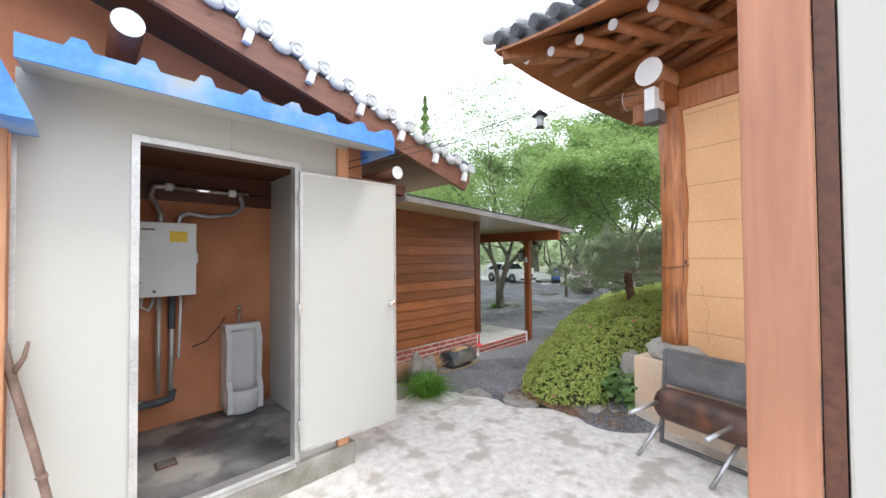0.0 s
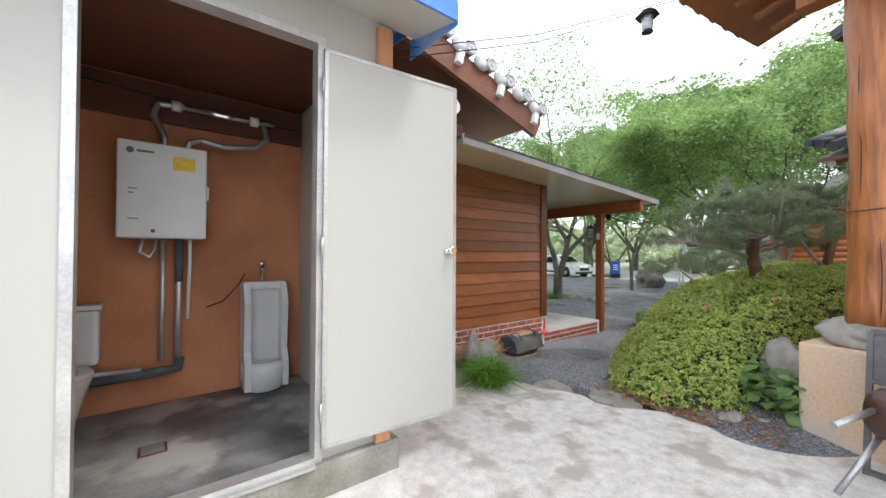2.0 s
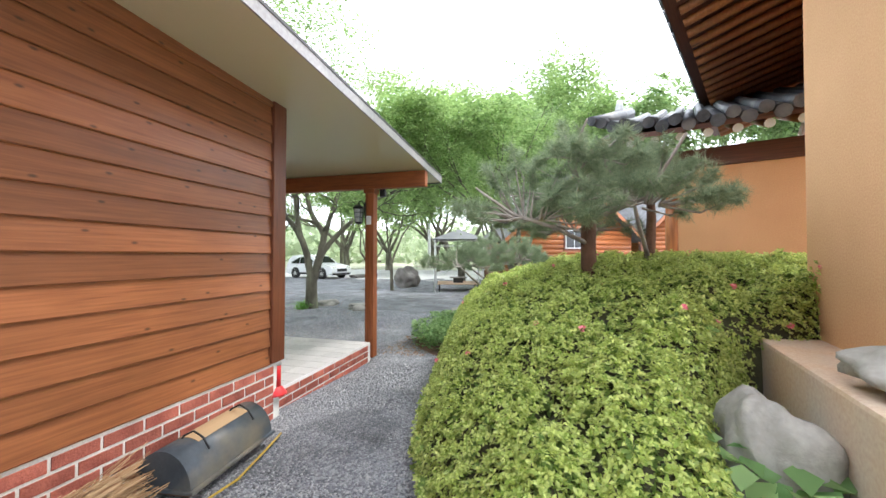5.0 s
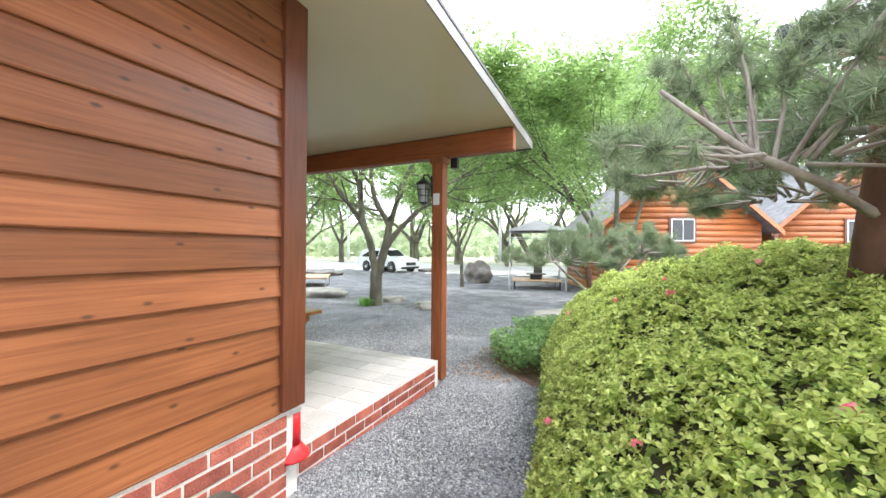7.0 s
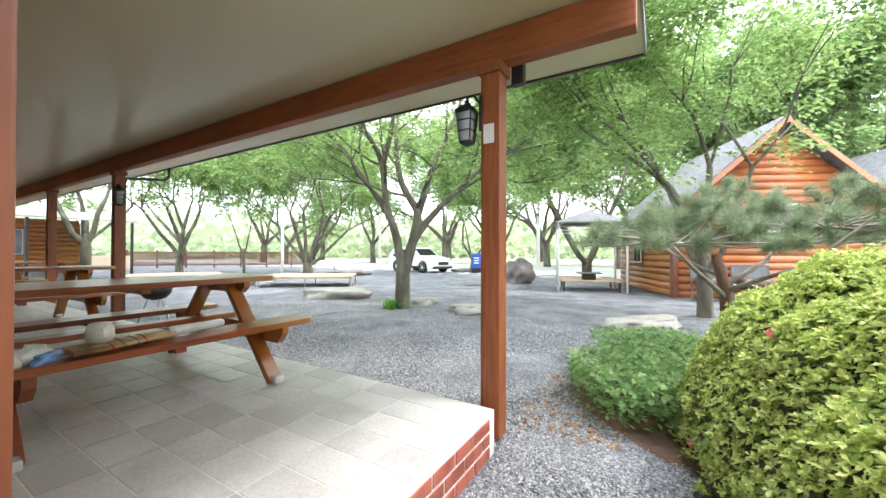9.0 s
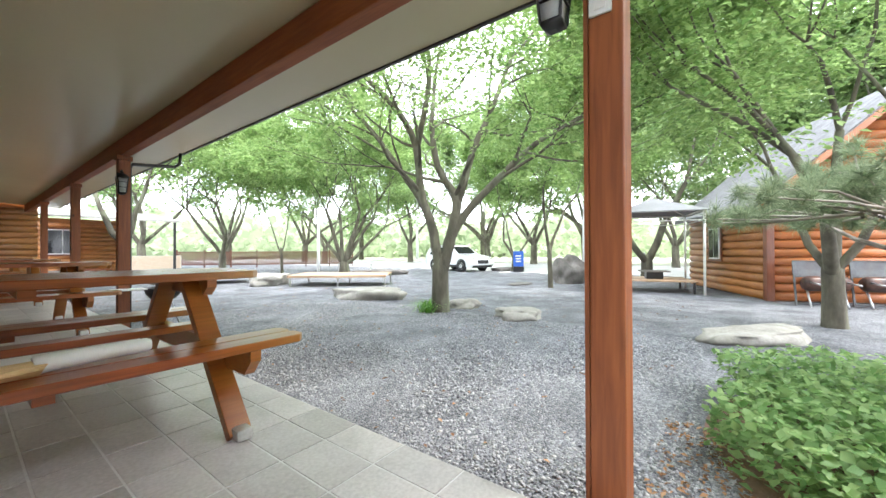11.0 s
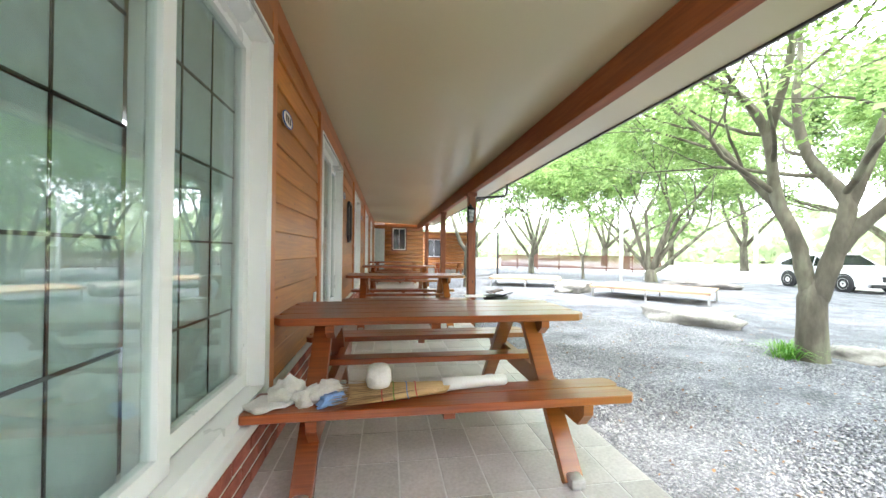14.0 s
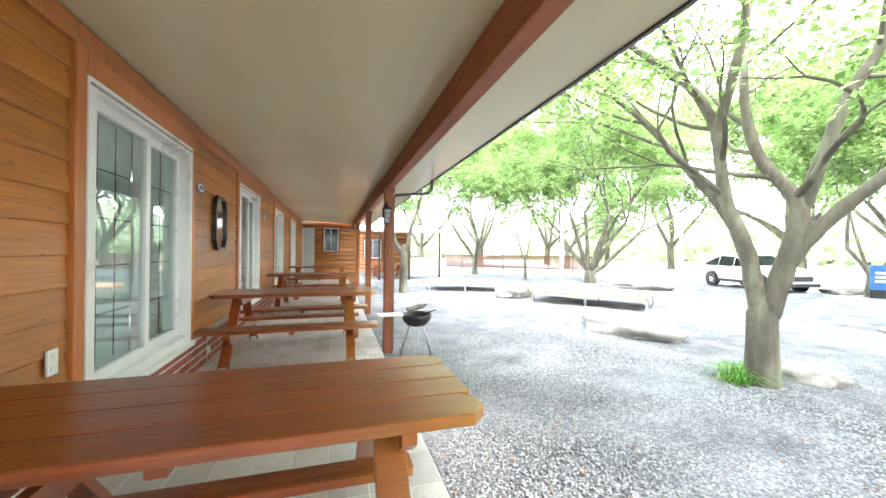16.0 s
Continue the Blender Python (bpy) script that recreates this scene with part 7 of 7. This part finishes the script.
for k in range(7):
    la = bmesh.new()
    for j in range(-4, 9):
        for sg in (-1, 1):
            x0 = 1.7 * k + 0.2 * j
            xa, xb = x0, x0 + 0.8
            z0, z1 = (0.25, 1.05) if sg > 0 else (1.05, 0.25)
            lo, hi = max(xa, 1.7 * k + 0.05), min(xb, 1.7 * k + 1.65)
            if hi - lo > 0.05:
                za, zb = z0 + (z1 - z0) * (lo - xa) / 0.8, z0 + (z1 - z0) * (hi - xa) / 0.8
                bar(la, (lo, 0.012 * sg, za), (hi, 0.012 * sg, zb), 0.065, 0.02, (0, 1, 0))
    part("lattice_panel", la, "darkwood", fc)
    part("rail", boxm(1.7 * k + 0.05, 1.7 * k + 1.65, -0.03, 0.03, 1.05, 1.13, 0.005), "darkwood", fc)
    part("rail", boxm(1.7 * k + 0.05, 1.7 * k + 1.65, -0.03, 0.03, 0.17, 0.25, 0.005), "darkwood", fc)
bw = thing("garden_wall", "low pale brick garden wall", "wall", T(6.6, 28.0, -0.25) @ pose(0, 0, 0, 0, 0, 8))
part("masonry", boxm(0.0, 3.2, 0.0, 0.2, 0.0, 0.85, 0.01), "mortar", bw)
bwm = bpy.data.meshes.new("brick")
tb = boxm(-0.115, 0.115, -0.01, 0.0, -0.035, 0.035, 0.004)
tb.to_mesh(bwm)
tb.free()
bwm.materials.append(M["base"])
for r in range(10):
    for k in range(13):
        piece("brick", bwm, bw, T(0.125 + 0.24 * k + (0.06 if r % 2 else 0), -0.002, 0.05 + 0.082 * r))
far_t = thing("garden_table", "red-legged white garden table by the brick wall", "table", T(4.9, 23.0, -0.25))
part("top", boxm(-0.7, 0.7, -0.4, 0.4, 0.68, 0.72, 0.005), "white", far_t)
for x in (-0.5, 0.5):
    part("leg", boxm(x - 0.04, x + 0.04, -0.3, 0.3, 0.0, 0.679, 0.005), "log", far_t)
far_b = thing("long_bench", "long white bench under the broad maple", "bench", T(14.6, 16.6, -0.3) @ pose(0, 0, 0, 0, 0, -50))
part("seat", boxm(-1.1, 1.1, -0.2, 0.2, 0.38, 0.42, 0.005), "white", far_b)
for x in (-0.9, 0.9):
    part("leg", boxm(x - 0.03, x + 0.03, -0.18, 0.18, 0.0, 0.379), "alu", far_b)


# ---- log buildings ----
def log_mesh(length, r=0.095):
    bm = bmesh.new()
    n = 8
    a = [(-r * 0.75 * math.cos(t), r * math.sin(t)) for t in np.linspace(-math.pi / 2, math.pi / 2, n)]
    r0 = [bm.verts.new((0, y_, z_)) for y_, z_ in a]
    r1 = [bm.verts.new((length, y_, z_)) for y_, z_ in a]
    for k in range(n - 1):
        bm.faces.new((r0[k], r0[k + 1], r1[k + 1], r1[k])).smooth = True
    bm.faces.new(r0)
    bm.faces.new(r1[::-1])
    bm.faces.new((r0[0], r1[0], r1[-1], r0[-1]))
    bmesh.ops.recalc_face_normals(bm, faces=bm.faces[:])
    me = bpy.data.meshes.new("log")
    bm.to_mesh(me)
    bm.free()
    return me


def small_window(parent, m, w=0.62, h=0.85, sashes=2):
    wd = part("window", boxm(-0.06 - w / 2, w / 2 + 0.06, -0.03, 0.0, -0.06, h + 0.06, 0.004), "trim", parent, "white sliding window in a dark wooden casing", m)
    part("window_frame", boxm(-w / 2, w / 2, -0.05, -0.031, 0, h, 0.003), "pvc", wd)
    for k in range(sashes):
        x0 = -w / 2 + 0.035 + (w - 0.04) * k / sashes
        part("pane", boxm(x0, x0 + (w - 0.04) / sashes - 0.03, -0.056, -0.051, 0.04, h - 0.04), "carglass", wd)


def log_cabin(m, label, la=4.1, lb=4.8, z_eave=2.25):
    """Local x along the side with the window, local -y along the gable side; the corner at the origin."""
    c = thing("log_cabin", label, "house", m, "log cabins")
    ridge = z_eave + 0.45 * lb
    part("gable_wall", prism([(0.0, 0.0), (-lb, 0.0), (-lb, z_eave), (-lb / 2, ridge), (0, z_eave)], 0.0, 0.12, pose(0, 0, 0, 0, 0, 90) @ Matrix.Diagonal((1, -1, 1, 1))), "log", c)
    part("wall", boxm(0.12, la, -0.12, 0.0, 0.0, z_eave), "logy", c)
    ma, mb = log_mesh(la - 0.1), None
    ma.materials.append(M["logy"])
    n = int(z_eave / 0.185)
    for k in range(n):
        piece("log", ma, c, T(la, 0.001, 0.1 + 0.185 * k) @ pose(0, 0, 0, 0, 0, 180))
    k, z = 0, 0.1
    while z < ridge - 0.15:
        half_w = lb / 2 if z < z_eave - 0.05 else (ridge - z - 0.05) / 0.9
        ln = 2 * half_w - 0.1
        if ln > 0.2:
            mb = log_mesh(ln)
            mb.materials.append(M["log"])
            piece("log", mb, c, T(-0.001, -lb / 2 + ln / 2, z) @ pose(0, 0, 0, 0, 0, -90))
        z += 0.185
    part("corner_board", boxm(-0.09, 0.05, -0.05, 0.09, 0.0, z_eave + 0.02, 0.006), "trim", c)
    ang = math.degrees(math.atan(0.9))
    for s in (1, -1):
        y_eave, y_r = (0.38, -lb / 2) if s > 0 else (-lb - 0.38, -lb / 2)
        part("roof_slope", prism([(y_eave, z_eave - 0.3), (y_r, ridge + 0.06), (y_r, ridge + 0.16), (y_eave, z_eave - 0.2)], -0.35, la + 0.3, Matrix(((0, 1, 0, 0), (1, 0, 0, 0), (0, 0, 1, 0), (0, 0, 0, 1)))), "shingle", c, "grey shingle roof slope")
        part("barge_board", prism([(y_eave, z_eave - 0.38), (y_r, ridge - 0.04), (y_r, ridge + 0.1), (y_eave, z_eave - 0.22)], -0.38, -0.352, Matrix(((0, 1, 0, 0), (1, 0, 0, 0), (0, 0, 1, 0), (0, 0, 0, 1)))), "log", c)
    small_window(c, T(la * 0.55, 0.08, 0.85) @ pose(0, 0, 0, 0, 0, 180))
    small_window(c, T(-0.08, -lb * 0.5, 1.7) @ pose(0, 0, 0, 0, 0, -90), 0.7, 0.7)
    return c


KC = Matrix.Translation((11.2, -1.05, -0.27)) @ pose(0, 0, 0, 0, 0, 22)
lc = log_cabin(KC, "orange log cabin with grey gabled roof")
copy_thing(lc, KC @ T(0.4, -5.5, 0))
dg2 = copy_thing(dg, Matrix.Translation((10.7, -1.4, -0.27)) @ pose(0, 0, 0, 0, 0, -68))
dg3 = copy_thing(dg, Matrix.Translation((11.03, -2.25, -0.27)) @ pose(0, 0, 0, 0, 0, -68))
tagged(dg2, "drum grill on a steel frame before the log cabin")
tagged(dg3, "drum grill on a steel frame before the log cabin")

# log house closing the end of the porch
eh = thing("end_house", "yellow log house wall across the end of the porch", "house", T(0.0, 17.25, 0.0))
part("wall", boxm(-0.2, 2.3, 0.0, 0.15, -0.25, 2.5), "logy", eh)
me = log_mesh(2.3)
me.materials.append(M["logy"])
for k in range(13):
    piece("log", me, eh, T(0.0, -0.001, 0.08 + 0.185 * k))
small_window(eh, T(1.17, -0.075, 1.12), 0.6, 1.0)
d_ = part("door_panel", boxm(0.06, 0.5, -0.11, -0.05, 0.02, 2.1, 0.004), "frost", eh, "grey glazed door")
part("door_frame", boxm(0.03, 0.059, -0.115, -0.05, 0.02, 2.13), "pvc", eh)
part("frieze", boxm(-0.0, 2.3, -0.1, -0.075, 2.2, 2.32), "trimo", eh)
part("ceiling_lamp", boxm(0.05, 0.5, -1.0, -0.3, 2.25, 2.3, 0.01), "white", eh)
eh2 = thing("far_log_house", "log house with a lean-to canopy beyond the porch", "house", T(2.4, 21.0, -0.2))
part("wall", boxm(0.0, 3.0, 0.0, 0.2, 0.0, 2.4), "logy", eh2)
me = log_mesh(3.0)
me.materials.append(M["logy"])
for k in range(12):
    piece("log", me, eh2, T(0.0, -0.001, 0.1 + 0.185 * k))
small_window(eh2, T(0.9, -0.075, 0.95), 0.9, 1.0)
part("canopy", prism([(-3.2, 2.25), (0.3, 2.75), (0.3, 2.82), (-3.2, 2.32)], -0.2, 4.0, Matrix(((0, 1, 0, 0), (1, 0, 0, 0), (0, 0, 1, 0), (0, 0, 0, 1)))), "edge", eh2, "pale lean-to canopy")
for x in (0.9, 2.3, 3.8):
    part("canopy_post", boxm(x - 0.04, x + 0.04, -3.1, -3.02, 0.0, 2.27), "black", eh2)
part("stone_base", boxm(0.0, 3.0, -0.09, -0.074, 0.0, 0.3), "rock", eh2)
dt = copy_thing(first, T(3.1, 19.0, -0.25))
tagged(dt, "wooden picnic table under the far canopy")

# frame pavilion with a low platform
pv = thing("frame_pavilion", "white metal frame pavilion with a pale sheet roof", "pavilion", T(12.3, 1.25, -0.285) @ pose(0, 0, 0, 0, 0, -75))
for x in (-0.95, 0.95):
    for y_ in (-0.95, 0.95):
        part("post", tubem([(x, y_, 0), (x, y_, 2.1)], 0.03, 8), "white", pv)
for a, b in (((-0.95, -0.95), (0.95, -0.95)), ((0.95, -0.95), (0.95, 0.95)), ((0.95, 0.95), (-0.95, 0.95)), ((-0.95, 0.95), (-0.95, -0.95))):
    part("rail", tubem([(*a, 2.1), (*b, 2.1)], 0.022, 8), "white", pv)
    part("rail", tubem([(a[0], a[1], 1.85), (b[0], b[1], 1.85)], 0.015, 6), "white", pv)
rp = bmesh.new()
ap = rp.verts.new((0, 0, 2.55))
ap2 = rp.verts.new((0, 0, 2.53))
ring_ = [rp.verts.new((1.05 * sx, 1.05 * sy, 2.1)) for sx, sy in ((-1, -1), (1, -1), (1, 1), (-1, 1))]
ring2 = [rp.verts.new((1.05 * sx, 1.05 * sy, 2.08)) for sx, sy in ((-1, -1), (1, -1), (1, 1), (-1, 1))]
for k in range(4):
    j = (k + 1) % 4
    rp.faces.new((ring_[k], ring_[j], ap))
    rp.faces.new((ring2[j], ring2[k], ap2))
    rp.faces.new((ring2[k], ring2[j], ring_[j], ring_[k]))
part("roof_sheet", rp, "canvas", pv)
for sx, sy in ((-1, -1), (1, -1), (1, 1), (-1, 1)):
    part("hip_bar", tubem([(0.95 * sx, 0.95 * sy, 2.1), (0, 0, 2.5)], 0.018, 6), "white", pv)
for k in range(8):
    part("platform_plank", boxm(-0.85, 0.85, -0.85 + 0.2125 * k, -0.64 + 0.2125 * k, 0.3, 0.33, 0.003), "deck", pv)
for x in (-0.8, 0.75):
    for y_ in (-0.8, 0.75):
        part("platform_leg", boxm(x, x + 0.05, y_, y_ + 0.05, 0.0, 0.299), "black", pv)
part("table_top", boxm(-0.35, 0.35, -0.35, 0.35, 0.52, 0.55, 0.005), "rockd", pv)
part("table_leg", boxm(-0.2, 0.2, -0.2, 0.2, 0.331, 0.519), "black", pv)


# ---- parked car ----
def suv(m):
    c = thing("parked_car", "white five-door sport utility car parked on the pale lot", "car", m)
    # length along x, front at +x
    side = [(-2.32, 0.42), (-2.34, 0.75), (-2.28, 1.02), (-2.12, 1.42), (-1.95, 1.58), (-1.2, 1.66), (-0.2, 1.65), (0.25, 1.55), (0.95, 1.08), (1.55, 1.0), (2.1, 0.88), (2.3, 0.7), (2.33, 0.45), (2.2, 0.28), (-2.2, 0.28)]
    bm = bmesh.new()
    rows = []
    for w, inset in ((-0.93, 0.0), (-0.85, 0.012), (0.85, 0.012), (0.93, 0.0)):
        rows.append([bm.verts.new((x, w * (1.0 if z < 1.0 else 1.0 - 0.2 * (z - 1.0) / 0.66), z + (0.015 if abs(w) < 0.9 and z > 0.6 else 0))) for x, z in side])
    n = len(side)
    for a, b in zip(rows, rows[1:]):
        for k in range(n):
            bm.faces.new((a[k], a[(k + 1) % n], b[(k + 1) % n], b[k]))
    bm.faces.new(rows[0])
    bm.faces.new(rows[-1][::-1])
    bmesh.ops.recalc_face_normals(bm, faces=bm.faces[:])
    part("body", bm, "carpaint", c)
    for s in (-1, 1):
        wv = [(-1.85, 1.04), (-1.75, 1.42), (-1.2, 1.53), (-0.2, 1.52), (0.15, 1.44), (0.72, 1.06)]
        for i, (a, b) in enumerate((((-1.82, -1.0)), ((-0.94, -0.1)), ((-0.04, 0.66)))):
            o = []
            for x in (a, b):
                o.append((x, 1.05))
            tops = [(b, float(np.interp(b, [-1.85, -1.75, -1.2, -0.2, 0.15, 0.72], [1.06, 1.42, 1.53, 1.52, 1.44, 1.06]))), (a, float(np.interp(a, [-1.85, -1.75, -1.2, -0.2, 0.15, 0.72], [1.06, 1.42, 1.53, 1.52, 1.44, 1.06])))]
            q = [o[0], o[1], tops[0], tops[1]]
            g = bmesh.new()
            vs = [g.verts.new((x, s * (0.934 * (1 - 0.2 * (z - 1.0) / 0.66) + 0.004), z)) for x, z in q]
            g.faces.new(vs if s < 0 else vs[::-1])
            part("side_window", g, "carglass", c)
        for x in (-1.36, 1.34):
            wh = part("wheel", turned([(0.2, -0.11), (0.33, -0.11), (0.355, -0.08), (0.355, 0.08), (0.33, 0.11), (0.2, 0.11)], 24, T(x, 0.86 * s, 0.355) @ pose(0, 0, 0, 90, 0, 0)), "rubber", c)
            part("rim", turned([(0.03, 0.0), (0.05, 0.02), (0.2, 0.0), (0.235, 0.015), (0.235, -0.05)], 20, T(x, (0.86 + 0.1) * s, 0.355) @ pose(0, 0, 0, -90 * s, 0, 0)), "alu", wh)
            part("wheel_arch", turned([(0.36, 0.0), (0.43, 0.0), (0.43, 0.02), (0.36, 0.02)], 24, T(x, 0.925 * s, 0.36) @ pose(0, 0, 0, -90 * s, 0, 0), False), "black", c)
        part("mirror", boxm(0.5, 0.68, 0.95 * s - 0.07, 0.95 * s + 0.09, 1.05, 1.2, 0.03), "carpaint", c)
        part("headlight", boxm(2.0, 2.27, 0.62 * s - 0.2, 0.62 * s + 0.2, 0.74, 0.86, 0.02), "chrome", c)
        part("sill_trim", boxm(-1.0, 0.98, 0.925 * s - 0.012, 0.925 * s + 0.012, 0.28, 0.42, 0.005), "black", c)
        for x in (-0.1, -0.98):
            part("door_handle", boxm(x - 0.28, x - 0.08, 0.935 * s - 0.012, 0.935 * s + 0.02, 0.93, 0.96, 0.005), "chrome", c)
    ws = bmesh.new()
    vs = [ws.verts.new(p) for p in ((0.93, -0.76, 1.115), (0.93, 0.76, 1.115), (0.3, 0.68, 1.56), (0.3, -0.68, 1.56))]
    ws.faces.new(vs)
    part("windscreen", ws, "carglass", c)
    part("grille", boxm(2.28, 2.35, -0.45, 0.45, 0.5, 0.72, 0.02), "black", c)
    part("bumper_lower", boxm(2.15, 2.31, -0.8, 0.8, 0.26, 0.4, 0.02), "black", c)
    return c


suv(Matrix.Translation((19.0, 12.4, -0.338)) @ pose(0, 0, 0, 0, 0, -104) @ Matrix.Scale(0.92, 4))
bs = thing("banner_sign", "small blue banner sign with white lettering", "sign", T(19.6, 8.7, -0.338) @ pose(0, 0, 0, 0, 0, -60))
part("panel", boxm(-0.28, 0.28, -0.015, 0.015, 0.3, 1.15, 0.004), "signblue", bs)
for z in (0.55, 0.7, 0.85):
    part("lettering", boxm(-0.16, 0.14, -0.019, -0.0155, z, z + 0.07), "white", bs)
part("stand", boxm(-0.3, 0.3, -0.1, 0.1, 0.0, 0.299, 0.01), "black", bs)
for x, y_ in ((30, 8), (31, 26)):
    up = thing("utility_pole", "pale concrete utility pole across the road", "pole", T(x, y_, 0))
    part("shaft", tubem([(0, 0, 0), (0, 0, 7)], [0.16, 0.1], 10), "white", up)

# ---- bricks and tiles, the nearest as pieces ----
bk = bpy.data.meshes.new("brick")
tb = boxm(0, 0.186, -0.006, 0.0, 0.0, 0.060, 0.002)
tb.to_mesh(bk)
tb.free()
bk.materials.append(M["brick"])
hk = bpy.data.meshes.new("half_brick")
tb = boxm(0, 0.086, -0.006, 0.0, 0.0, 0.060, 0.002)
tb.to_mesh(hk)
tb.free()
hk.materials.append(M["brick"])
part("brick_backing", boxm(-2.36, 0.0, 0.004, 0.019, -0.3, 0.272), "mortar", wall_side)


def brick_run(parent, m, length, courses, first=0):
    for r in range(courses):
        x = 0.0
        if (r + first) % 2:
            piece("brick", hk, parent, m @ T(0, 0, 0.076 * r))
            x = 0.1
        while x + 0.19 <= length + 0.001:
            piece("brick", bk, parent, m @ T(x, 0, 0.076 * r))
            x += 0.2
        if length - x > 0.088:
            piece("brick", hk, parent, m @ T(x, 0, 0.076 * r))


brick_run(wall_side, T(-2.36, 0.004, -0.19), 2.36, 6)
brick_run(porch, T(0.0, 0.1, -0.245), 1.86, 3)
brick_run(porch, T(1.86, 0.1, -0.245) @ pose(0, 0, 0, 0, 0, 90), 6.6, 3, 1)
brick_run(wall_front, T(0.012, 0.17, 0.0) @ pose(0, 0, 0, 0, 0, 90), 5.2, 4)


def joined_bricks(name, parent, m, length, courses):
    bm = bmesh.new()
    for r in range(courses):
        x = 0.1 if r % 2 else 0.0
        while x + 0.19 < length:
            box(bm, x, x + 0.186, -0.006, 0.0, 0.076 * r, 0.076 * r + 0.06, m)
            x += 0.2
    o = part(name, bm, "brick", parent)
    tagged(o, kind="stuff")


joined_bricks("far_bricks", wall_front, T(0.012, 5.4, 0.0) @ pose(0, 0, 0, 0, 0, 90), 11.6, 4)
joined_bricks("far_bricks", porch, T(1.86, 6.75, -0.245) @ pose(0, 0, 0, 0, 0, 90), 10.2, 3)

TX = [0.0] + [0.085 + 0.2 * k for k in range(9)] + [1.86]
tiles = {}
row0 = 0.1
y_lines = [0.1] + [0.342 + 0.302 * k for k in range(56)]
far_v, far_f = [], []
for j in range(len(y_lines) - 1):
    y0, y1 = y_lines[j], min(y_lines[j + 1], 17.2)
    if y1 - y0 < 0.05:
        continue
    for i in range(len(TX) - 1):
        x0, x1 = TX[i] + 0.004, TX[i + 1] - 0.004
        w, d = round(x1 - x0, 4), round(y1 - y0 - 0.008, 4)
        if j < 29:
            if (w, d) not in tiles:
                tb = boxm(0, w, 0, d, -0.012, 0.0, 0.002)
                me = bpy.data.meshes.new("floor_tile")
                tb.to_mesh(me)
                tb.free()
                me.materials.append(M["tile"])
                tiles[w, d] = me
            piece("floor_tile", tiles[w, d], porch, T(x0, y0 + 0.004, 0.0))
        else:
            k = len(far_v)
            far_v += [(x0, y0, 0.0), (x1, y0, 0.0), (x1, y1 - 0.008, 0.0), (x0, y1 - 0.008, 0.0)]
            far_f.append((k, k + 1, k + 2, k + 3))
ft = new("far_tiles", soup("far_tiles", np.array(far_v), np.array(far_f), "tile"))
ft.parent = porch
tagged(ft, kind="stuff")
